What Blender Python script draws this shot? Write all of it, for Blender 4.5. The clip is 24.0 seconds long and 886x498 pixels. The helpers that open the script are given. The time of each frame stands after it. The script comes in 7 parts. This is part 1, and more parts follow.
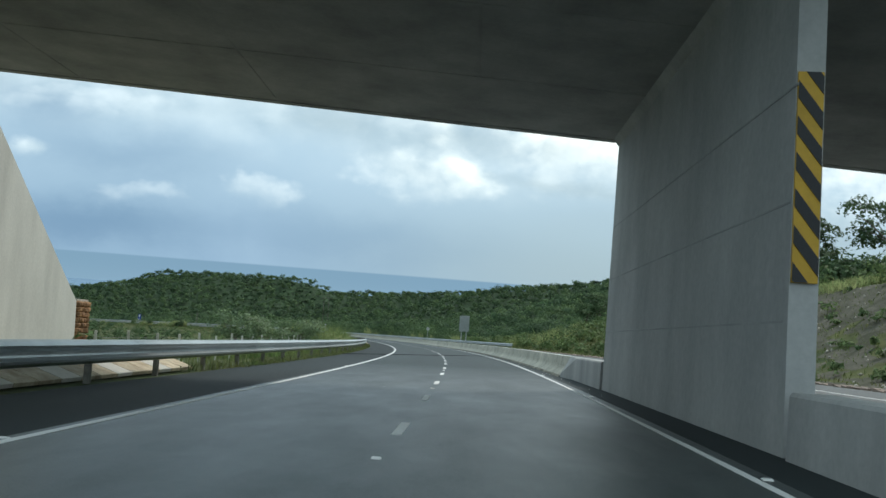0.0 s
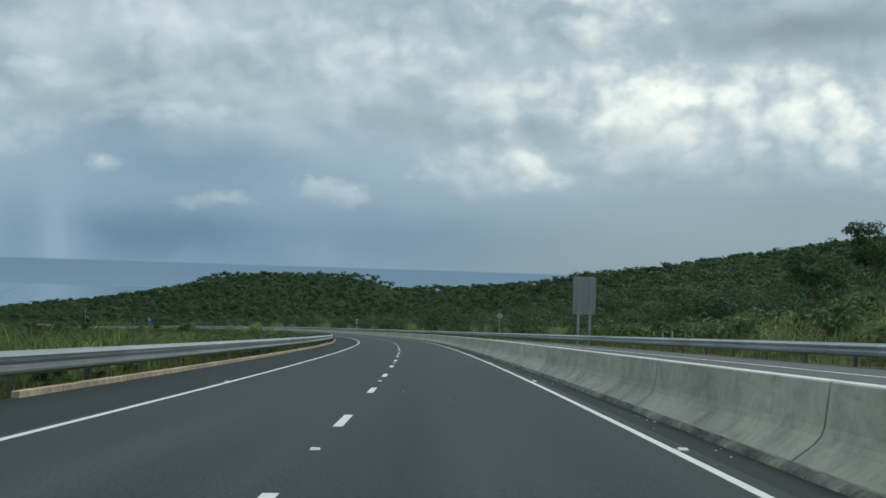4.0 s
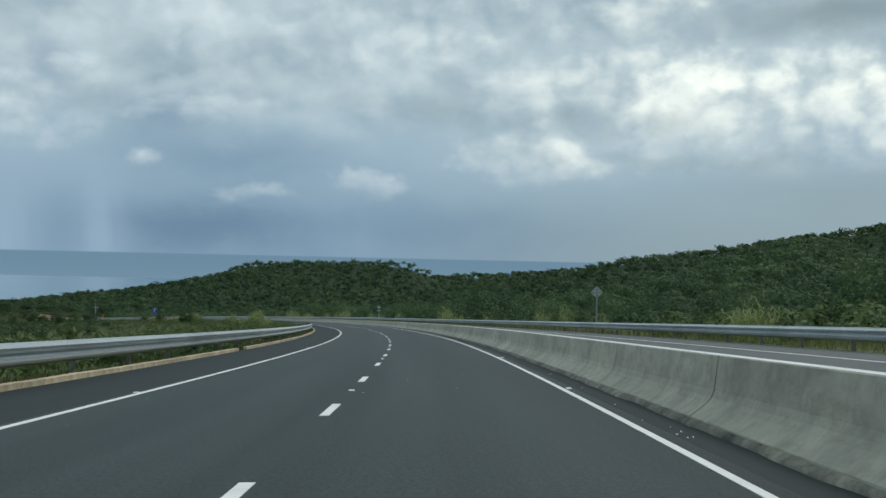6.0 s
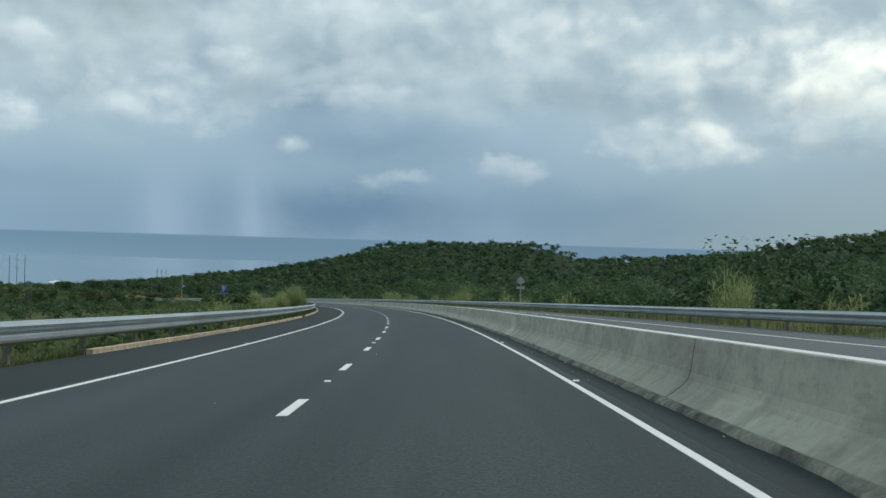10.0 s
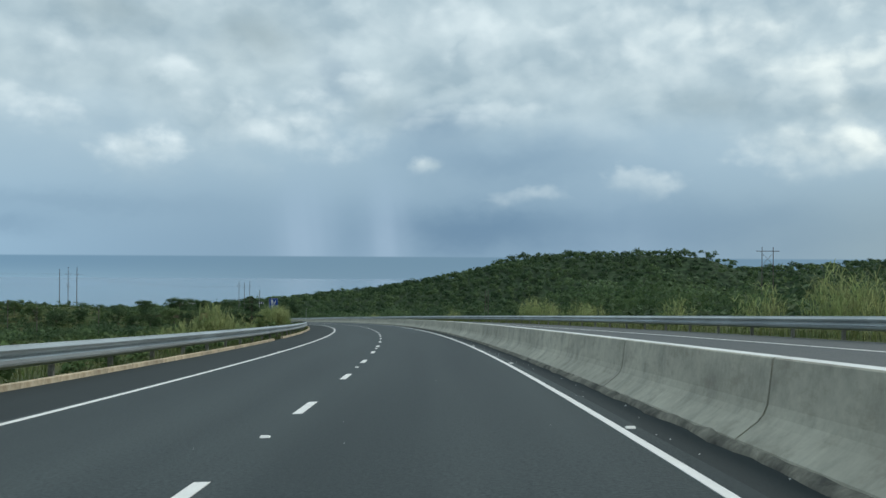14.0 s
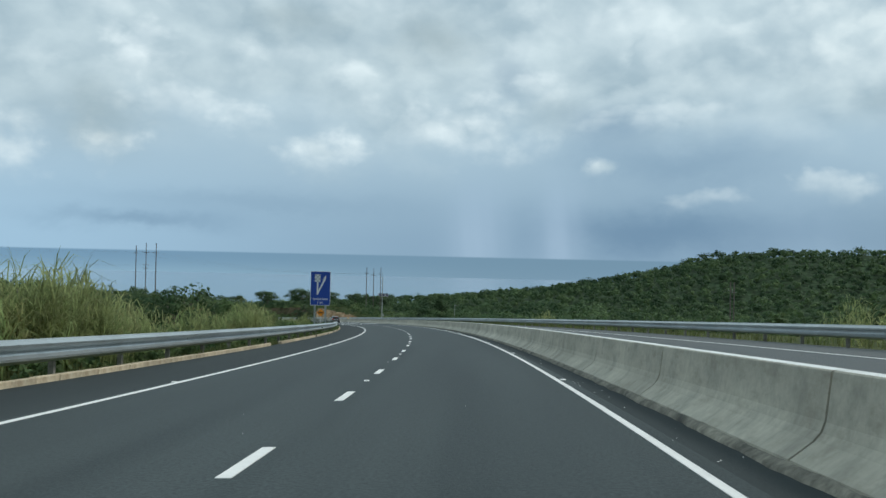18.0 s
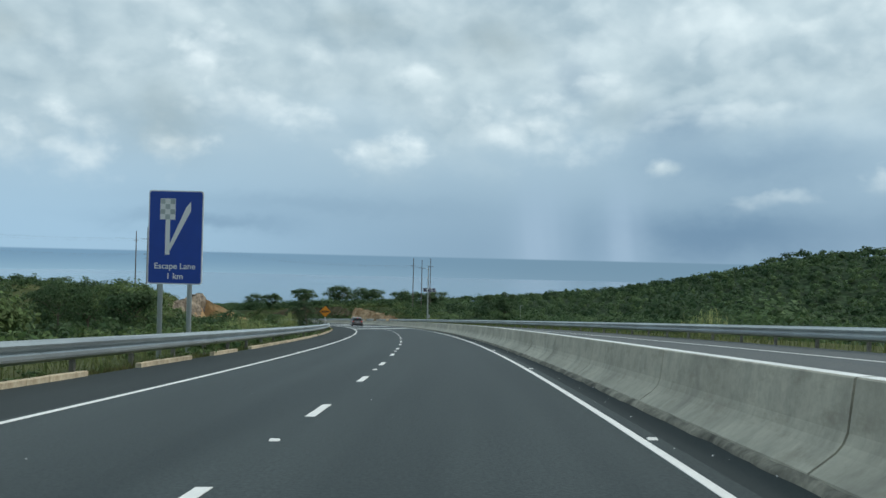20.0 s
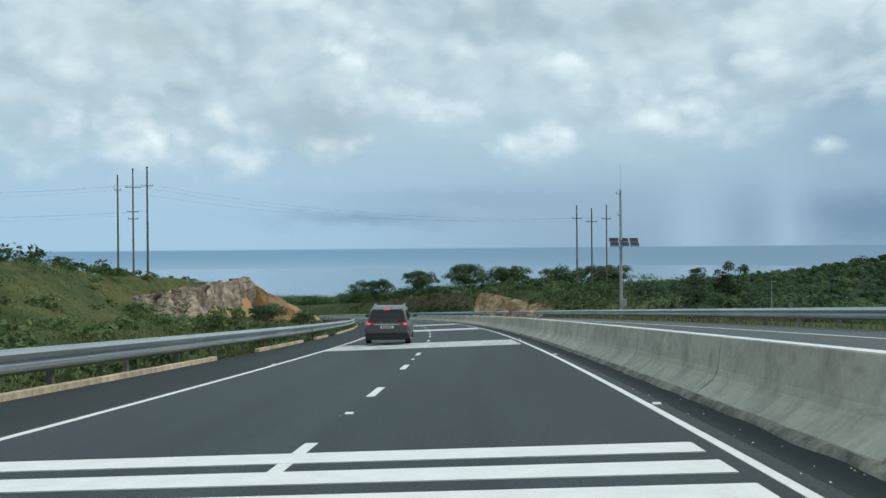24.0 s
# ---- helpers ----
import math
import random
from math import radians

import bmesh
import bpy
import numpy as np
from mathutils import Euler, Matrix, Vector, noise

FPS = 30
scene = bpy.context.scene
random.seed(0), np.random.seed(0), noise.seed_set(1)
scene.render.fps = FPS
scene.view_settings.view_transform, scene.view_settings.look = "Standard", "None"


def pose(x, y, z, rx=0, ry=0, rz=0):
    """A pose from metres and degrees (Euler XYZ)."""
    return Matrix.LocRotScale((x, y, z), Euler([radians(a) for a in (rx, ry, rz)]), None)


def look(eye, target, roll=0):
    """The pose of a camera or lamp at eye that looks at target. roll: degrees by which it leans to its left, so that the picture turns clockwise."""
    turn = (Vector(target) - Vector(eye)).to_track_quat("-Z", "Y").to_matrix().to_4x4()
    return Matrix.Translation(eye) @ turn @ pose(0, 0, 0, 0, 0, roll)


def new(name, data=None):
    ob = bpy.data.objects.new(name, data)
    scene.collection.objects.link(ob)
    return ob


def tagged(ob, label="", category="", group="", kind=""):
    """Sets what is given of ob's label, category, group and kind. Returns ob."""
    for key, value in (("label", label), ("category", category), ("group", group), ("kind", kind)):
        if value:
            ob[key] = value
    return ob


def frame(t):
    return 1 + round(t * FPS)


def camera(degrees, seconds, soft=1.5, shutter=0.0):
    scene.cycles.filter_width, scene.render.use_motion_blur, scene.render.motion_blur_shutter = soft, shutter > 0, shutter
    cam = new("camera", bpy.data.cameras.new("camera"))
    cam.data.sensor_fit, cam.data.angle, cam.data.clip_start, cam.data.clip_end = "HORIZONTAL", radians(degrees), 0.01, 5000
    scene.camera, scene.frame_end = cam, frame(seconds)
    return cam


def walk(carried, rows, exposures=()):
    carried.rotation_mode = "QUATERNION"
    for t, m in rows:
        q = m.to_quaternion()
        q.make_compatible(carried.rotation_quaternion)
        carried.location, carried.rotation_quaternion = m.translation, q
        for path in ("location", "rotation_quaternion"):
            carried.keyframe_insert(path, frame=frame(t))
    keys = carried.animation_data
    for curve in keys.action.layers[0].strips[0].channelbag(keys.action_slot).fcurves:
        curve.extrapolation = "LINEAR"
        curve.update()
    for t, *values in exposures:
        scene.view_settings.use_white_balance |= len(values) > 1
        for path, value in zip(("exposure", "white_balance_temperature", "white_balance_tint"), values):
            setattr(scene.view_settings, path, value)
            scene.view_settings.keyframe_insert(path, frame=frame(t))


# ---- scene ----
# Camera: a car driven down a long left-hand bend, 1.15 m above the asphalt.
cam = camera(51.18, 24.0)
ROWS = [
    (0.0, 0.86, 0.00, 1.180, 1.80, -4.39, 2.50),
    (0.5, 0.91, 13.96, 0.288, 1.65, -3.95, -0.19),
    (1.0, 0.84, 27.99, -0.614, 2.14, -2.68, -2.55),
    (1.5, 0.58, 42.07, -1.527, 1.89, -3.23, -2.71),
    (2.0, 0.08, 56.21, -2.451, 1.41, -2.60, 0.07),
    (2.5, -0.84, 70.34, -3.387, 1.64, -2.38, 3.22),
    (3.0, -2.04, 84.43, -4.329, 2.25, -1.64, 4.99),
    (3.5, -3.48, 98.47, -5.275, 1.61, -1.90, 6.19),
    (4.0, -5.13, 112.45, -6.220, 1.31, -1.84, 6.90),
    (4.5, -6.90, 126.42, -7.164, 1.02, -1.79, 7.51),
    (5.0, -8.82, 140.41, -8.110, 0.72, -1.73, 8.05),
    (5.5, -10.89, 154.41, -9.059, 0.43, -1.68, 8.52),
    (6.0, -13.09, 168.43, -10.010, 0.60, -1.30, 9.24),
    (6.5, -15.45, 182.47, -10.964, 0.68, -0.81, 9.95),
    (7.0, -18.02, 196.53, -11.922, 0.78, -0.36, 10.61),
    (7.5, -20.85, 210.60, -12.883, 0.56, -0.57, 11.44),
    (8.0, -23.98, 224.65, -13.848, 0.07, -1.09, 12.91),
    (8.5, -27.43, 238.68, -14.813, -0.28, -1.95, 14.65),
    (9.0, -31.16, 252.66, -15.776, -0.49, -2.28, 15.99),
    (9.5, -35.16, 266.59, -16.736, -0.47, -2.22, 17.01),
    (10.0, -39.42, 280.47, -17.695, -0.47, -1.67, 17.91),
    (10.5, -43.94, 294.31, -18.653, -0.42, -1.01, 18.96),
    (11.0, -48.72, 308.14, -19.611, -0.25, -0.97, 19.91),
    (11.5, -53.76, 321.94, -20.570, -0.08, -0.92, 20.88),
    (12.0, -59.07, 335.71, -21.529, 0.09, -0.88, 21.89),
    (12.5, -64.64, 349.39, -22.485, 0.26, -0.84, 22.92),
    (13.0, -70.46, 362.93, -23.439, 0.67, -0.47, 23.95),
    (13.5, -76.52, 376.33, -24.391, 0.55, -1.04, 25.07),
    (14.0, -82.82, 389.57, -25.342, 0.46, -0.34, 26.10),
    (14.5, -89.37, 402.69, -26.294, 0.51, -0.74, 27.21),
    (15.0, -96.20, 415.70, -27.248, 0.72, -0.69, 28.11),
    (15.5, -103.29, 428.60, -28.205, 0.74, -0.75, 29.28),
    (16.0, -110.63, 441.38, -29.164, 0.61, -0.55, 30.86),
    (16.5, -118.25, 454.02, -30.126, 0.50, -0.67, 32.54),
    (17.0, -126.11, 466.54, -31.091, 0.49, -1.00, 34.02),
    (17.5, -134.22, 478.92, -32.061, 0.36, -1.09, 35.37),
    (18.0, -142.55, 491.16, -33.038, 0.43, -1.27, 36.73),
    (18.5, -151.09, 503.22, -34.018, 0.47, -1.30, 37.79),
    (19.0, -159.80, 515.04, -34.996, 0.47, -1.32, 38.70),
    (19.5, -168.67, 526.61, -35.971, 0.47, -1.34, 39.65),
    (20.0, -177.70, 537.92, -36.945, 0.48, -1.36, 40.58),
    (20.5, -186.88, 548.95, -37.916, 0.48, -1.38, 41.50),
    (21.0, -196.17, 559.70, -38.883, 0.49, -1.00, 42.90),
    (21.5, -205.57, 570.16, -39.843, 0.33, -1.08, 43.97),
    (22.0, -215.05, 580.35, -40.797, 0.16, -0.59, 45.42),
    (22.5, -224.63, 590.28, -41.745, -0.24, -0.38, 46.33),
    (23.0, -234.31, 599.99, -42.690, -0.14, 0.12, 47.36),
    (23.5, -244.09, 609.48, -43.631, -0.03, 0.79, 48.91),
    (24.0, -253.95, 618.74, -44.569, -0.08, 0.49, 49.97),
]
walk(cam, [(t, pose(x, y, z, 90 + pitch, roll, yaw)) for t, x, y, z, pitch, roll, yaw in ROWS],
     [(0.0, 0.76), (0.5, 0.47), (1.0, -0.05), (3.0, 0.1), (7.0, 0.2), (13.0, 0.33), (17.0, 0.4), (21.0, 0.45), (24.0, 0.5)])

# ---- light: a broken overcast over the sea, brighter towards the sun behind the cloud ----
SUN_AZ, SUN_EL = 38.0, 48.0          # degrees: clockwise from +y, above the horizon


def node(tree, kind, **values):
    n = tree.nodes.new(kind)
    for key, value in values.items():
        if key in n.inputs:
            n.inputs[key].default_value = value
    return n


world = bpy.data.worlds.new("sky")
scene.world = world
world.use_nodes = True
wt = world.node_tree
wt.nodes.clear()


def wmath(op, a, b=None, clamp=False):
    n = wt.nodes.new("ShaderNodeMath")
    n.operation, n.use_clamp = op, clamp
    for i, v in enumerate((a, b)):
        if v is None:
            continue
        if isinstance(v, (int, float)):
            n.inputs[i].default_value = v
        else:
            wt.links.new(v, n.inputs[i])
    return n.outputs[0]


def wmix(fac, a, b):
    n = wt.nodes.new("ShaderNodeMix")
    n.data_type, n.clamp_factor = "RGBA", True
    for i, v in ((0, fac), (6, a), (7, b)):
        if isinstance(v, tuple):
            n.inputs[i].default_value = (*v, 1)
        elif isinstance(v, (int, float)):
            n.inputs[i].default_value = v
        else:
            wt.links.new(v, n.inputs[i])
    return n.outputs[2]


def wramp(x, lo, hi):
    n = wt.nodes.new("ShaderNodeMapRange")
    n.interpolation_type = "SMOOTHSTEP"
    wt.links.new(x, n.inputs[0])
    n.inputs[1].default_value, n.inputs[2].default_value = lo, hi
    return n.outputs[0]


wco = wt.nodes.new("ShaderNodeTexCoord")
wsep = wt.nodes.new("ShaderNodeSeparateXYZ")
wt.links.new(wco.outputs["Generated"], wsep.inputs[0])
dx, dy, dz = wsep.outputs
azim = wmath("MULTIPLY", wmath("ARCTAN2", dx, dy), 57.2958)
elev = wmath("MULTIPLY", wmath("ARCSINE", dz), 57.2958)


def wnoise(ax, ay, scale, detail, rough, off):
    c = wt.nodes.new("ShaderNodeCombineXYZ")
    wt.links.new(ax, c.inputs[0])
    wt.links.new(ay, c.inputs[1])
    c.inputs[2].default_value = off
    n = wt.nodes.new("ShaderNodeTexNoise")
    n.inputs["Scale"].default_value, n.inputs["Detail"].default_value, n.inputs["Roughness"].default_value = scale, detail, rough
    wt.links.new(c.outputs[0], n.inputs["Vector"])
    return n.outputs["Fac"]


# the sky is laid out by compass direction and height, in degrees; slow noises ruffle the edges of every bank
def wander(scale, amount, off, detail=4):
    return wmath("MULTIPLY", wmath("SUBTRACT", wnoise(azim, wmath("MULTIPLY", elev, 1.6), scale, detail, 0.6, off), 0.5), amount)


def billows(ax, ay, off):
    """Rounded heaps with creases between them, at three sizes."""
    total = None
    for scale, share in ((0.10, 0.58), (0.22, 0.28), (0.50, 0.14)):
        n = wmath("MULTIPLY", wmath("ABSOLUTE", wmath("SUBTRACT", wnoise(ax, ay, scale, 1, 0.4, off + scale), 0.5)), 3.2 * share)
        total = n if total is None else wmath("ADD", total, n)
    return total


wa = wmath("ADD", azim, wander(0.22, 5.0, 11.0))
we = wmath("ADD", elev, wander(0.25, 2.6, 17.0))
ca = wmath("ADD", azim, wander(0.5, 1.6, 31.0))
ce = wmath("MULTIPLY", wmath("ADD", elev, wander(0.5, 1.0, 37.0)), 1.25)
cells = billows(ca, ce, 3.0)
relief = wmath("SUBTRACT", cells, billows(wmath("ADD", ca, 0.55), wmath("ADD", ce, 1.1), 3.0))
rag = wnoise(azim, wmath("MULTIPLY", elev, 1.2), 0.55, 5, 0.55, 61.0)
fleece = wnoise(azim, wmath("MULTIPLY", elev, 1.5), 0.16, 6, 0.55, 21.0)
veil = wnoise(azim, wmath("MULTIPLY", elev, 2.8), 0.05, 5, 0.5, 8.0)


def squared(x, centre, half):
    d = wmath("MULTIPLY", wmath("SUBTRACT", x, centre), 1.0 / half)
    return wmath("MULTIPLY", d, d)


def blob(a, e, wide, tall, amount):
    """A soft-edged patch centred at compass direction a and height e."""
    return wmath("MULTIPLY", wmath("EXPONENT", wmath("MULTIPLY", wmath("ADD", squared(wa, a, wide), squared(we, e, tall)), -1.0)), amount)


# heaped clouds: azimuth, elevation, half width, half height, brightness
PUFFS_EAST = [(-13.9, 4.3, 2.6, 1.1, 0.50), (-21.8, 3.5, 2.6, 0.6, 0.36), (-13.6, 11.6, 4.6, 2.3, 0.62), (-4.5, 10.4, 5.6, 2.4, 0.66), (-4.2, 6.3, 4.6, 1.9, 0.72),
              (9.0, 9.6, 9.0, 3.6, 1.0), (21.0, 8.6, 8.0, 3.6, 1.0), (-23.2, 11.2, 4.0, 2.0, 0.42), (2.9, 12.2, 4.0, 1.4, 0.70), (1.0, 15.0, 6.0, 2.2, 1.0), (18.0, 18.0, 10.0, 2.2, 1.0), (-8.0, 12.8, 4.0, 1.8, 0.8), (-24.9, 8.2, 3.6, 0.6, 0.42)]
PUFFS_MID = [(-27.3, 5.5, 1.05, 0.75, 1.0), (-31.0, 10.1, 2.0, 0.9, 0.62), (-22.8, 8.8, 4.0, 0.6, 0.50), (-36.3, 7.6, 6.6, 2.2, 1.0), (-44.2, 6.2, 2.6, 1.4, 0.9),
             (-42.2, 11.0, 1.6, 1.2, 0.50), (-49.9, 8.1, 3.0, 0.8, 0.62), (-11.0, 14.0, 8.0, 2.0, 0.70), (-28.0, 13.8, 7.0, 1.6, 0.45)]
PUFFS_WEST = [(-67.0, 6.0, 10.0, 2.3, 1.0), (-55.1, 11.4, 1.9, 2.0, 0.95), (-63.8, 11.6, 1.6, 0.7, 0.45), (-60.1, 10.8, 1.7, 0.7, 0.45), (-52.4, 8.7, 2.6, 1.4, 0.66),
              (-74.0, 10.5, 5.0, 1.8, 0.55), (-47.5, 11.6, 2.0, 1.2, 0.5), (-60.0, 15.0, 7.0, 1.5, 0.55), (-40.0, 15.0, 4.0, 1.2, 0.45)]
# shaded undersides and thick patches
THICK = [(14.5, 14.3, 6.0, 1.2, 0.95), (6.0, 6.1, 7.0, 0.5, 0.30), (14.0, 4.4, 8.5, 1.5, 0.42), (-37.7, 13.2, 2.6, 1.4, 0.50), (-57.4, 7.6, 2.6, 1.7, 0.45),
         (-46.0, 13.9, 2.4, 1.1, 0.40), (-67.7, 12.6, 3.2, 1.1, 0.42), (-10.0, 9.2, 2.2, 0.9, 0.25), (-1.5, 8.4, 2.4, 0.8, 0.25), (4.0, 8.6, 2.0, 0.7, 0.3), (-30.0, 8.6, 2.0, 0.7, 0.2)]
# the rain-blue air low over the sea
BLUE = [(-24.0, 1.7, 7.0, 1.5, 0.9), (-22.0, 5.8, 7.0, 1.7, 0.55), (-33.0, 11.0, 1.6, 1.6, 0.35), (-27.0, 8.0, 2.4, 1.2, 0.45), (-55.0, 1.8, 5.0, 0.5, 0.55), (-49.0, 3.0, 9.0, 0.7, 0.28), (-10.0, 2.0, 9.0, 1.6, 0.4)]


pa = wmath("ADD", azim, wander(0.28, 7.0, 91.0, 3))
pe = wmath("ADD", elev, wander(0.30, 2.6, 95.0, 3))


def puff(a, e, wide, tall, amount):
    """A heaped cloud: a firm, ragged upper edge and a foot that fades away."""
    ax, ay = (azim, elev) if wide < 1.5 else (pa, pe)
    rise = wmath("MULTIPLY", wmath("SUBTRACT", ay, e), 1.0 / tall)
    inside = wmath("SUBTRACT", 1.0, wmath("ADD", squared(ax, a, wide), wmath("MULTIPLY", rise, rise)))
    size = min(1.0, wide / 4.0)
    rough = wmath("ADD", wmath("MULTIPLY", wmath("SUBTRACT", cells, 0.36), 2.6 * size), wmath("MULTIPLY", wmath("SUBTRACT", rag, 0.5), 4.2 - 1.6 * size))
    body = wramp(wmath("ADD", inside, rough), -0.7, 1.25)
    foot = wmath("ADD", 0.15, wmath("MULTIPLY", wramp(rise, -1.25, 0.45), 0.85))
    return wmath("MULTIPLY", wmath("MULTIPLY", body, foot), amount)


heap = None
for row in PUFFS_EAST + PUFFS_MID + PUFFS_WEST:
    f = puff(*row)
    heap = f if heap is None else wmath("MAXIMUM", heap, f)

# the layers, from the far air to the nearest cloud
low = wmix(wramp(azim, -64, -36), (0.27, 0.42, 0.55), (0.19, 0.30, 0.405))
low = wmix(wramp(azim, -18, 8), low, (0.235, 0.325, 0.37))
air = wmix(wramp(elev, 0.5, 7.5), low, (0.30, 0.42, 0.505))
deck = wmath("ADD", elev, wmath("ADD", wander(0.07, 9.0, 51.0, 5), wmath("MULTIPLY", wmath("SUBTRACT", veil, 0.5), 6.0)))
cover = wmath("MULTIPLY", wramp(deck, 5.0, 11.0), 0.9)
soft_light = wmath("ADD", wmath("MULTIPLY", wmath("SUBTRACT", fleece, 0.5), 1.5), wmath("MULTIPLY", relief, 1.2))
deck_tone = wmix(wmath("ADD", 0.42, soft_light), (0.285, 0.385, 0.44), (0.53, 0.635, 0.665))
tone = wmix(cover, air, deck_tone)
lit = wmath("ADD", wmath("ADD", 0.40, wmath("MULTIPLY", relief, 2.0)), wmath("MULTIPLY", wmath("SUBTRACT", fleece, 0.5), 1.3))
white = wmix(wramp(azim, -25, 12), (0.70, 0.79, 0.81), (0.95, 1.0, 0.91))
lit = wmath("ADD", lit, wmath("MULTIPLY", wramp(azim, -14, 8), 0.28))
cloud = wmix(lit, (0.36, 0.465, 0.52), white)
tone = wmix(heap, tone, cloud)
thick = None
for row in THICK:
    f = blob(*row)
    thick = f if thick is None else wmath("ADD", thick, f)
tone = wmix(wmath("MULTIPLY", thick, wmath("ADD", 0.55, wmath("MULTIPLY", fleece, 0.7))), tone, (0.215, 0.285, 0.305))
blue = None
for row in BLUE:
    f = blob(*row)
    blue = f if blue is None else wmath("ADD", blue, f)
blue = wmath("MULTIPLY", blue, wmath("SUBTRACT", 1.0, wmath("MULTIPLY", heap, 0.85)))
tone = wmix(wmath("MULTIPLY", blue, 0.9), tone, (0.108, 0.20, 0.305))
# rain shafts hanging to the sea, combed into upright streaks
comb = wnoise(wmath("ADD", azim, wmath("MULTIPLY", elev, 0.12)), wmath("MULTIPLY", elev, 0.03), 0.38, 2, 0.5, 71.0)
fall = wmath("MULTIPLY", wramp(elev, 6.5, 1.0), wmath("ADD", wmath("ADD", wmath("EXPONENT", wmath("MULTIPLY", squared(azim, -29.6, 1.4), -1.0)), wmath("EXPONENT", wmath("MULTIPLY", squared(azim, -34.6, 1.8), -1.0))),
                                                   wmath("MULTIPLY", wmath("EXPONENT", wmath("MULTIPLY", squared(azim, -15.0, 3.0), -1.0)), 0.25)))
tone = wmix(wmath("MULTIPLY", fall, wmath("ADD", 0.32, wmath("MULTIPLY", wramp(comb, 0.3, 0.7), 0.28))), tone, (0.32, 0.44, 0.565))
sky = wt.nodes.new("ShaderNodeTexSky")
sky.sky_type, sky.sun_disc, sky.sun_elevation, sky.sun_rotation = "NISHITA", False, radians(SUN_EL), radians(SUN_AZ)
skys = wt.nodes.new("ShaderNodeVectorMath")
skys.operation = "SCALE"
wt.links.new(sky.outputs[0], skys.inputs[0])
skys.inputs["Scale"].default_value = 0.06
base = wmix(0.95, skys.outputs[0], tone)
sea_far = wmix(wramp(elev, -2.2, -0.2), wmix(wramp(azim, -62, -30), (0.24, 0.38, 0.475), (0.15, 0.245, 0.325)), wmix(wramp(azim, -62, -30), (0.135, 0.245, 0.35), (0.132, 0.225, 0.305)))
full = wmix(wramp(elev, -0.10, 0.02), sea_far, base)
wbg = wt.nodes.new("ShaderNodeBackground")
wt.links.new(full, wbg.inputs[0])
wbg.inputs[1].default_value = 1.0
wout = wt.nodes.new("ShaderNodeOutputWorld")
wt.links.new(wbg.outputs[0], wout.inputs[0])

sun_data = bpy.data.lights.new("sun", "SUN")
sun_data.energy, sun_data.angle, sun_data.color = 1.3, radians(12), (1.0, 0.96, 0.9)
sun = new("sun", sun_data)
sd = Vector((math.sin(radians(SUN_AZ)) * math.cos(radians(SUN_EL)), math.cos(radians(SUN_AZ)) * math.cos(radians(SUN_EL)), math.sin(radians(SUN_EL))))
sun.matrix_world = look(sd * 100, (0, 0, 0))

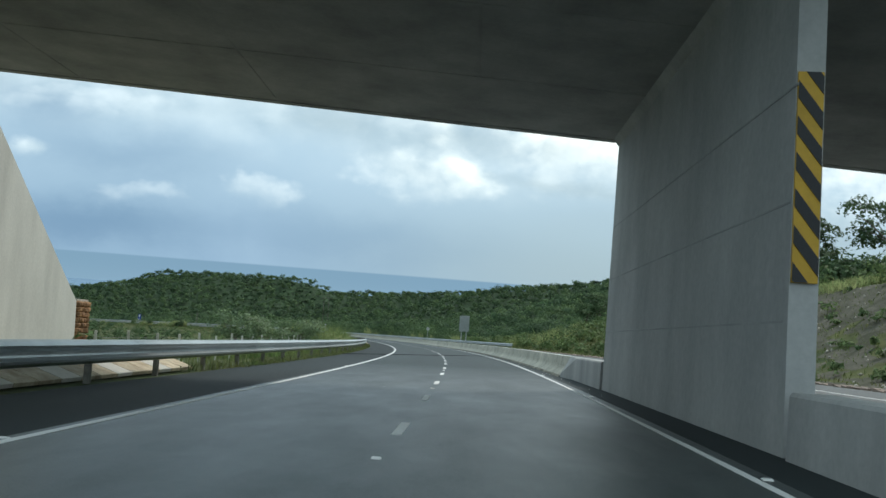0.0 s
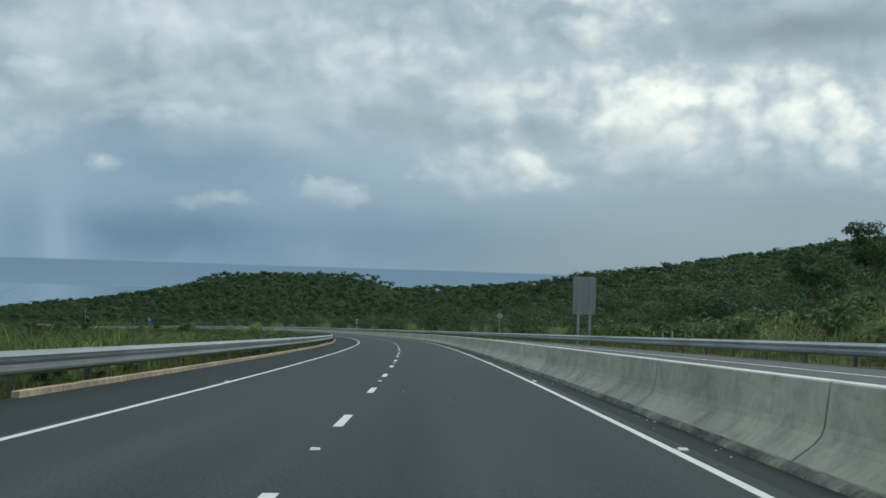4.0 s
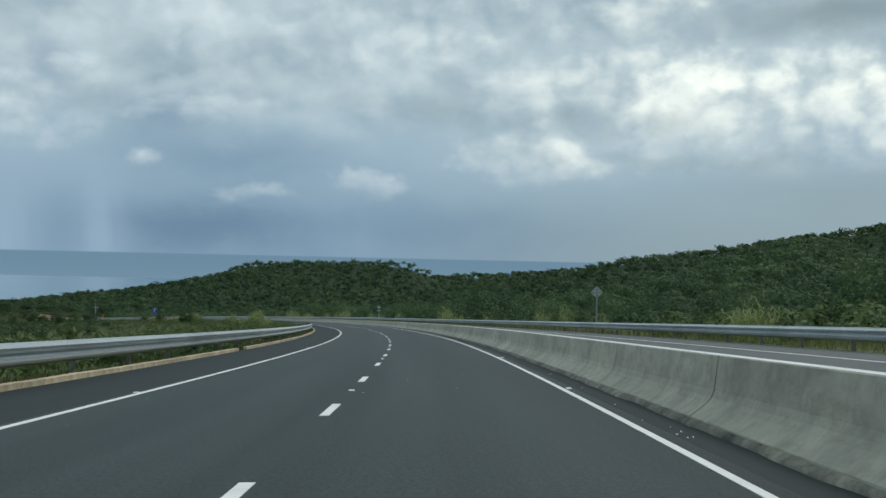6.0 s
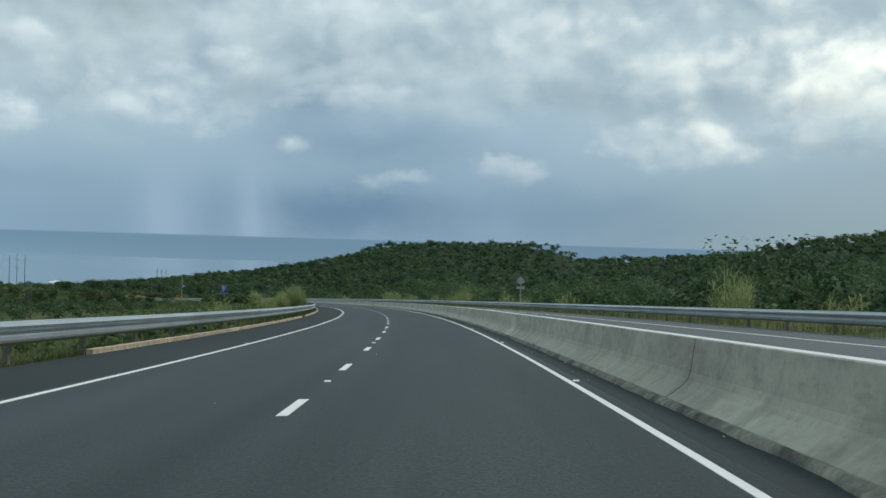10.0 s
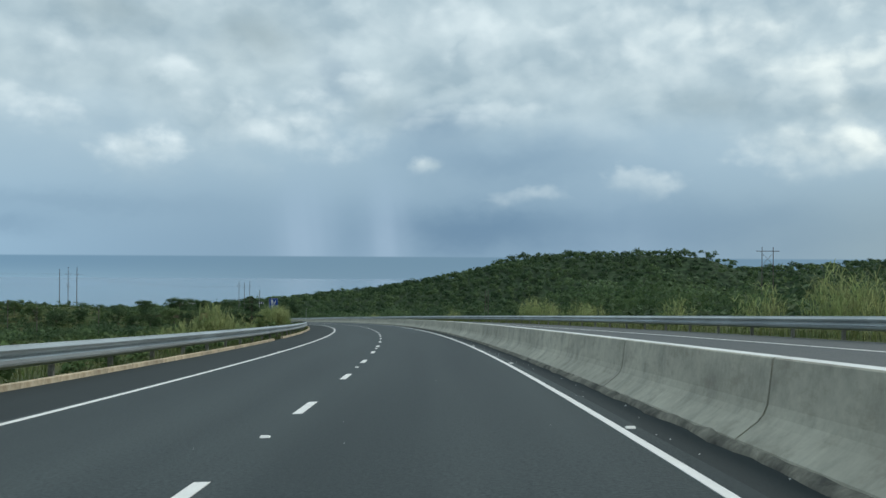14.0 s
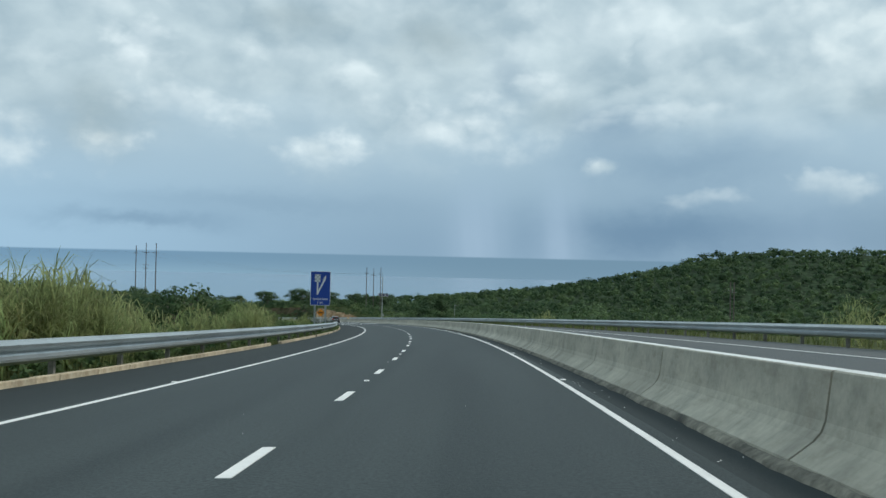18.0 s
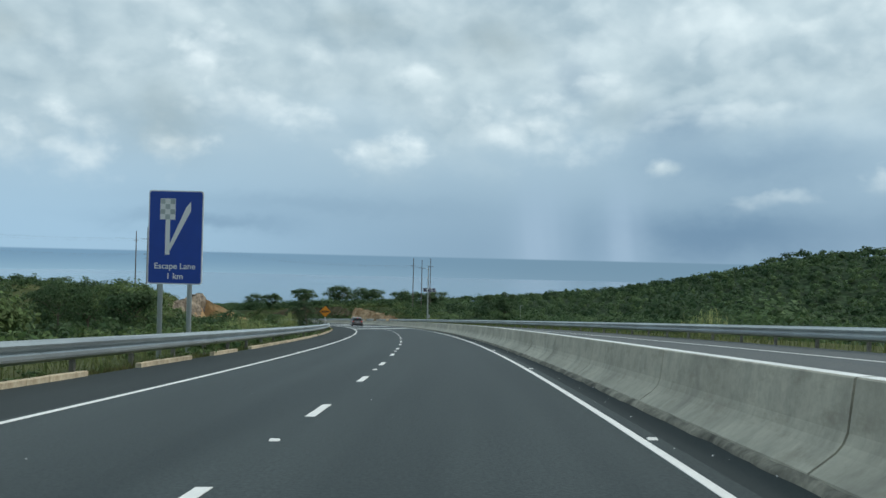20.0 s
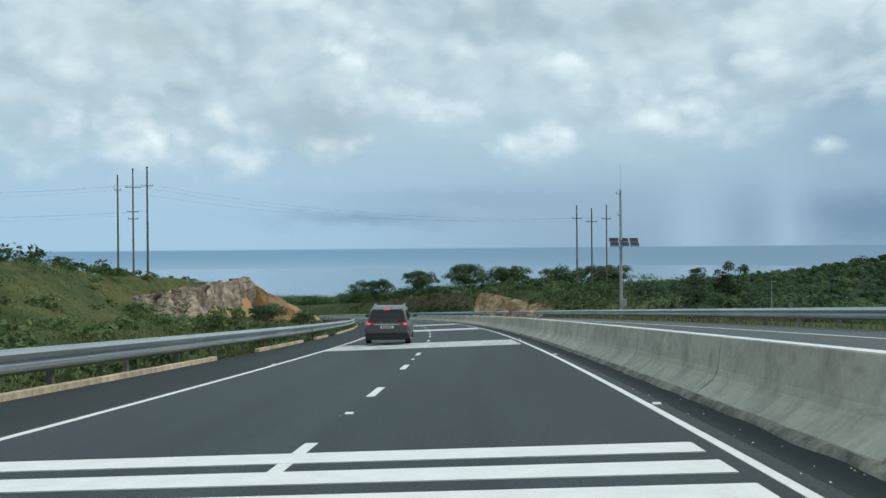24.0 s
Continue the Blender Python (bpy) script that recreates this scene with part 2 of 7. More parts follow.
# ---- materials ----
def material(name, tint, tint2, scale=3.0, rough=0.8, fine=40.0, bump=0.2, metal=0.0, coord="Object", fine_mix=0.25, rough_var=0.1, random_mix=0.0, streak=None, spec=0.5):
    """A two-scale mottled surface: tint and tint2 blend over patches, fine grain darkens and lifts it."""
    m = bpy.data.materials.new(name)
    m.use_nodes = True
    t = m.node_tree
    b = t.nodes["Principled BSDF"]
    co = t.nodes.new("ShaderNodeTexCoord").outputs[coord]
    if streak:
        mp = t.nodes.new("ShaderNodeMapping")
        mp.inputs["Scale"].default_value = streak
        t.links.new(co, mp.inputs[0])
        big_co = mp.outputs[0]
    else:
        big_co = co
    big = node(t, "ShaderNodeTexNoise", Scale=scale, Detail=6.0, Roughness=0.6)
    t.links.new(big_co, big.inputs["Vector"])
    small = node(t, "ShaderNodeTexNoise", Scale=fine, Detail=4.0, Roughness=0.65)
    t.links.new(co, small.inputs["Vector"])
    ramp = t.nodes.new("ShaderNodeMapRange")
    ramp.inputs[1].default_value, ramp.inputs[2].default_value = 0.32, 0.68
    t.links.new(big.outputs["Fac"], ramp.inputs[0])
    mix = t.nodes.new("ShaderNodeMix")
    mix.data_type = "RGBA"
    mix.inputs[6].default_value, mix.inputs[7].default_value = (*tint, 1), (*tint2, 1)
    t.links.new(ramp.outputs[0], mix.inputs[0])
    hsv = t.nodes.new("ShaderNodeHueSaturation")
    t.links.new(mix.outputs[2], hsv.inputs["Color"])
    val = t.nodes.new("ShaderNodeMapRange")
    val.inputs[3].default_value, val.inputs[4].default_value = 1 - fine_mix * 1.6, 1 + fine_mix * 1.6
    t.links.new(small.outputs["Fac"], val.inputs[0])
    last = val.outputs[0]
    if random_mix:
        info = t.nodes.new("ShaderNodeObjectInfo")
        geo = t.nodes.new("ShaderNodeNewGeometry")
        add = t.nodes.new("ShaderNodeMath")
        add.operation = "ADD"
        t.links.new(info.outputs["Random"], add.inputs[0])
        t.links.new(geo.outputs["Random Per Island"], add.inputs[1])
        fr = t.nodes.new("ShaderNodeMath")
        fr.operation = "FRACT"
        t.links.new(add.outputs[0], fr.inputs[0])
        rr = t.nodes.new("ShaderNodeMapRange")
        rr.inputs[3].default_value, rr.inputs[4].default_value = 1 - random_mix, 1 + random_mix
        t.links.new(fr.outputs[0], rr.inputs[0])
        mul = t.nodes.new("ShaderNodeMath")
        mul.operation = "MULTIPLY"
        t.links.new(last, mul.inputs[0])
        t.links.new(rr.outputs[0], mul.inputs[1])
        last = mul.outputs[0]
    t.links.new(last, hsv.inputs["Value"])
    t.links.new(hsv.outputs[0], b.inputs["Base Color"])
    rv = t.nodes.new("ShaderNodeMapRange")
    rv.inputs[3].default_value, rv.inputs[4].default_value = max(rough - rough_var, 0.03), min(rough + rough_var, 1.0)
    t.links.new(big.outputs["Fac"], rv.inputs[0])
    t.links.new(rv.outputs[0], b.inputs["Roughness"])
    b.inputs["Metallic"].default_value = metal
    b.inputs["Specular IOR Level"].default_value = spec
    if bump:
        bp = node(t, "ShaderNodeBump", Strength=bump, Distance=0.02)
        t.links.new(small.outputs["Fac"], bp.inputs["Height"])
        t.links.new(bp.outputs[0], b.inputs["Normal"])
    return m


def leafy(m, share=0.35, gain=1.25):
    """Let part of the light pass through thin leaves."""
    t = m.node_tree
    p = t.nodes["Principled BSDF"]
    col = p.inputs["Base Color"].links[0].from_socket
    tr = t.nodes.new("ShaderNodeBsdfTranslucent")
    g = t.nodes.new("ShaderNodeHueSaturation")
    g.inputs["Value"].default_value = gain
    t.links.new(col, g.inputs["Color"])
    t.links.new(g.outputs[0], tr.inputs["Color"])
    mx = t.nodes.new("ShaderNodeMixShader")
    mx.inputs[0].default_value = share
    t.links.new(p.outputs[0], mx.inputs[1])
    t.links.new(tr.outputs[0], mx.inputs[2])
    t.links.new(mx.outputs[0], t.nodes["Material Output"].inputs["Surface"])


ASPHALT = material("asphalt", (0.0265, 0.0355, 0.0365), (0.056, 0.070, 0.071), 0.5, 0.62, 26, 0.35, fine_mix=0.75, spec=0.16, coord="UV", streak=(1.8, 0.06, 1))
ASPHALT_OLD = material("older_asphalt", (0.068, 0.079, 0.080), (0.096, 0.106, 0.104), 0.5, 0.7, 90, 0.35, fine_mix=0.25, spec=0.35, coord="UV", streak=(1.2, 0.04, 1))
SHOULDER = material("shoulder_asphalt", (0.022, 0.029, 0.030), (0.043, 0.053, 0.054), 0.5, 0.75, 40, 0.35, fine_mix=0.5, spec=0.15, coord="UV", streak=(1.2, 0.1, 1))
PAINT = material("road_paint", (0.82, 0.82, 0.79), (0.72, 0.72, 0.69), 3.0, 0.6, 50, 0.1, fine_mix=0.10)
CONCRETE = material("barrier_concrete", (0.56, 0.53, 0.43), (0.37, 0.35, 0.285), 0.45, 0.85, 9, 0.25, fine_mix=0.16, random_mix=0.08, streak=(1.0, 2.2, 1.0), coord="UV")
# paler concrete: skylight on the barrier's top, painted into the colour
CONCRETE_SKYLIT = material("skylit_concrete", (0.76, 0.78, 0.76), (0.62, 0.635, 0.615), 0.8, 0.85, 9, 0.2, fine_mix=0.12, coord="UV")
FOOT = material("dirty_barrier_foot", (0.07, 0.068, 0.06), (0.33, 0.31, 0.25), 1.8, 0.9, 9, 0.8, fine_mix=0.5, spec=0.2)


def add_stains(m, drip, spot):
    """Water stains that run down the face in uneven streaks, and rough dirty blotches."""
    t = m.node_tree
    p = t.nodes["Principled BSDF"]
    old = p.inputs["Base Color"].links[0].from_socket
    co = t.nodes.new("ShaderNodeTexCoord").outputs["UV"]
    last = old
    for scale, stretch, lo, hi, tint, most in ((1.0, (1.7, 1.5, 1), 0.48, 0.74, drip, 0.66), (1.0, (7.0, 2.0, 1), 0.60, 0.76, drip, 0.30), (2.0, (1.0, 2.6, 1), 0.52, 0.72, spot, 0.55)):
        mp = t.nodes.new("ShaderNodeMapping")
        mp.inputs["Scale"].default_value = stretch
        t.links.new(co, mp.inputs[0])
        nz = node(t, "ShaderNodeTexNoise", Scale=scale, Detail=6.0, Roughness=0.65)
        t.links.new(mp.outputs[0], nz.inputs["Vector"])
        r = t.nodes.new("ShaderNodeMapRange")
        r.inputs[1].default_value, r.inputs[2].default_value, r.inputs[4].default_value = lo, hi, most
        t.links.new(nz.outputs["Fac"], r.inputs[0])
        mx = t.nodes.new("ShaderNodeMix")
        mx.data_type = "RGBA"
        mx.inputs[7].default_value = (*tint, 1)
        t.links.new(r.outputs[0], mx.inputs[0])
        t.links.new(last, mx.inputs[6])
        last = mx.outputs[2]
    t.links.new(last, p.inputs["Base Color"])


add_stains(CONCRETE, (0.17, 0.165, 0.14), (0.24, 0.21, 0.16))
BRIDGE = material("bridge_concrete", (0.44, 0.44, 0.42), (0.29, 0.29, 0.28), 0.7, 0.85, 10, 0.12, fine_mix=0.10, streak=(1, 1, 0.2))
PIER = material("pier_concrete", (0.50, 0.50, 0.475), (0.36, 0.36, 0.345), 0.6, 0.8, 9, 0.12, fine_mix=0.12, streak=(1, 1, 0.5))
PALE_CONCRETE = material("pale_concrete", (0.66, 0.64, 0.57), (0.50, 0.485, 0.43), 0.8, 0.85, 12, 0.12, fine_mix=0.10, streak=(1, 1, 0.25))
STEEL = material("galvanised_steel", (0.46, 0.50, 0.505), (0.36, 0.395, 0.40), 0.5, 0.36, 6, 0.0, metal=0.7, fine_mix=0.10, random_mix=0.12, spec=0.4)
POST = material("weathered_post", (0.25, 0.24, 0.21), (0.14, 0.13, 0.11), 5, 0.7, 30, 0.1, metal=0.4, random_mix=0.25)
KERB = material("kerb_stone", (0.60, 0.53, 0.38), (0.36, 0.28, 0.18), 3, 0.85, 20, 0.3, random_mix=0.2)
EARTH = material("grassy_earth", (0.032, 0.055, 0.018), (0.105, 0.108, 0.042), 0.09, 0.95, 0.8, 0.6, fine_mix=0.55, spec=0.1)
DAMP = material("damp_asphalt", (0.008, 0.010, 0.011), (0.018, 0.021, 0.022), 0.8, 0.9, 14, 0.2, fine_mix=0.5, spec=0.03)
def add_damp(m):
    """Smooth, damp blotches on the road under and just past the bridge."""
    t = m.node_tree
    p = t.nodes["Principled BSDF"]
    co = t.nodes.new("ShaderNodeTexCoord").outputs["UV"]
    sep = t.nodes.new("ShaderNodeSeparateXYZ")
    t.links.new(co, sep.inputs[0])
    far = t.nodes.new("ShaderNodeMapRange")
    far.inputs[1].default_value, far.inputs[2].default_value = 40.0, 18.0
    t.links.new(sep.outputs[1], far.inputs[0])
    mp = t.nodes.new("ShaderNodeMapping")
    mp.inputs["Scale"].default_value = (1.1, 0.35, 1)
    t.links.new(co, mp.inputs[0])
    nz = node(t, "ShaderNodeTexNoise", Scale=0.9, Detail=5.0, Roughness=0.6)
    t.links.new(mp.outputs[0], nz.inputs["Vector"])
    blot = t.nodes.new("ShaderNodeMapRange")
    blot.inputs[1].default_value, blot.inputs[2].default_value, blot.inputs[3].default_value = 0.35, 0.75, 0.62
    t.links.new(nz.outputs["Fac"], blot.inputs[0])
    mul = t.nodes.new("ShaderNodeMath")
    mul.operation, mul.use_clamp = "MULTIPLY", True
    t.links.new(far.outputs[0], mul.inputs[0])
    t.links.new(blot.outputs[0], mul.inputs[1])
    old = p.inputs["Roughness"].links[0].from_socket
    mx = t.nodes.new("ShaderNodeMix")
    mx.inputs[3].default_value = 0.33
    t.links.new(mul.outputs[0], mx.inputs[0])
    t.links.new(old, mx.inputs[2])
    t.links.new(mx.outputs[0], p.inputs["Roughness"])
    gloss = t.nodes.new("ShaderNodeMapRange")
    gloss.inputs[3].default_value, gloss.inputs[4].default_value = p.inputs["Specular IOR Level"].default_value, 0.85
    t.links.new(mul.outputs[0], gloss.inputs[0])
    t.links.new(gloss.outputs[0], p.inputs["Specular IOR Level"])


add_damp(ASPHALT)


def add_undergrowth(m, tint):
    t = m.node_tree
    b = t.nodes["Principled BSDF"]
    old = b.inputs["Base Color"].links[0].from_socket
    at_ = t.nodes.new("ShaderNodeAttribute")
    at_.attribute_name = "undergrowth"
    mx = t.nodes.new("ShaderNodeMix")
    mx.data_type = "RGBA"
    nz = node(t, "ShaderNodeTexNoise", Scale=0.22, Detail=5.0, Roughness=0.65)
    t.links.new(t.nodes.new("ShaderNodeTexCoord").outputs["Object"], nz.inputs["Vector"])
    spread_tone = t.nodes.new("ShaderNodeMapRange")
    spread_tone.inputs[1].default_value, spread_tone.inputs[2].default_value = 0.38, 0.64
    t.links.new(nz.outputs["Fac"], spread_tone.inputs[0])
    two = t.nodes.new("ShaderNodeMix")
    two.data_type = "RGBA"
    two.inputs[6].default_value, two.inputs[7].default_value = (*(c * 0.4 for c in tint), 1), (*(c * 1.7 for c in tint), 1)
    t.links.new(spread_tone.outputs[0], two.inputs[0])
    t.links.new(two.outputs[2], mx.inputs[7])
    t.links.new(at_.outputs["Fac"], mx.inputs[0])
    t.links.new(old, mx.inputs[6])
    t.links.new(mx.outputs[2], b.inputs["Base Color"])


add_undergrowth(EARTH, (0.034, 0.058, 0.028))
LEAF = material("forest_leaf", (0.046, 0.090, 0.050), (0.108, 0.168, 0.078), 0.06, 0.75, 0.5, 0, random_mix=0.16, spec=0.22)


def add_tone(m, lo, hi):
    """Each tree has a shade of green of its own."""
    t = m.node_tree
    p = t.nodes["Principled BSDF"]
    old = p.inputs["Base Color"].links[0].from_socket
    a = t.nodes.new("ShaderNodeAttribute")
    a.attribute_name = "tone"
    r = t.nodes.new("ShaderNodeMix")
    r.data_type = "RGBA"
    r.inputs[6].default_value, r.inputs[7].default_value = (*lo, 1), (*hi, 1)
    t.links.new(a.outputs["Fac"], r.inputs[0])
    x = t.nodes.new("ShaderNodeMix")
    x.data_type, x.blend_type = "RGBA", "MULTIPLY"
    x.inputs[0].default_value = 1.0
    t.links.new(old, x.inputs[6])
    t.links.new(r.outputs[2], x.inputs[7])
    t.links.new(x.outputs[2], p.inputs["Base Color"])


add_tone(LEAF, (0.42, 0.52, 0.50), (1.45, 1.35, 1.15))
SEA = material("sea_water", (0.03, 0.10, 0.16), (0.05, 0.15, 0.21), 0.004, 0.10, 0.05, 0.0, rough_var=0.03, spec=0.5)

YELLOW = material("hazard_yellow", (0.62, 0.36, 0.02), (0.50, 0.29, 0.02), 4, 0.5, 30, 0.02, fine_mix=0.05)
BLACK = material("hazard_black", (0.012, 0.012, 0.013), (0.02, 0.02, 0.02), 4, 0.5, 30, 0.02)
MORTAR = material("mortar", (0.45, 0.42, 0.36), (0.32, 0.29, 0.24), 4, 0.9, 30, 0.2)
STONE = material("cobble", (0.40, 0.22, 0.10), (0.22, 0.11, 0.05), 6, 0.8, 30, 0.2, random_mix=0.35)
BARK = material("bark", (0.16, 0.13, 0.10), (0.08, 0.065, 0.05), 3, 0.9, 20, 0.4)
LEAF_NEAR = material("bush_leaf", (0.062, 0.120, 0.044), (0.150, 0.195, 0.075), 0.35, 0.75, 3, 0, random_mix=0.4, spec=0.25)
LEAF_PALE = material("pale_leaf", (0.16, 0.22, 0.12), (0.09, 0.15, 0.06), 0.6, 0.6, 3, 0, random_mix=0.35, spec=0.3)
LEAF_DARK = material("dark_leaf", (0.038, 0.080, 0.036), (0.085, 0.128, 0.054), 0.4, 0.75, 3, 0, random_mix=0.4, spec=0.25)
GRASS = material("verge_grass", (0.070, 0.110, 0.034), (0.135, 0.142, 0.058), 0.3, 0.75, 3, 0, random_mix=0.4, spec=0.2)
GRASS_LOW = material("low_weeds", (0.050, 0.080, 0.026), (0.120, 0.100, 0.045), 0.25, 0.8, 3, 0, random_mix=0.35, spec=0.15)
GRASS_TALL = material("lush_grass", (0.095, 0.165, 0.052), (0.20, 0.23, 0.09), 0.35, 0.8, 2, 0, random_mix=0.35, spec=0.15)
CANE = material("tall_cane_grass", (0.17, 0.25, 0.095), (0.33, 0.33, 0.16), 0.35, 0.8, 2, 0, random_mix=0.4, spec=0.12)
ROCK = material("cut_rock", (0.44, 0.36, 0.27), (0.085, 0.07, 0.06), 0.55, 0.9, 2.2, 0.6, fine_mix=0.5, streak=(1, 1, 0.3))
ROCK_TAN = material("tan_rock", (0.62, 0.47, 0.31), (0.30, 0.17, 0.08), 0.5, 0.9, 2.5, 0.6, fine_mix=0.4, streak=(1, 1, 0.7))
SOIL = material("orange_soil", (0.46, 0.25, 0.11), (0.30, 0.23, 0.12), 0.3, 0.95, 1.6, 0.5, fine_mix=0.35)
SOIL_DARK = material("brown_soil", (0.15, 0.105, 0.065), (0.075, 0.08, 0.04), 0.25, 0.95, 2, 0.5, fine_mix=0.4, spec=0.1)
GRAVEL = material("gravel_slope", (0.125, 0.115, 0.092), (0.052, 0.056, 0.034), 0.5, 0.95, 5, 1.0, fine_mix=0.55, spec=0.1)
SIGN_BACK = material("sign_back", (0.46, 0.48, 0.48), (0.38, 0.40, 0.40), 3, 0.45, 30, 0.02, metal=0.5)
SIGN_BLUE = material("sign_blue", (0.012, 0.06, 0.36), (0.012, 0.055, 0.32), 2, 0.45, 30, 0.0, fine_mix=0.03)
SIGN_ORANGE = material("sign_orange", (0.80, 0.27, 0.012), (0.74, 0.25, 0.012), 2, 0.45, 30, 0.0, fine_mix=0.03)
WHITE = material("sign_white", (0.78, 0.78, 0.78), (0.72, 0.72, 0.72), 2, 0.5, 30, 0.0, fine_mix=0.03)
POLE_WOOD = material("pole_wood", (0.17, 0.14, 0.12), (0.11, 0.095, 0.085), 1.5, 0.85, 12, 0.2, streak=(1, 1, 0.1))
PANEL = material("solar_cell", (0.02, 0.025, 0.05), (0.03, 0.035, 0.06), 2, 0.2, 20, 0.0)
CAR_PAINT = material("car_grey", (0.15, 0.15, 0.147), (0.12, 0.12, 0.118), 1.5, 0.3, 60, 0.0, metal=0.6, fine_mix=0.05)
CAR_BLACK = material("car_trim", (0.015, 0.015, 0.016), (0.022, 0.022, 0.023), 4, 0.6, 40, 0.05)
CAR_GLASS = material("car_glass", (0.008, 0.01, 0.012), (0.012, 0.014, 0.016), 1, 0.06, 10, 0.0)
CHROME = material("car_rim", (0.55, 0.56, 0.57), (0.45, 0.46, 0.47), 3, 0.3, 30, 0.0, metal=0.9)
TAIL = material("tail_lens", (0.45, 0.015, 0.015), (0.38, 0.012, 0.012), 3, 0.2, 30, 0.0)
LAMP_ON = material("brake_lamp", (0.6, 0.03, 0.02), (0.6, 0.03, 0.02), 3, 0.3, 30, 0.0)
LAMP_ON.node_tree.nodes["Principled BSDF"].inputs["Emission Color"].default_value = (1.0, 0.08, 0.05, 1)
LAMP_ON.node_tree.nodes["Principled BSDF"].inputs["Emission Strength"].default_value = 0.7
BRICK = material("edging_brick", (0.24, 0.155, 0.115), (0.25, 0.22, 0.185), 3, 0.9, 20, 0.3, random_mix=0.3)
ROOF_WHITE = material("white_roof", (0.78, 0.79, 0.8), (0.68, 0.69, 0.7), 0.05, 0.6, 1, 0.0)

for m in (LEAF, LEAF_NEAR, LEAF_PALE, LEAF_DARK):
    leafy(m)
for m in (GRASS, GRASS_LOW, GRASS_TALL, CANE):
    leafy(m, 0.5)

# ---- the line of the road: curvature and slope along its length ----
DS = 2.0
S_ARR = np.arange(-400.0, 1601.0, DS)
CURVE = [-0.00049197, 0.00055427, 0.00158203, 0.00091263, 0.00059073, 0.00146088, 0.00127726, 0.00116995, 0.00130161, 0.00133774, 0.00129979, 0.00122002, 0.00135075, 0.00131728, 0.00118825, 0.00127353, 0.00137493, 0.00147652, 0.00157818, 0.00167986, 0.00178154]
SLOPE = [-0.062328, -0.067138, -0.067232, -0.064852, -0.06535, -0.068365, -0.070245, -0.072282, -0.074319]
K_ARR = np.where((S_ARR < -60) | (S_ARR > 1060), 0, np.interp(S_ARR, np.arange(-40, 1001, 50.0), CURVE))
G_ARR = np.interp(S_ARR, np.arange(-40, 1001, 130.0), SLOPE)


def summed(v):
    a = np.concatenate([[0.0], np.cumsum((v[1:] + v[:-1]) / 2 * DS)])
    return a - np.interp(0.0, S_ARR, a)


TH = summed(K_ARR)
RX, RY, RZ = summed(-np.sin(TH)), summed(np.cos(TH)), summed(G_ARR)
BANK = 0.0293


def at(s, u=0.0, h=0.0):
    """World place s metres along the road, u to the right of the lane line, h above the road's plane."""
    th = np.interp(s, S_ARR, TH)
    x, y, z = np.interp(s, S_ARR, RX), np.interp(s, S_ARR, RY), np.interp(s, S_ARR, RZ)
    return np.stack(np.broadcast_arrays(x + u * np.cos(th), y + u * np.sin(th), z + BANK * u + h), -1)


def heading(s):
    return math.degrees(np.interp(s, S_ARR, TH))


def place(s, u, h=0.0, turn=0.0):
    x, y, z = at(s, u, h)
    return pose(x, y, z, 0, 0, heading(s) + turn)


# ---- mesh helpers ----
def mesh_object(name, verts, faces, mat, parent=None, label="", smooth=False):
    me = bpy.data.meshes.new(name)
    me.from_pydata([tuple(v) for v in verts], [], faces)
    me.materials.append(mat)
    if smooth:
        me.shade_smooth()
    ob = new(name, me)
    ob.parent = parent
    if label:
        ob["label"] = label
    return ob


def soup(name, verts, tris, mat, parent=None, normals=None):
    """A large mesh of triangles from arrays, with soft shading normals if given."""
    me = bpy.data.meshes.new(name)
    me.vertices.add(len(verts))
    me.vertices.foreach_set("co", np.asarray(verts, np.float32).ravel())
    n = len(tris)
    me.loops.add(n * 3)
    me.loops.foreach_set("vertex_index", np.asarray(tris, np.int32).ravel())
    me.polygons.add(n)
    me.polygons.foreach_set("loop_start", np.arange(0, n * 3, 3, dtype=np.int32))
    me.polygons.foreach_set("loop_total", np.full(n, 3, np.int32))
    me.materials.append(mat)
    me.update(calc_edges=True)
    if normals is not None:
        me.attributes.new("custom_normal", "FLOAT_VECTOR", "POINT").data.foreach_set("vector", np.asarray(normals, np.float32).ravel())
        me.update()
    ob = new(name, me)
    ob.parent = parent
    return ob


def part(name, bm, mat, parent=None, label="", smooth=False):
    me = bpy.data.meshes.new(name)
    bm.to_mesh(me)
    bm.free()
    me.materials.append(mat)
    if smooth:
        me.shade_smooth()
    ob = new(name, me)
    ob.parent = parent
    if label:
        ob["label"] = label
    return ob


def box(bm, x0, x1, y0, y1, z0, z1, m=None):
    vs = [bm.verts.new(m @ Vector(c) if m else c) for c in ((x0, y0, z0), (x1, y0, z0), (x1, y1, z0), (x0, y1, z0), (x0, y0, z1), (x1, y0, z1), (x1, y1, z1), (x0, y1, z1))]
    for f in ((3, 2, 1, 0), (4, 5, 6, 7), (0, 1, 5, 4), (1, 2, 6, 5), (2, 3, 7, 6), (3, 0, 4, 7)):
        bm.faces.new([vs[i] for i in f])
    return vs


def tube(bm, a, b, r0, r1=None, sides=8):
    a, b = Vector(a), Vector(b)
    r1 = r0 if r1 is None else r1
    q = (b - a).to_track_quat("Z", "Y").to_matrix()
    rings = []
    for p, r in ((a, r0), (b, r1)):
        rings.append([bm.verts.new(p + q @ Vector((r * math.cos(2 * math.pi * i / sides), r * math.sin(2 * math.pi * i / sides), 0))) for i in range(sides)])
    for i in range(sides):
        j = (i + 1) % sides
        bm.faces.new((rings[0][i], rings[0][j], rings[1][j], rings[1][i]))
    bm.faces.new(rings[0][::-1])
    bm.faces.new(rings[1])


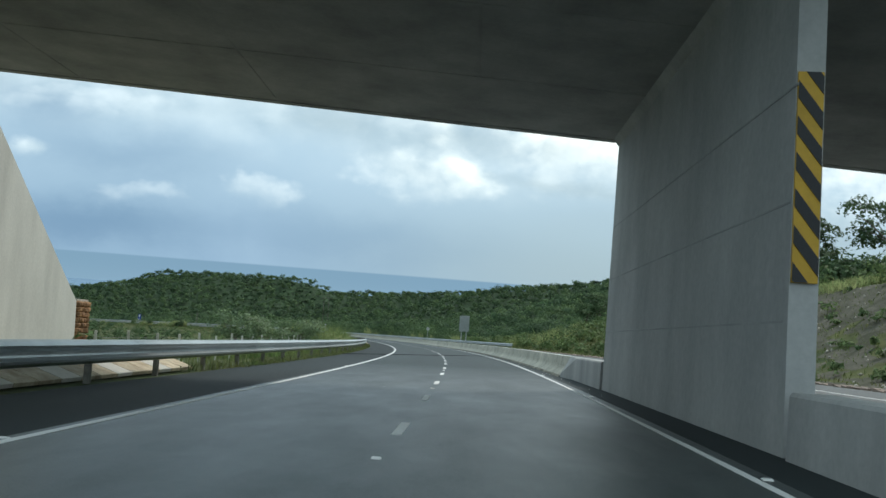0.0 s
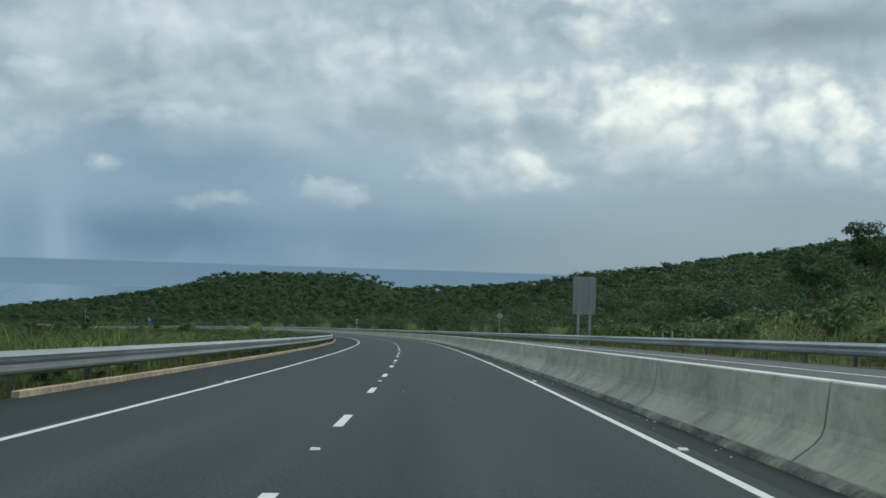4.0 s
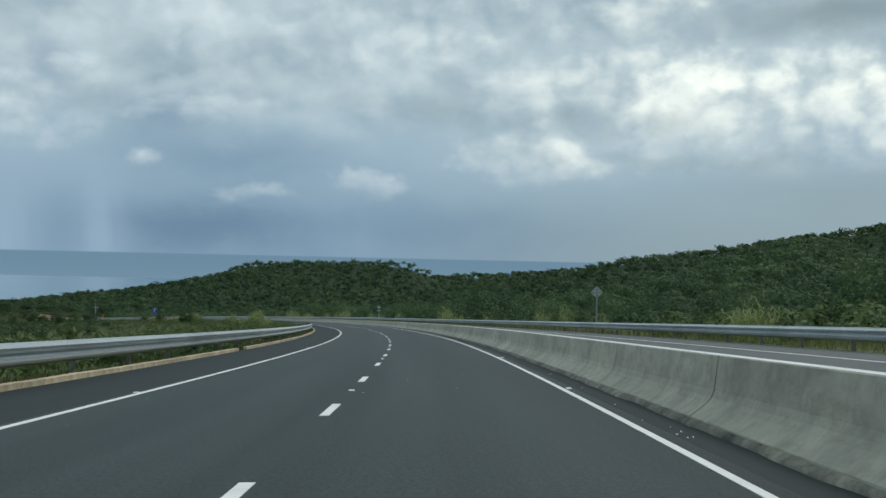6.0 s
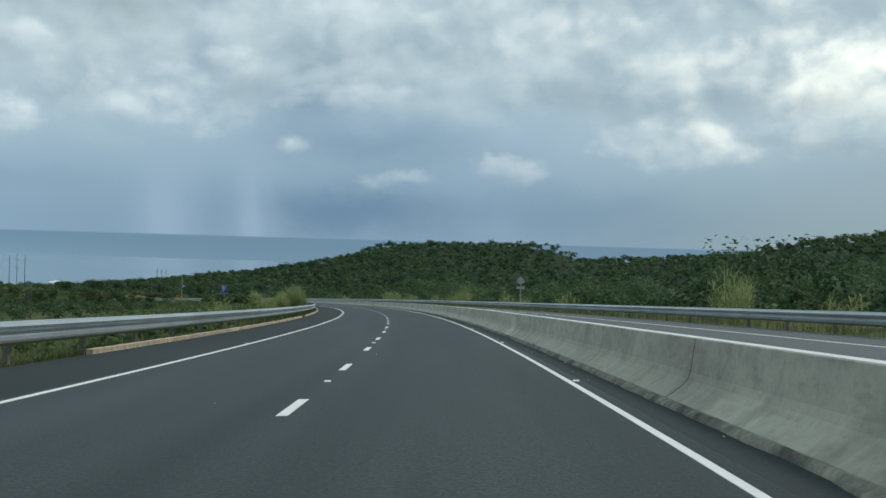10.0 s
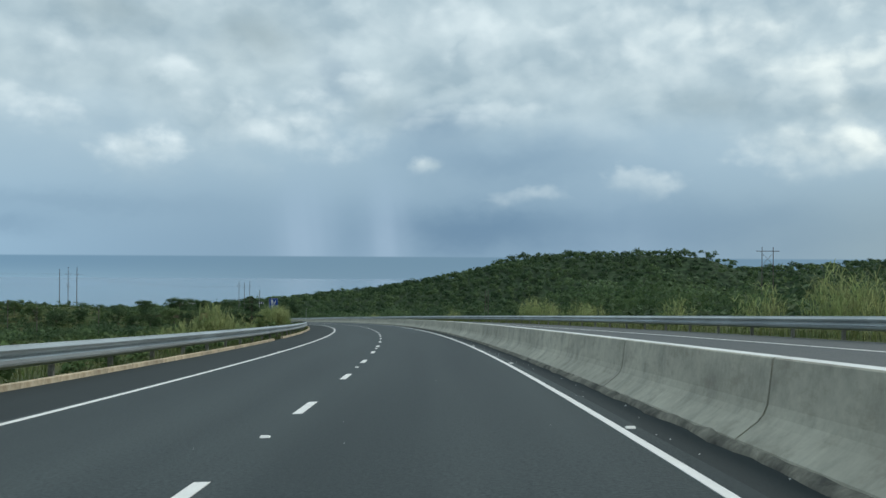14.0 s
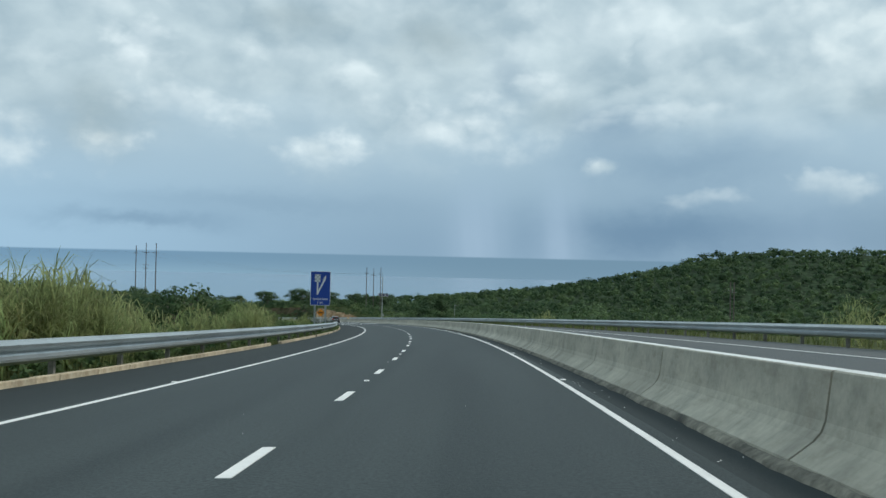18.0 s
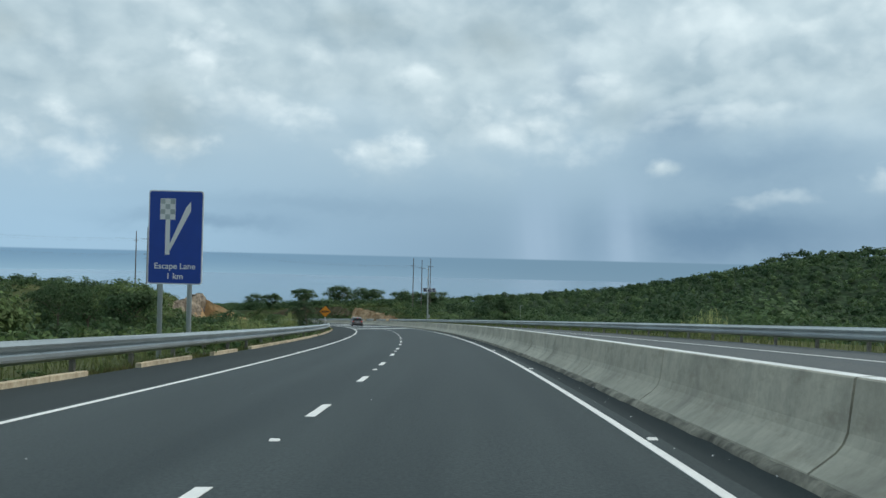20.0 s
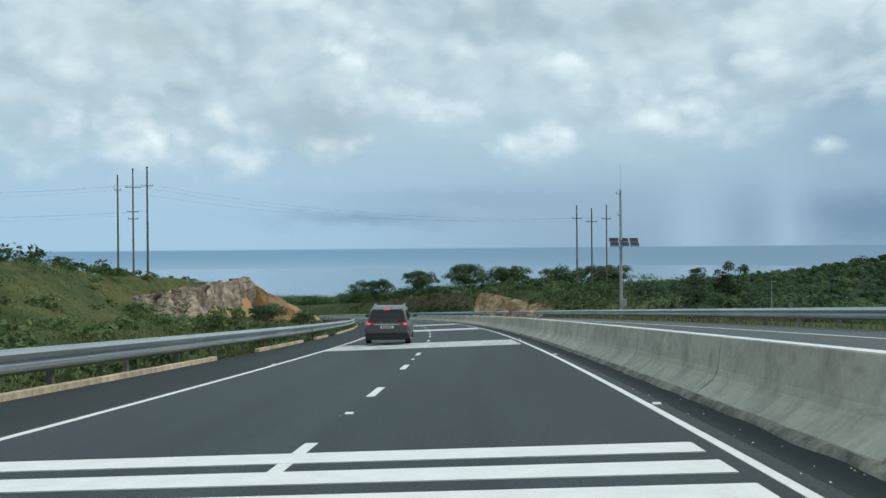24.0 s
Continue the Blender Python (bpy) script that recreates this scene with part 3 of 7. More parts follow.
def sweep(profile, s0, s1, step=4.0, closed=True, caps=True):
    """Vertices and faces of a profile of (u, h) drawn along the road from s0 to s1."""
    k = max(1, int(round((s1 - s0) / step)))
    ss = np.linspace(s0, s1, k + 1)
    n = len(profile)
    verts = np.concatenate([at(ss, u, h)[:, None] for u, h in profile], 1).reshape(-1, 3)
    faces = []
    for i in range(k):
        for j in range(n if closed else n - 1):
            a, b = i * n + j, i * n + (j + 1) % n
            faces.append((a, b, b + n, a + n))
    if closed and caps:
        faces.append(tuple(range(n))[::-1])
        faces.append(tuple(k * n + j for j in range(n)))
    return verts, faces


def lay_uv(ob, profile, s0, s1, step):
    """Texture coordinates in metres: across the road and along it."""
    k = max(1, int(round((s1 - s0) / step)))
    n = len(profile)
    us = np.tile([u for u, _ in profile], k + 1)
    ss = np.repeat(np.linspace(s0, s1, k + 1), n)
    layer = ob.data.uv_layers.new(name="metres")
    vi = np.empty(len(ob.data.loops), np.int32)
    ob.data.loops.foreach_get("vertex_index", vi)
    layer.data.foreach_set("uv", np.stack([us[vi], ss[vi]], 1).astype(np.float32).ravel())
    return ob


def lay_face_uv(ob, profile, s0, s1, step):
    """Texture coordinates in metres on a barrier: along it and up it."""
    k = max(1, int(round((s1 - s0) / step)))
    n = len(profile)
    hs = np.tile([h for _, h in profile], k + 1)
    ss = np.repeat(np.linspace(s0, s1, k + 1), n)
    layer = ob.data.uv_layers.new(name="metres")
    vi = np.empty(len(ob.data.loops), np.int32)
    ob.data.loops.foreach_get("vertex_index", vi)
    layer.data.foreach_set("uv", np.stack([ss[vi], hs[vi]], 1).astype(np.float32).ravel())
    return ob


def pavement(name, profile, mat, parent=None, label=""):
    return lay_uv(mesh_object(name, *sweep(profile, S0, S1, 3), mat, parent, label), profile, S0, S1, 3)


def group_empty(name, where, label, category, group="", kind=""):
    e = new(name)
    e.location = where
    bpy.context.view_layer.update()
    return tagged(e, label, category, group, kind)


def rooted(ob, parent):
    """Hang a mesh that is given in world coordinates under parent."""
    ob.parent = parent
    ob.matrix_parent_inverse = Matrix.Translation(parent.location).inverted()
    return ob


# ---- ground ----
def smooth01(x):
    x = np.clip(x, 0, 1)
    return x * x * (3 - 2 * x)


def ridge(x, y, ax, ay, az, bx, by, bz, width):
    """Height of a hump whose crest runs from a to b and falls away over width."""
    dx, dy = bx - ax, by - ay
    k = np.clip(((x - ax) * dx + (y - ay) * dy) / (dx * dx + dy * dy), 0, 1)
    d2 = (x - ax - k * dx) ** 2 + (y - ay - k * dy) ** 2
    return (az + (bz - az) * k), np.exp(-d2 / (width * width))


SEA_Z = -150.0
HILLS = [  # crest from, crest to, width
    (-779, 1576, -80, -452, 1535, -25, 226), (-548, 1603, -28, -322, 1548, -21, 124), (-877, 1243, -93, -592, 1358, -68, 146),
    (-209, 1614, -41, 152, 1648, -12, 221), (86, 1242, -6, 388, 1021, 48, 208), (60, 500, -20, 140, 900, 5, 90), (80, 120, 5, 100, 330, 0, 60),
]


def wild(x, y):
    """The height of the land away from the road."""
    along = -0.5 * x + 0.866 * y
    base = -6 - 0.066 * along
    base = np.where(along > 1500, base - 0.03 * (along - 1500), base)
    z = base
    for ax, ay, az, bx, by, bz, w in HILLS:
        crest, f = ridge(x, y, ax, ay, az, bx, by, bz, w)
        z = np.maximum(z, base + (crest - base) * f)
    return z


def ground_height(s, u):
    """Ground height at road coordinates, s and u as arrays."""
    p = at(s, u)
    x, y, zr = p[..., 0], p[..., 1], p[..., 2]
    w = wild(x, y)
    left = np.clip(-6.2 - u, 0, None)
    right = np.clip(u - 15.6, 0, None)
    near_l = zr - 0.05 - 0.25 * smooth01(left / 6) - 0.04 * left
    near_r = zr - 0.05 - 0.2 * smooth01(right / 5)
    # the cut bank beyond the far carriageway near the bridge
    cut = smooth01((s - 2) / 25) * smooth01((215 - s) / 110)
    near_r = near_r + cut * 7.6 * smooth01((right - 2.0) / 18)
    zl = near_l + (w - near_l) * smooth01((left - 8) / 70)
    zz = near_r + (w - near_r) * smooth01((right - 14) / 60)
    zz = zz - 8.0 * smooth01((s - 540) / 140) * smooth01((right - 6) / 26) * smooth01((240 - right) / 120) * smooth01((860 - s) / 40)
    # the knoll with the rock cut, and the low cut on the outer side of the bend
    foot = np.interp(s, [690, 740, 780, 824, 889], [15.5, 19.0, 29.0, 37.5, 23.5])
    wide = np.interp(s, [690, 740, 780, 824], [24, 22, 12, 6])
    knoll = 10.3 * smooth01((-u - foot) / wide) * smooth01((s - 690) / 120) * smooth01((900 - s) / 12) * smooth01((190 + u) / 90)
    knoll = knoll + 2.9 * smooth01((-u - 12) / np.maximum(foot - 12.5, 2)) * smooth01((s - 700) / 110) * smooth01((896 - s) / 14) * (1 - smooth01((-u - foot) / wide)) * smooth01((190 + u) / 90)
    zl = np.maximum(zl, np.where(s > 690, zr - 0.3 - 0.02 * left, -999)) + knoll
    zz = zz + 4.4 * smooth01((u - 17.5) / 7) * smooth01((s - 792) / 50) * smooth01((120 - u) / 60)
    z = np.where(u < 0, zl, zz)
    inside = (u > -6.25) & (u < 15.65)
    return np.where(inside, zr - 0.3, z)


U_COLS = np.concatenate([[-900, -760, -640, -540], np.arange(-480, -150, 30.0), [-150, -130, -112, -96, -80, -66, -54, -44, -38, -36, -34, -31, -28, -25.5, -24, -22.5, -20, -18, -16, -14, -11, -8.8, -7.2, -6.3, -6.2, 15.6, 15.7],
                         [16.6, 17.4, 18.4, 20, 22.5, 25.5, 29, 33, 38, 44, 51, 60, 70, 82, 96, 112, 130], np.arange(150, 1000, 25.0), np.arange(1000, 1520, 60.0)])
S_COLS = np.concatenate([np.arange(-400, -40, 40.0), np.arange(-40, 930, 6.0), np.arange(930, 1601, 20.0)])
gs, gu = np.meshgrid(S_COLS, U_COLS, indexing="ij")
lim = np.where(gs > -1000, 560.0, 0)
gu2 = np.where(gu < -lim, -lim + (gu + lim) * 0.15, gu)
gz = ground_height(gs, gu2)
gp = at(gs, gu2)
gp[..., 2] = gz
ni, nj = gs.shape
gv = gp.reshape(-1, 3)
idx = np.arange(ni * nj).reshape(ni, nj)
gt = np.concatenate([np.stack([idx[:-1, :-1], idx[1:, :-1], idx[1:, 1:]], -1).reshape(-1, 3), np.stack([idx[:-1, :-1], idx[1:, 1:], idx[:-1, 1:]], -1).reshape(-1, 3)])
ground = soup("ground", gv, gt[:, ::-1], EARTH)
ground.data.shade_smooth()
# where undergrowth is dark and close, away from the verges
dark = np.clip(smooth01((gu2 - 22) / 16) + smooth01((-gu2 - 70) / 40), 0, 1) * np.where((gs < 95) & (gu2 > 0) & (gu2 < 36), 0, 1) * np.where((gs > 690) & (gu2 < 0) & (gu2 > -150), 0.25, 1)
att = ground.data.attributes.new("undergrowth", "FLOAT", "POINT")
att.data.foreach_set("value", dark.astype(np.float32).ravel())
tagged(ground, "rough green and brown grassy ground falling towards the sea", "ground", kind="structure")

sea = mesh_object("water", [(-4900, -600, SEA_Z), (4900, -600, SEA_Z), (4900, 4900, SEA_Z), (-4900, 4900, SEA_Z)], [(0, 1, 2, 3)], SEA)
tagged(sea, "calm blue-grey sea reaching to the horizon", "sea", kind="structure")

# ---- road ----
S0, S1 = -60.0, 1050.0
road = pavement("road", [(-3.62, 0.0), (3.72, 0.0), (3.72, -0.25), (-3.62, -0.25)], ASPHALT)
tagged(road, "dark grey asphalt carriageway curving downhill with white markings", "road", kind="structure")
pavement("hard_shoulder", [(-6.2, -0.02), (-3.62, 0.0), (-3.62, -0.25), (-6.2, -0.27)], SHOULDER, road, "darker coarse asphalt shoulder")
pavement("hard_shoulder", [(3.72, 0.0), (4.9, 0.0), (4.9, -0.25), (3.72, -0.25)], SHOULDER, road, "darker coarse asphalt shoulder")
road_far = pavement("road", [(4.9, 0.0), (15.6, 0.0), (15.6, -0.25), (4.9, -0.25)], ASPHALT_OLD)
tagged(road_far, "grey asphalt opposite carriageway behind the concrete barrier", "road", kind="structure")


def line_strip(name, u, width, s0, s1, parent, step=3.0):
    return mesh_object(name, *sweep([(u - width / 2, -0.02), (u - width / 2, 0.006), (u + width / 2, 0.006), (u + width / 2, -0.02)], s0, s1, step), PAINT, parent)


line_strip("edge_line", -3.44, 0.11, S0, S1, road)
line_strip("edge_line", 3.5, 0.09, S0, S1, road)
line_strip("edge_line", 12.9, 0.12, S0, S1, road_far)
line_strip("edge_line", 5.6, 0.12, S0, S1, road_far)
MODULE, PHASE = 6.2781, 11.687
for u, owner in ((0.0, road), (9.2, road_far)):
    for k in range(-9, 150):
        c = PHASE + k * MODULE
        line_strip("lane_dash", u, 0.12, c - 0.8, c + 0.8, owner, 2.0)


# reflective road studs: midway between dashes, every second gap, and beside the edge lines
def stud_mesh():
    bm = bmesh.new()
    vs = [bm.verts.new(c) for c in ((-0.05, -0.045, 0), (0.05, -0.045, 0), (0.05, 0.045, 0), (-0.05, 0.045, 0), (-0.042, -0.018, 0.017), (0.042, -0.018, 0.017), (0.042, 0.018, 0.017), (-0.042, 0.018, 0.017))]
    for f in ((4, 5, 6, 7), (0, 1, 5, 4), (1, 2, 6, 5), (2, 3, 7, 6), (3, 0, 4, 7)):
        bm.faces.new([vs[i] for i in f])
    me = bpy.data.meshes.new("road_stud")
    bm.to_mesh(me)
    bm.free()
    me.materials.append(PAINT)
    return me


STUD = stud_mesh()
for k in range(-8, 72):
    c = 96.59 + (k - 6) * 2 * MODULE
    for u in ((0.0, 3.62, -3.56) if k % 2 else (0.0, 3.62)):
        if -50 < c < 900:
            o = new("road_stud", STUD)
            o.parent = road
            o.matrix_local = place(c, u, 0.003 - (0.007 if u < -1 else 0))

# rumble bars painted across the carriageway
for start in (691.3, 719.8, 747.8, 772.3):
    for k in range(6):
        c = start + 0.92 * k
        line = sweep([(-3.36, -0.02), (-3.36, 0.009), (3.3, 0.009), (3.3, -0.02)], c - 0.26, c + 0.26, 1.0)
        mesh_object("rumble_bar", *line, PAINT, road)

# a dark damp seam lying askew over the lanes, and a filled joint
rng = random.Random(5)
edge_a, edge_b = [], []
for i in range(141):
    k = i / 140
    u = -6.1 + 10.1 * k
    c = 58.4 + 1.55 * (u + 4.3)
    w = 2.6 * (1 - 0.35 * k)
    wave = 0.25 * math.sin(k * 17) + 0.1 * math.sin(k * 41 + 1)
    edge_a.append((c - w / 2 + wave + rng.uniform(-0.1, 0.1), u))
    edge_b.append((c + w / 2 - 0.6 * wave + rng.uniform(-0.1, 0.1), u))
seam_v = [tuple(at(c, u, 0.004)) for c, u in edge_a + edge_b]
n = len(edge_a)
mesh_object("damp_seam", seam_v, [(i, i + 1, i + 1 + n, i + n) for i in range(n - 1)], DAMP, road)

# ---- median barrier ----
PROFILE = [(4.17, 0.05), (4.175, 0.08), (4.27, 0.15), (4.36, 0.22), (4.41, 0.28), (4.44, 0.36), (4.485, 0.735), (4.50, 0.748), (4.64, 0.75), (4.66, 0.735), (4.72, 0.36), (4.80, 0.22), (4.98, 0.08), (4.98, -0.03)]
barrier = group_empty("median_barrier", tuple(at(300, 4.7)), "weathered grey concrete median barrier with vertical joints", "barrier", kind="structure")
JOINTS = [33.2, 91.16, 96.78, 179.3, 184.8, 205.2, 210.85, 263.5, 275.7, 294.5, 300.0, 383.0, 388.65, 409.0, 414.8, 440.5, 446.5, 497.3, 502.9, 601.2, 606.5, 642.9, 648.6, 668.5, 673.8, 699.7, 705.2, 1025.0]   # poured lengths differ a little
SPANS = []
for j0, j1 in zip(JOINTS, JOINTS[1:]):
    k = max(1, round((j1 - j0) / 5.7))
    SPANS += [(j0 + (j1 - j0) * i / k, j0 + (j1 - j0) * (i + 1) / k) for i in range(k)]
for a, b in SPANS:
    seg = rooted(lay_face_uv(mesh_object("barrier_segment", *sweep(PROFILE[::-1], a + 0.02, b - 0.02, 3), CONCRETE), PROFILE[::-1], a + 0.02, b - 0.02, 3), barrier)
    seg.data.materials.append(CONCRETE_SKYLIT)
    # level faces take the paler tone that paints in light from the sky
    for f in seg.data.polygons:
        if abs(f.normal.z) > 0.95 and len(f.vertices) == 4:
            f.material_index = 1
# the ragged footing: a crust of spilled concrete and dirt along the toe
def ragged_foot(s0, s1, step=0.3):
    k = int((s1 - s0) / step)
    ss = np.linspace(s0, s1, k + 1)
    wob = np.array([noise.fractal(Vector((s * 0.9, 4.0, 0)), 0.7, 2.1, 4) for s in ss])
    lift = np.array([noise.fractal(Vector((s * 1.7, 9.0, 0)), 0.7, 2.1, 3) for s in ss])
    rows = [at(ss, 4.085 + 0.05 * wob, -0.03), at(ss, 4.10 + 0.05 * wob, 0.022 + 0.018 * lift), at(ss, 4.15 + 0.02 * lift, 0.062 + 0.03 * lift), at(ss, 4.22, 0.075 + 0.02 * wob), at(ss, 4.40, 0.03)]
    n = len(rows)
    verts = np.stack(rows, 1).reshape(-1, 3)
    faces = [(i * n + j, (i + 1) * n + j, (i + 1) * n + j + 1, i * n + j + 1) for i in range(k) for j in range(n - 1)]
    return mesh_object("barrier_foot", verts, [f[::-1] for f in faces], FOOT, None, "ragged dirty footing along the barrier", True)


rooted(ragged_foot(33.2, 800), barrier)
# the plain upstand that runs out from the pier and tapers into the shaped barrier
WALLP = [(4.34, -0.03), (4.34, 0.71), (4.37, 0.75), (4.78, 0.75), (4.81, 0.71), (4.81, -0.03)]
rooted(mesh_object("barrier_upstand", *sweep(WALLP[::-1], 25.03, 30.6, 3), BRIDGE), barrier)
for k in range(6):
    rooted(mesh_object("barrier_upstand", *sweep(WALLP[::-1], -57.4 + 11.3 * k, -46.12 + 11.3 * k, 3), PIER), barrier)
a = [tuple(at(30.62, u, h)) for u, h in WALLP]
taper = [(4.15, -0.03), (4.16, 0.10), (4.49, 0.747), (4.68, 0.747), (4.97, 0.10), (4.97, -0.03)]
b = [tuple(at(33.18, u, h)) for u, h in taper]
rooted(mesh_object("barrier_taper", a + b, [(i, i + 6, (i + 1) % 6 + 6, (i + 1) % 6) for i in range(6)] + [tuple(range(6)), tuple(range(11, 5, -1))], BRIDGE), barrier)

# grit and pale chips lying along the foot of the barrier and on the lanes
chip_rng = np.random.default_rng(3)
n = 900
cs, cu = chip_rng.uniform(20, 790, n), np.where(chip_rng.uniform(size=n) < 0.8, chip_rng.uniform(3.66, 4.08, n), chip_rng.uniform(-3.2, 3.2, n))
cp = at(cs, cu, 0.008)
CHIP = np.array([(1, 0.2, 0), (-0.9, 0.5, 0), (0.1, -1, 0), (0, 0, 0.7)])
cv = (CHIP[None] * chip_rng.uniform(0.005, 0.014, (n, 1, 1)) * chip_rng.uniform(0.6, 1.4, (n, 4, 1)) + cp[:, None]).reshape(-1, 3)
ct = np.concatenate([np.arange(n)[:, None] * 4 + t for t in ([0, 1, 3], [1, 2, 3], [2, 0, 3])])
tagged(soup("grit", cv, ct, PAINT), "pale chips of stone scattered along the barrier", "debris", kind="stuff")

# ---- guardrails ----
def w_beam(u, h0, h1, side):
    """A folded steel beam: two flat-faced ribs with a valley between, standing towards the traffic on the side +1 or -1."""
    folds = [(0.0, 0.0), (0.015, 0.03), (0.125, 0.14), (0.135, 0.24), (0.02, 0.36), (0.01, 0.44), (0.015, 0.56), (0.125, 0.68), (0.135, 0.79), (0.02, 0.92), (0.0, 1.0)]
    out = [(u + side * d, h0 + (h1 - h0) * k) for d, k in folds]
    back = [(a - side * 0.006, b) for a, b in out[::-1]]
    return (out + back) if side > 0 else (out + back)[::-1]


def guardrail(name, u, side, s0, s1, h0, h1, gap=4.0, label=""):
    g = group_empty(name, tuple(at((s0 + s1) / 2, u)), label, "guardrail", kind="structure")
    prof = w_beam(u, h0, h1, side)
    s = s0
    while s < s1 - 0.5:
        rooted(mesh_object("beam", *sweep(prof, s, s + gap - 0.004, gap / 2), STEEL), g)
        bm = bmesh.new()
        m = place(s + gap / 2, u - side * 0.13)
        box(bm, -0.055, 0.055, -0.06, 0.06, -0.5, h1 - 0.04, m)
        rooted(part("post", bm, POST), g)
        s += gap
    return g


guardrail("guardrail", -6.55, 1, -40, 960, 0.33, 0.80, label="galvanised steel guardrail on short posts beside the verge")
guardrail("guardrail", 15.75, -1, 138, 1000, 0.33, 0.80, label="galvanised steel guardrail beyond the opposite carriageway")

# kerb blocks along the verge, in runs with gaps
def kerb_mesh(length):
    bm = bmesh.new()
    box(bm, -0.075, 0.075, -length / 2, length / 2, -0.12, 0.105)
    bmesh.ops.bevel(bm, geom=[e for e in bm.edges if all(v.co.z > 0 for v in e.verts)], offset=0.014, segments=1, affect="EDGES")
    me = bpy.data.meshes.new("kerb_block")
    bm.to_mesh(me)
    bm.free()
    me.materials.append(KERB)
    return me


kerb = group_empty("kerb", tuple(at(400, -6.2)), "cream concrete kerb blocks stained with red earth", "kerb", kind="structure")
rng = random.Random(11)
KERB_RUNS = [(122, 127), (129, 207), (209, 255), (257, 300), (305, 352), (356, 394), (397.5, 410), (415, 455), (460, 507), (512, 560), (563, 579), (580.2, 590), (591.4, 597), (601, 606), (609, 613), (616, 668), (672, 676),
             (680, 716), (722, 733), (738, 744), (750, 790), (796, 840)]
bpy.context.view_layer.update()
blocks = [kerb_mesh(l) for l in (0.985, 0.975, 0.99)]
for a, b in KERB_RUNS:
    s = a + 0.5
    while s < b:
        o = new("kerb_block", rng.choice(blocks))
        rooted(o, kerb)
        o.matrix_basis = place(s, -6.16 + rng.uniform(-0.008, 0.008), rng.uniform(-0.006, 0.003), rng.uniform(-0.35, 0.35)) @ pose(0, 0, 0, -3.75 + rng.uniform(-0.2, 0.2), rng.uniform(-1.0, 1.0), 0)
        s += 1.0

# ---- bridge over the road ----
def road_prism(bm, pts, s0, s1):
    """A block between s0 and s1 whose cross-section is pts of (u, h)."""
    a = [bm.verts.new(tuple(at(s0, u, h))) for u, h in pts]
    b = [bm.verts.new(tuple(at(s1, u, h))) for u, h in pts]
    n = len(pts)
    for i in range(n):
        bm.faces.new((a[i], a[(i + 1) % n], b[(i + 1) % n], b[i]))
    bm.faces.new(a[::-1])
    bm.faces.new(b)
    bmesh.ops.recalc_face_normals(bm, faces=bm.faces)
    return bm


def plate(name, pts, thick, mat, parent, label=""):
    """A flat polygon given by world points, thickened away from its normal."""
    bm = bmesh.new()
    f = bm.faces.new([bm.verts.new(p) for p in pts])
    bm.normal_update()
    n = f.normal.copy()
    r = bmesh.ops.extrude_face_region(bm, geom=[f])
    bmesh.ops.translate(bm, verts=[v for v in r["geom"] if isinstance(v, bmesh.types.BMVert)], vec=-n * thick)
    bmesh.ops.recalc_face_normals(bm, faces=bm.faces)
    return rooted(part(name, bm, mat, None, label), parent)


bridge = group_empty("bridge", tuple(at(15, 4.7)), "grey concrete road bridge crossing over the carriageways", "bridge")


def soffit(u):
    return 7.07 - 0.0735 * u


rooted(part("deck", road_prism(bmesh.new(), [(-24, soffit(-24)), (-24, soffit(-24) + 1.5), (32, soffit(32) + 1.5), (32, soffit(32))], 8.6, 25.0), BRIDGE), bridge)
rooted(part("edge_beam", road_prism(bmesh.new(), [(-24, soffit(-24) - 0.03), (-24, soffit(-24) + 1.9), (32, soffit(32) + 1.9), (32, soffit(32) - 0.03)], 25.01, 25.3), BRIDGE), bridge)
# shallow panel seams under the deck
for k, s in enumerate((12.0, 16.0, 20.5)):
    rooted(part("soffit_seam", road_prism(bmesh.new(), [(-23, soffit(-23) - 0.02), (-23, soffit(-23) + 0.01), (4.3, soffit(4.3) + 0.01), (4.3, soffit(4.3) - 0.02)], s, s + 0.06), BRIDGE), bridge)
for u in (-16.0, -10.5, -5.0, 0.5):
    rooted(part("soffit_seam", road_prism(bmesh.new(), [(u, soffit(u) - 0.02), (u, soffit(u) + 0.01), (u + 0.06, soffit(u) + 0.01), (u + 0.06, soffit(u) - 0.02)], 8.7, 24.9), BRIDGE), bridge)
pier = rooted(part("pier", road_prism(bmesh.new(), [(4.40, -0.2), (4.40, 6.55), (4.18, 6.85), (4.62, 6.85), (4.735, 6.85), (4.735, -0.2)], 10.9, 25.0), PIER), bridge)
# formwork lines: proud fins of concrete left between the shutter boards
for h in (1.55, 2.95, 4.35):
    rooted(part("formwork_line", road_prism(bmesh.new(), [(4.394, h - 0.012), (4.394, h + 0.012), (4.41, h + 0.02), (4.41, h - 0.02)], 10.95, 24.95), BRIDGE), bridge)
for s in (13.6, 16.4, 19.2, 22.0):
    rooted(part("formwork_line", road_prism(bmesh.new(), [(4.395, 0.1), (4.395, 6.5), (4.41, 6.5), (4.41, 0.1)], s, s + 0.03), BRIDGE), bridge)
# hazard board on the near end of the pier
board = rooted(part("hazard_board", road_prism(bmesh.new(), [(4.41, 2.0), (4.41, 4.5), (4.71, 4.5), (4.71, 2.0)], 10.86, 10.895), YELLOW, None, "black and yellow striped hazard board"), bridge)


def clipped(pts, h, sign):
    """The part of a polygon of (u, h) above h, or below it with sign -1."""
    out = []
    for (u0, a), (u1, b) in zip(pts, pts[1:] + pts[:1]):
        if sign * (a - h) >= 0:
            out.append((u0, a))
        if (a - h) * (b - h) < 0:
            k = (h - a) / (b - a)
            out.append((u0 + (u1 - u0) * k, h))
    return out


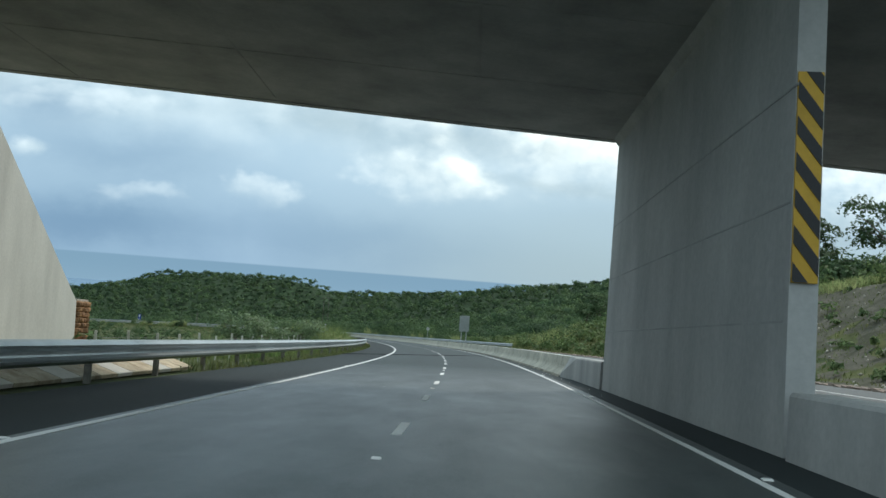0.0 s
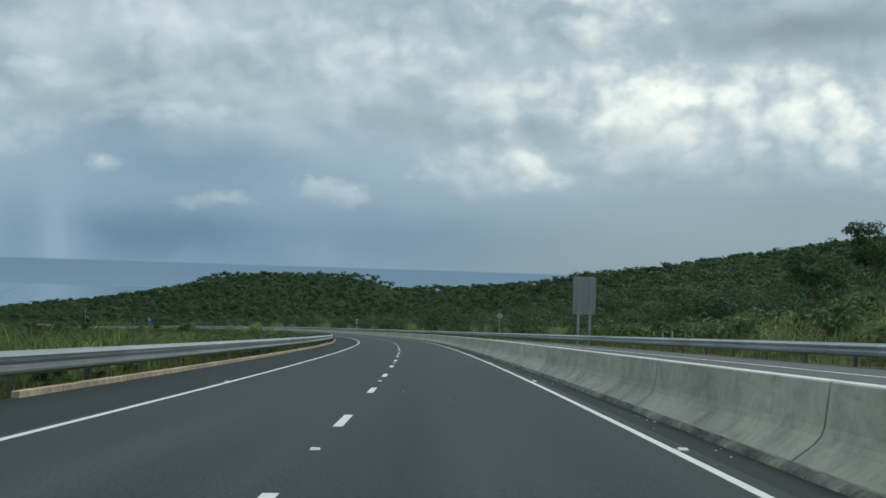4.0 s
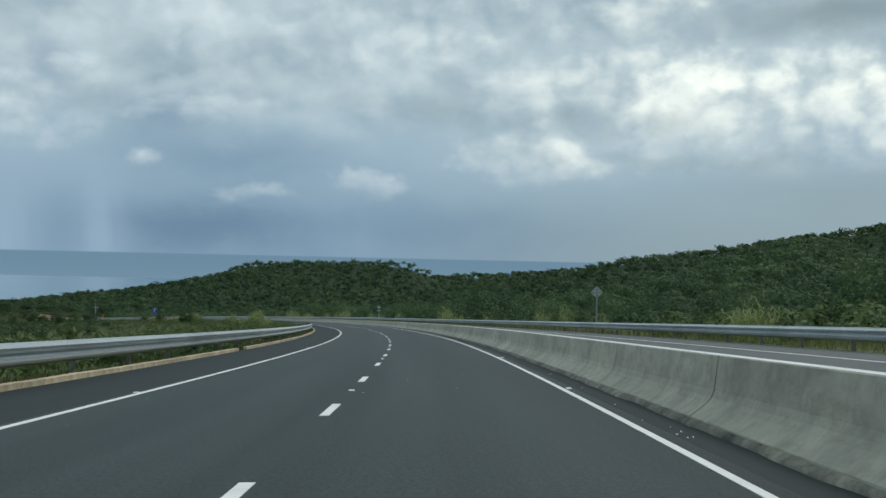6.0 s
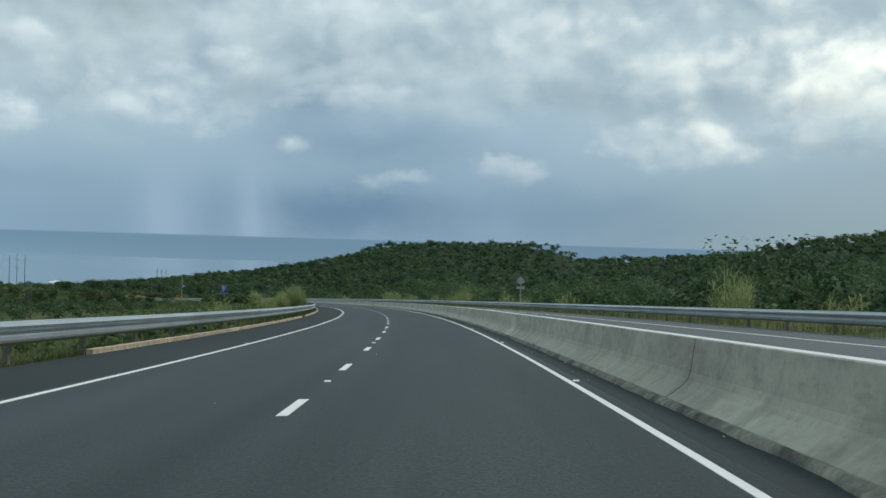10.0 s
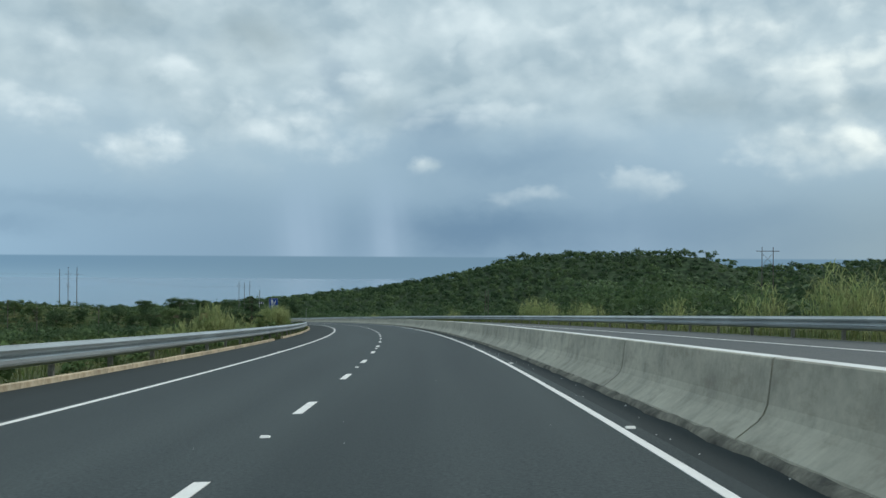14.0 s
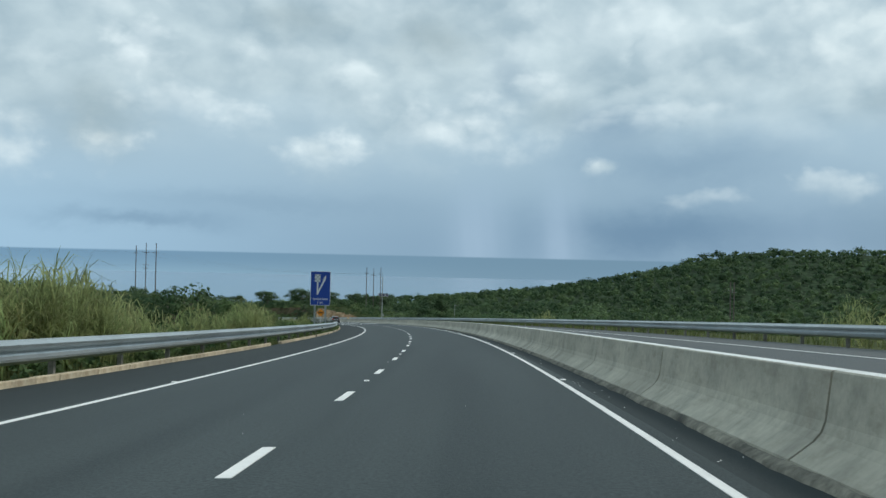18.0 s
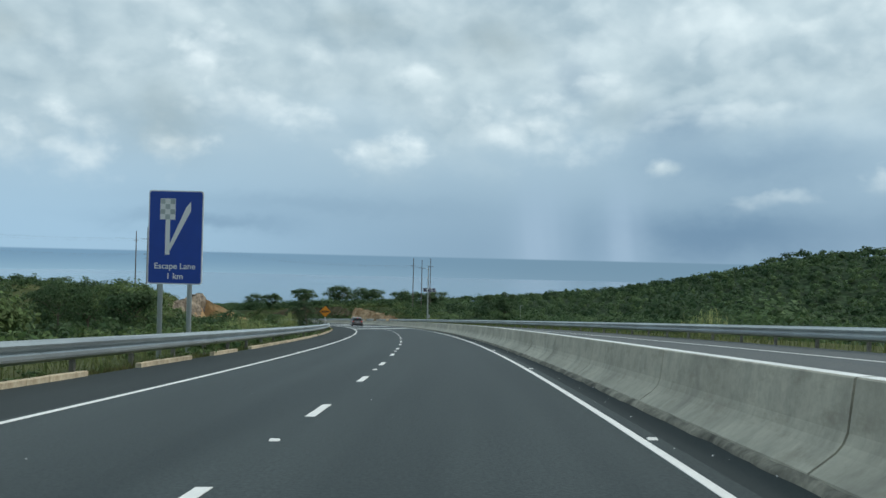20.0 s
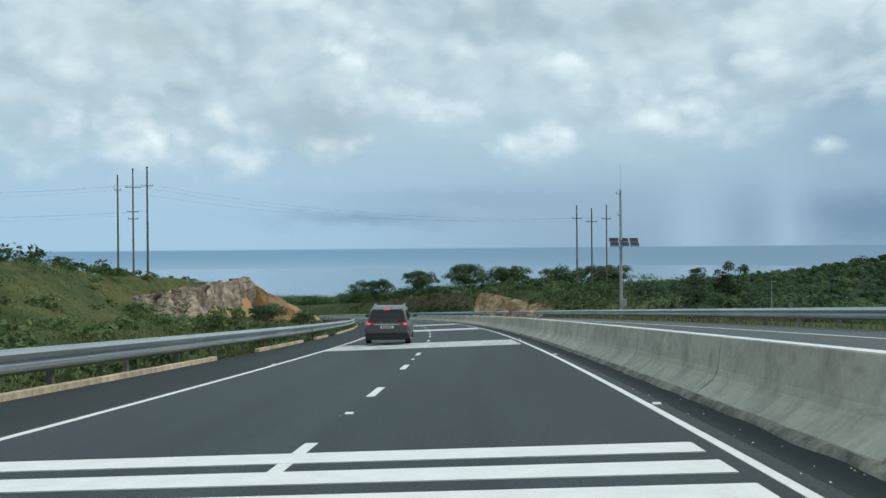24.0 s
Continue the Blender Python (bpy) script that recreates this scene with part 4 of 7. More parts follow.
for k in range(-1, 6):
    h = 2.08 + k * 0.43
    pts = clipped(clipped([(4.414, h + 0.38), (4.414, h + 0.59), (4.706, h + 0.21), (4.706, h)], 2.004, 1), 4.496, -1)
    if len(pts) > 2:
        rooted(part("black_stripe", road_prism(bmesh.new(), pts, 10.845, 10.859), BLACK), bridge)
for o in bridge.children:
    if o.name.split(".")[0] in ("pier", "hazard_board", "black_stripe"):
        for v in o.data.vertices:
            if v.co.y < 12.0:
                v.co.y += (v.co.z - float(at(10.9, 4.5)[2]) - 3.0) * 0.083
# wing wall of the far abutment, sloping down beside the road
ww = [tuple(at(s, -14.0, h)) for s, h in ((24.0, -1.5), (24.0, 8.6), (25.6, 8.6), (34.6, 1.9), (34.8, -1.5))]
plate("wing_wall", ww, -0.6, PALE_CONCRETE, bridge, "pale concrete wing wall with a sloping top")
plate("abutment", [tuple(at(s, -14.2, h)) for s, h in ((8.6, -1.5), (8.6, 8.4), (23.98, 8.4), (23.98, -1.5))], -0.8, PALE_CONCRETE, bridge)

# stone end of the wing wall: cobbles set in a frame of mortar
stone_end = group_empty("stone_buttress", tuple(at(35.5, -14.1, 0)), "brown and cream cobblestone buttress beside the wing wall", "buttress")
rooted(part("core", road_prism(bmesh.new(), [(-14.6, -1.0), (-14.5, 2.0), (-14.1, 2.0), (-14.0, -1.0)], 34.9, 36.0), MORTAR), stone_end)
rng = random.Random(3)


def pebble(r, seed):
    bm = bmesh.new()
    bmesh.ops.create_icosphere(bm, subdivisions=1, radius=r)
    g = random.Random(seed)
    for v in bm.verts:
        v.co *= g.uniform(0.8, 1.15)
    me = bpy.data.meshes.new("stone")
    bm.to_mesh(me)
    bm.free()
    me.materials.append(STONE)
    return me


STONES = [pebble(0.145, i) for i in range(4)]
for row in range(10):
    for col in range(4):
        for face in (0, 1):
            o = new("stone", rng.choice(STONES))
            rooted(o, stone_end)
            if face:
                o.matrix_basis = place(34.9, -14.55 + 0.16 * col, 0.0 + row * 0.2, rng.uniform(0, 360))
            else:
                o.matrix_basis = place(35.0 + 0.26 * col, -14.04, 0.0 + row * 0.2, rng.uniform(0, 360))

# sloping paving slabs behind the rail under the bridge
paving = group_empty("slope_paving", tuple(at(16, -7.8, 0)), "cream concrete paving slabs on the slope under the bridge", "paving", kind="structure")
for k in range(36):
    s = -8 + k * 0.95
    pts = [tuple(at(s, -7.0, 0.02)), tuple(at(s + 0.91, -7.0, 0.02)), tuple(at(s + 1.15, -8.6, 0.55)), tuple(at(s + 0.24, -8.6, 0.55))]
    plate("slab", pts, 0.08, KERB if k % 3 else PALE_CONCRETE, paving)


# ---- plants ----
RNG = np.random.default_rng(7)


def unit(n):
    v = RNG.normal(size=(n, 3))
    return v / np.linalg.norm(v, axis=1, keepdims=True)


def frames_of(n, spread_):
    """Two axes across each facing direction n, loosened by spread_."""
    f = n + np.array([0, 0, 0.45]) + unit(len(n)) * spread_
    f /= np.linalg.norm(f, axis=1, keepdims=True) + 1e-9
    a = np.cross(f, unit(len(n)))
    a /= np.linalg.norm(a, axis=1, keepdims=True) + 1e-9
    return a, np.cross(f, a)


def leaf_set(cn, size, aspect=0.55, spread_=0.75):
    """Kite-shaped leaves, two triangles each, at points with facings."""
    c, nrm = cn
    n = len(c)
    a, b = frames_of(nrm, spread_)
    l = (size * RNG.uniform(0.6, 1.4, n))[:, None]
    v = np.stack([c - a * l * 0.5, c + b * l * aspect * 0.5, c + a * l * 0.5, c - b * l * aspect * 0.5], 1).reshape(-1, 3)
    k = np.arange(n)[:, None] * 4
    return v, np.concatenate([k + [0, 2, 1], k + [0, 3, 2]])


def tri_set(cn, size):
    """Single leaf-spray triangles for plants far away."""
    c, nrm = cn
    n = len(c)
    a, b = frames_of(nrm, 0.55)
    l = (size * RNG.uniform(0.6, 1.4, n))[:, None]
    v = np.stack([c + a * l * 0.6, c - a * l * 0.3 + b * l * 0.52, c - a * l * 0.3 - b * l * 0.52], 1).reshape(-1, 3)
    return v, np.arange(n * 3).reshape(n, 3)


def soft(facing, up=0.35, loose=0.35):
    """Shading normals for leaves: the clump's own facing, a little upwards and a little at random."""
    v = facing + np.array([0, 0, up]) + unit(len(facing)) * loose
    return v / np.linalg.norm(v, axis=1, keepdims=True)


def lobes(centre, radii, n, lobe_n, lobe_r, near=0.25, far=0.85):
    """Points and facings for leaves on several rounded clumps filling an ellipsoid."""
    centre, radii = np.asarray(centre, float), np.asarray(radii, float)
    lc = centre + unit(lobe_n) * radii * RNG.uniform(near, far, (lobe_n, 1))
    lr = lobe_r * RNG.uniform(0.6, 1.3, lobe_n)
    pick = RNG.integers(0, lobe_n, n)
    d = unit(n)
    d[:, 2] = np.where(d[:, 2] < -0.35, -d[:, 2], d[:, 2])
    return lc[pick] + d * (lr[pick] * RNG.uniform(0.6, 1.05, n) ** 0.5)[:, None] * np.array([1, 1, 0.75]), d


def blades(base, height, lean, width, bend=0.5, short=False):
    """Grass blades: tapering strips that bend over, in three parts or, short, in two."""
    n = len(base)
    az = RNG.uniform(0, 2 * math.pi, n)
    d = np.stack([np.cos(az), np.sin(az), np.zeros(n)], 1)
    side = np.stack([-np.sin(az), np.cos(az), np.zeros(n)], 1)
    h = (height * RNG.uniform(0.55, 1.15, n))[:, None]
    ln = (lean * RNG.uniform(0.2, 1.3, n))[:, None]
    w = (width * RNG.uniform(0.7, 1.3, n))[:, None]
    up = np.array([0, 0, 1.0])
    p0 = base
    p1 = base + up * h * 0.45 + d * h * ln * 0.25
    p2 = base + up * h * (0.82 - 0.1 * bend) + d * h * ln * 0.65
    p3 = base + up * h * (1 - 0.35 * bend * ln) + d * h * ln * 1.15
    if short:
        pm = (p1 + p2) * 0.5
        v = np.stack([p0 - side * w * 0.5, p0 + side * w * 0.5, pm - side * w * 0.45, pm + side * w * 0.45, p3], 1).reshape(-1, 3)
        k = np.arange(n)[:, None] * 5
        return v, np.concatenate([k + t for t in ([0, 1, 3], [0, 3, 2], [2, 3, 4])])
    v = np.stack([p0 - side * w * 0.5, p0 + side * w * 0.5, p1 - side * w * 0.5, p1 + side * w * 0.5, p2 - side * w * 0.35, p2 + side * w * 0.35, p3], 1).reshape(-1, 3)
    k = np.arange(n)[:, None] * 7
    return v, np.concatenate([k + t for t in ([0, 1, 3], [0, 3, 2], [2, 3, 5], [2, 5, 4], [4, 5, 6])])


def merged(sets):
    vs, ts, o = [], [], 0
    for v, t in sets:
        vs.append(v)
        ts.append(t + o)
        o += len(v)
    return np.concatenate(vs), np.concatenate(ts)


def ground_at(s, u):
    s, u = np.asarray(s, float), np.asarray(u, float)
    p = at(s, u)
    p[..., 2] = ground_height(s, u)
    return p


def road_coords(x, y):
    """Nearest station and offset of world points (coarse)."""
    idx = np.arange(0, len(S_ARR), 5)
    best = np.full(x.shape, 1e18)
    bi = np.zeros(x.shape, int)
    for i in idx:
        d = (x - RX[i]) ** 2 + (y - RY[i]) ** 2
        m = d < best
        best[m] = d[m]
        bi[m] = i
    th = TH[bi]
    dx, dy = x - RX[bi], y - RY[bi]
    return S_ARR[bi] - np.sin(th) * dx + np.cos(th) * dy, np.cos(th) * dx + np.sin(th) * dy


# the woods that cover the hills and the valley
def woods():
    pts = []
    for x0, x1, y0, y1, step in ((-1000, 420, 60, 900, 9.0), (-1150, 650, 900, 1800, 11.5)):
        gx, gy = np.meshgrid(np.arange(x0, x1, step), np.arange(y0, y1, step))
        gx = gx + RNG.uniform(-0.45, 0.45, gx.shape) * step
        gy = gy + RNG.uniform(-0.45, 0.45, gy.shape) * step
        pts.append(np.stack([gx.ravel(), gy.ravel()], 1))
    p = np.concatenate(pts)
    s, u = road_coords(p[:, 0], p[:, 1])
    clear_r = np.where(s < 250, 50, np.where(s < 640, 44, 40)) + 10 * np.sin(s * 0.045) + 6 * np.sin(s * 0.13)
    clear_l = np.where(s < 560, 95, np.where(s < 690, 55, 230)) + 20 * np.sin(s * 0.03)
    keep = (u > clear_r) | ((u < -clear_l) & (RNG.uniform(size=len(u)) < 0.55)) | ((s > 925) & (np.abs(u) > 26))
    keep &= ~((u < 0) & (u > -400) & (s < 40))
    p, s, u = p[keep], s[keep], u[keep]
    z = ground_height(s, np.clip(u, -560, 1500))
    keep = z > SEA_Z + 1
    p, z, u, s = p[keep], z[keep], u[keep], s[keep]
    kind = RNG.uniform(size=len(p))
    r = np.where(kind < 0.15, RNG.uniform(6.0, 8.0, len(p)), np.where(kind < 0.5, RNG.uniform(3.0, 4.4, len(p)), RNG.uniform(4.2, 6.2, len(p)))) * np.where(u < 0, 0.75, 1.0)
    tall = np.where(kind < 0.15, RNG.uniform(8.0, 10.5, len(p)), np.where(kind < 0.5, RNG.uniform(3.8, 7.0, len(p)), RNG.uniform(6.0, 9.5, len(p)))) * np.where(u < 0, 0.65, 1.0)
    tall = tall * np.where(np.abs(u) < 75, 0.65, 1.0) * np.where((s > 770) & (u > 0) & (u < 140), 0.62, 1.0)
    # only those that can be seen over the ones in front, from somewhere along the road
    seen = np.zeros(len(p), bool)
    for se in range(0, 740, 60):
        e = at(se, 1.5, 1.15)
        dx, dy = p[:, 0] - e[0], p[:, 1] - e[1]
        d = np.hypot(dx, dy)
        b = np.floor(np.degrees(np.arctan2(dx, dy)) / 0.35).astype(int)
        el = (z + tall + 1.0 - e[2]) / d
        order = np.lexsort((d, b))
        bo, eo, do = b[order], el[order], d[order]
        top = np.empty(len(order))
        run, last = -9.0, None
        for i in range(len(order)):
            if bo[i] != last:
                run, last = -9.0, bo[i]
            top[i] = run
            run = max(run, eo[i] - 2.5 / do[i])
        ok = eo > top - 1.5 / do
        seen[order[ok]] = True
    p, z, r, tall = p[seen], z[seen], r[seen], tall[seen]
    drift = np.array([noise.noise(Vector((x * 0.022, y * 0.022, 1.5))) for x, y in p])
    tone = np.clip(0.46 + 0.42 * drift + RNG.normal(0, 0.24, len(p)), 0, 1)
    s = s[seen]
    s, u = s, np.abs(u[seen])
    sets, tones, shade = [], [], []
    for i in range(len(p)):
        n, size = (400, 0.42) if u[i] < 80 else (190, 0.76) if u[i] < 190 else (84, 1.4) if u[i] < 480 else (56, 1.9)
        n = int(n * (0.45 + 0.55 * (r[i] / 5.0) ** 2))
        c = lobes((p[i, 0], p[i, 1], z[i] + tall[i] * 0.5), (r[i], r[i], tall[i] * 0.46), n, 8, r[i] * 0.5, 0.2, 0.75)
        sets.append(tri_set(c, size))
        out = (c[0] - np.array([p[i, 0], p[i, 1], z[i] + tall[i] * 0.35])) / np.array([r[i], r[i], tall[i] * 0.6])
        shade.append(np.repeat(soft(out * 0.7 + c[1] * 0.75, 0.05, 0.25), 3, axis=0))
        tones.append(np.repeat(np.clip(tone[i] + RNG.normal(0, 0.12, n), 0, 1), 3).astype(np.float32))
    ob = soup("woods", *merged(sets), LEAF, normals=np.concatenate(shade))
    att_ = ob.data.attributes.new("tone", "FLOAT", "POINT")
    att_.data.foreach_set("value", np.concatenate(tones))
    tagged(ob, "dense dark green tropical woodland covering the hills", "woods", kind="stuff")
    return len(p), len(ob.data.polygons)


WOOD_COUNT = woods()


def scrub(name, s, u, r, h, leaves_n, size, mat, label, sink=0.0):
    p = ground_at(s, u)
    sets, shade = [], []
    for i in range(len(p)):
        c = lobes(p[i] + [0, 0, h[i] * 0.5 - sink], (r[i], r[i], h[i] * 0.45), int(leaves_n * 0.48), 7, r[i] * 0.46)
        c[0][:, 2] = np.maximum(c[0][:, 2], p[i, 2] + 0.03)
        sets.append(leaf_set(c, size * 1.3))
        shade.append(np.repeat(soft(c[1]), 4, axis=0))
    return tagged(soup(name, *merged(sets), mat, normals=np.concatenate(shade)), label, "shrubs", kind="stuff")


def spread(n, s0, s1, u0, u1):
    return RNG.uniform(s0, s1, n), RNG.uniform(u0, u1, n)


# shrubs and low growth on the near slopes
s, u = spread(420, 25, 640, -48, -10)
keep = ~((s > 395) & (s < 430) & (u > -14))
s, u = s[keep], u[keep]
scrub("scrub", s, u, RNG.uniform(0.6, 1.5, len(s)), RNG.uniform(0.6, 1.7, len(s)), 190, 0.26, LEAF_NEAR, "low mixed green scrub on the ground beyond the guardrail")
s, u = spread(380, 60, 760, -130, -45)
scrub("scrub", s, u, RNG.uniform(1.2, 3.4, len(s)), RNG.uniform(1.4, 4.4, len(s)), 170, 0.5, LEAF_DARK, "dark green bushes scattered over the falling ground")
s, u = spread(1000, 625, 915, -90, -11)
open_ = (s > 728) & (u > -46) & (u < -12.5)
keep = ~open_ | (RNG.uniform(size=len(s)) < 0.75)
s, u = s[keep], u[keep]
low_ = np.where((s > 728) & (u > -46), 0.45, 1.0)
keep = ~((s > 826) & (u > np.interp(s, [820, 890], [-40, -25])) & (u < -14))
s, u, low_ = s[keep], u[keep], low_[keep]
scrub("scrub", s, u, RNG.uniform(0.5, 1.7, len(s)), RNG.uniform(0.35, 1.5, len(s)) * low_, 150, 0.3, LEAF_NEAR, "green scrub over the knoll beside the road")
s, u = spread(190, 690, 900, -110, -34)
keep = (u < -42) | (s > 905)
s, u = s[keep], u[keep]
scrub("scrub", s, u, RNG.uniform(1.2, 2.6, len(s)), RNG.uniform(1.5, 3.2, len(s)), 170, 0.45, LEAF_DARK, "dark bushes along the crest of the knoll")
s, u = spread(620, 62, 235, 19, 62)
keep = ~((s < 84) & (u < 33))
s, u = s[keep], u[keep]
scrub("scrub", s, u, RNG.uniform(0.8, 2.2, len(s)), RNG.uniform(0.8, 2.6, len(s)), 230, 0.32, LEAF_NEAR, "overgrown green bank above the opposite carriageway")
s, u = spread(140, 20, 240, 40, 80)
scrub("scrub", s, u, RNG.uniform(1.8, 3.2, len(s)), RNG.uniform(2.0, 4.5, len(s)), 240, 0.42, LEAF_DARK, "dark bushes along the top of the bank")
s, u = spread(420, 235, 850, 22, 46)
scrub("scrub", s, u, RNG.uniform(1.0, 2.6, len(s)), RNG.uniform(1.0, 3.0, len(s)), 200, 0.40, LEAF_DARK, "dark green thicket below the far guardrail", 0.3)
s, u = spread(240, 845, 1000, 24, 60)
scrub("scrub", s, u, RNG.uniform(1.2, 2.6, len(s)), RNG.uniform(1.2, 3.4, len(s)), 180, 0.5, LEAF_DARK, "dark bushes above the cut on the outside of the bend")


# verge grass and tall cane grass
def grass(name, s, u, height, lean, width, mat, label, category="grass"):
    p = ground_at(s, u)
    p[:, 2] = np.where((u > -6.7) & (u < -6.0), at(s, u)[:, 2] - 0.05, p[:, 2]) - 0.03
    v, t = blades(p, height, lean, width, short=True)
    return tagged(soup(name, v, t, mat), label, category, kind="stuff")


n = 26000
s = RNG.uniform(25, 780, n)
u = -6.35 - RNG.exponential(0.9, n)
n_t = np.minimum(1.0, 0.45 + 0.55 * np.sin(s * 0.31) * np.sin(s * 0.047 + 1))
grass("grass", s, u, np.clip(0.22 + 0.16 * n_t, 0.10, 0.42), np.full(n, 1.0), np.full(n, 0.022), GRASS, "rough verge grass under and behind the guardrail")
n = 9000
s, u = RNG.uniform(28, 122, n), -5.75 - np.abs(RNG.normal(0, 0.35, n))
grass("grass", s, u, np.full(n, 0.17), np.full(n, 1.0), np.full(n, 0.02), GRASS, "low grass creeping over the edge of the asphalt")
n = 26000
s, u = RNG.uniform(25, 640, n), -8.5 - RNG.gamma(1.6, 7.0, n)
grass("grass", s, u, np.full(n, 0.75), np.full(n, 0.7), np.full(n, 0.035), GRASS, "knee-high rough grass on the ground beyond the guardrail")
n = 42000
s, u = RNG.uniform(620, 920, n), -8.5 - RNG.gamma(1.8, 13.0, n)
keep = ~((s > 800) & (u > np.interp(s, [820, 890], [-39.5, -24.5])) & (u < -12))
s, u = s[keep], u[keep]
n = len(s)
grass("grass", s, u, 0.22 + 0.3 * np.abs(np.sin(s * 0.21) * np.sin(u * 0.27)), np.full(n, 1.1), np.full(n, 0.06), GRASS, "rough grass over the knoll")
n = 16000
s, u = RNG.uniform(84, 1000, n), 16.1 + RNG.exponential(1.6, n)
grass("grass", s, u, np.full(n, 0.5), np.full(n, 0.8), np.full(n, 0.035), GRASS, "dry verge grass below the far guardrail")
n = 16000
s, u = RNG.uniform(82, 240, n), 18 + RNG.gamma(2.0, 8.0, n)
grass("grass", s, u, np.full(n, 0.9), np.full(n, 0.6), np.full(n, 0.04), GRASS, "long grass on the bank")


n = 21000
s, u = RNG.uniform(52, 168, n), -9.0 - RNG.gamma(2.0, 1.9, n)
lush = np.clip(0.62 + 0.5 * np.sin(s * 0.17 + 0.6) * np.sin(u * 0.6) + 0.35 * np.sin(s * 0.53), 0.25, 1.25)
grass("grass", s, u, lush * np.interp(s, [52, 64, 85, 100, 135, 168], [0.7, 1.0, 1.5, 2.6, 2.8, 1.0]), np.full(n, 0.85), np.full(n, 0.06), GRASS_TALL, "lush shoulder-high green grass beyond the guardrail")
n = 9000
s, u = RNG.uniform(20, 96, n), 17.2 + RNG.gamma(2.2, 5.0, n)
grass("grass", s, u, np.full(n, 0.32), np.full(n, 1.0), np.full(n, 0.05), GRASS, "patchy grass clinging to the gravel face of the bank")
n = 5000
s, u = RNG.uniform(70, 104, n), 30.5 + RNG.gamma(2.0, 1.6, n)
grass("grass", s, u, np.full(n, 0.9), np.full(n, 0.7), np.full(n, 0.05), CANE, "dry yellow grass along the top of the bank")
s, u = spread(170, 30, 96, 17.6, 33)
scrub("scrub", s, u, RNG.uniform(0.3, 1.0, len(s)), RNG.uniform(0.25, 0.8, len(s)), 150, 0.2, LEAF_NEAR, "low weeds on the gravel face of the bank")
s, u = spread(240, 846, 960, 16.9, 19.0)
scrub("scrub", s, u, RNG.uniform(0.6, 1.3, len(s)), RNG.uniform(0.8, 3.2, len(s)), 150, 0.36, LEAF_NEAR, "green scrub against the brown earth face")


s, u = spread(70, 745, 868, -19, -9.6)
scrub("scrub", s, u, RNG.uniform(0.6, 1.4, len(s)), RNG.uniform(0.5, 1.5, len(s)), 170, 0.28, LEAF_NEAR, "green bushes between the guardrail and the rock cut")
s, u = spread(170, 925, 1020, -62, -11)
scrub("scrub", s, u, RNG.uniform(1.4, 2.6, len(s)), RNG.uniform(1.6, 3.8, len(s)), 190, 0.5, LEAF_DARK, "dark bushes on the inside of the bend")
s, u = spread(260, 700, 905, -75, -40)
scrub("scrub", s, u, RNG.uniform(0.6, 1.6, len(s)), RNG.uniform(0.5, 1.5, len(s)), 150, 0.34, LEAF_DARK, "dark low bushes over the top of the knoll")


# leafy weeds crowding the back of the guardrail, in uneven drifts
s, u = spread(1500, 128, 800, -9.2, -6.95)
keep = (np.sin(s * 0.071) + np.sin(s * 0.193 + 2) + RNG.uniform(-1.2, 1.2, len(s))) > -0.5
s, u = s[keep], u[keep]
scrub("weeds", s, u, RNG.uniform(0.25, 0.65, len(s)), RNG.uniform(0.25, 0.85, len(s)), 110, 0.15, LEAF_NEAR, "leafy green weeds crowding the back of the guardrail")
n = 30000
s = RNG.uniform(126, 800, n)
u = -6.3 - RNG.exponential(0.28, n)
grass("grass", s, u, np.clip(0.17 + 0.12 * np.sin(s * 0.11) * np.sin(s * 0.37 + 1), 0.06, 0.3), np.full(n, 1.1), np.full(n, 0.026), GRASS_LOW, "low dark weeds and grass between the kerb and the guardrail")
s, u = spread(260, 560, 800, -6.75, -6.3)
keep = (np.sin(s * 0.13) + np.sin(s * 0.31 + 1)) > 0.1
s, u = s[keep], u[keep]
scrub("weeds", s, u, RNG.uniform(0.15, 0.4, len(s)), RNG.uniform(0.12, 0.4, len(s)), 90, 0.11, LEAF_NEAR, "small weeds growing out between the kerb blocks")


# rough growth over the slopes at the head of the bend
s, u = spread(420, 796, 985, 20.5, 44)
scrub("scrub", s, u, RNG.uniform(0.7, 1.8, len(s)), RNG.uniform(0.5, 1.7, len(s)), 170, 0.34, LEAF_NEAR, "olive scrub over the slope above the rock face")
n = 9000
s, u = RNG.uniform(796, 985, n), RNG.uniform(18.5, 44, n)
grass("grass", s, u, np.full(n, 0.7), np.full(n, 0.9), np.full(n, 0.07), GRASS, "rough dry grass over the slope above the rock face")
s, u = spread(260, 905, 1045, -34, -8.2)
scrub("scrub", s, u, RNG.uniform(0.8, 1.8, len(s)), RNG.uniform(0.6, 1.9, len(s)), 150, 0.36, LEAF_NEAR, "green bushes along the inside of the bend")
# the dense mass of leaves under the tall trees by the bridge
s, u = spread(26, 97, 112, 31.5, 38)
scrub("thicket", s, u, RNG.uniform(1.6, 2.6, len(s)), RNG.uniform(4.0, 7.5, len(s)), 900, 0.3, LEAF_DARK, "dense dark thicket hung with creepers on top of the bank")


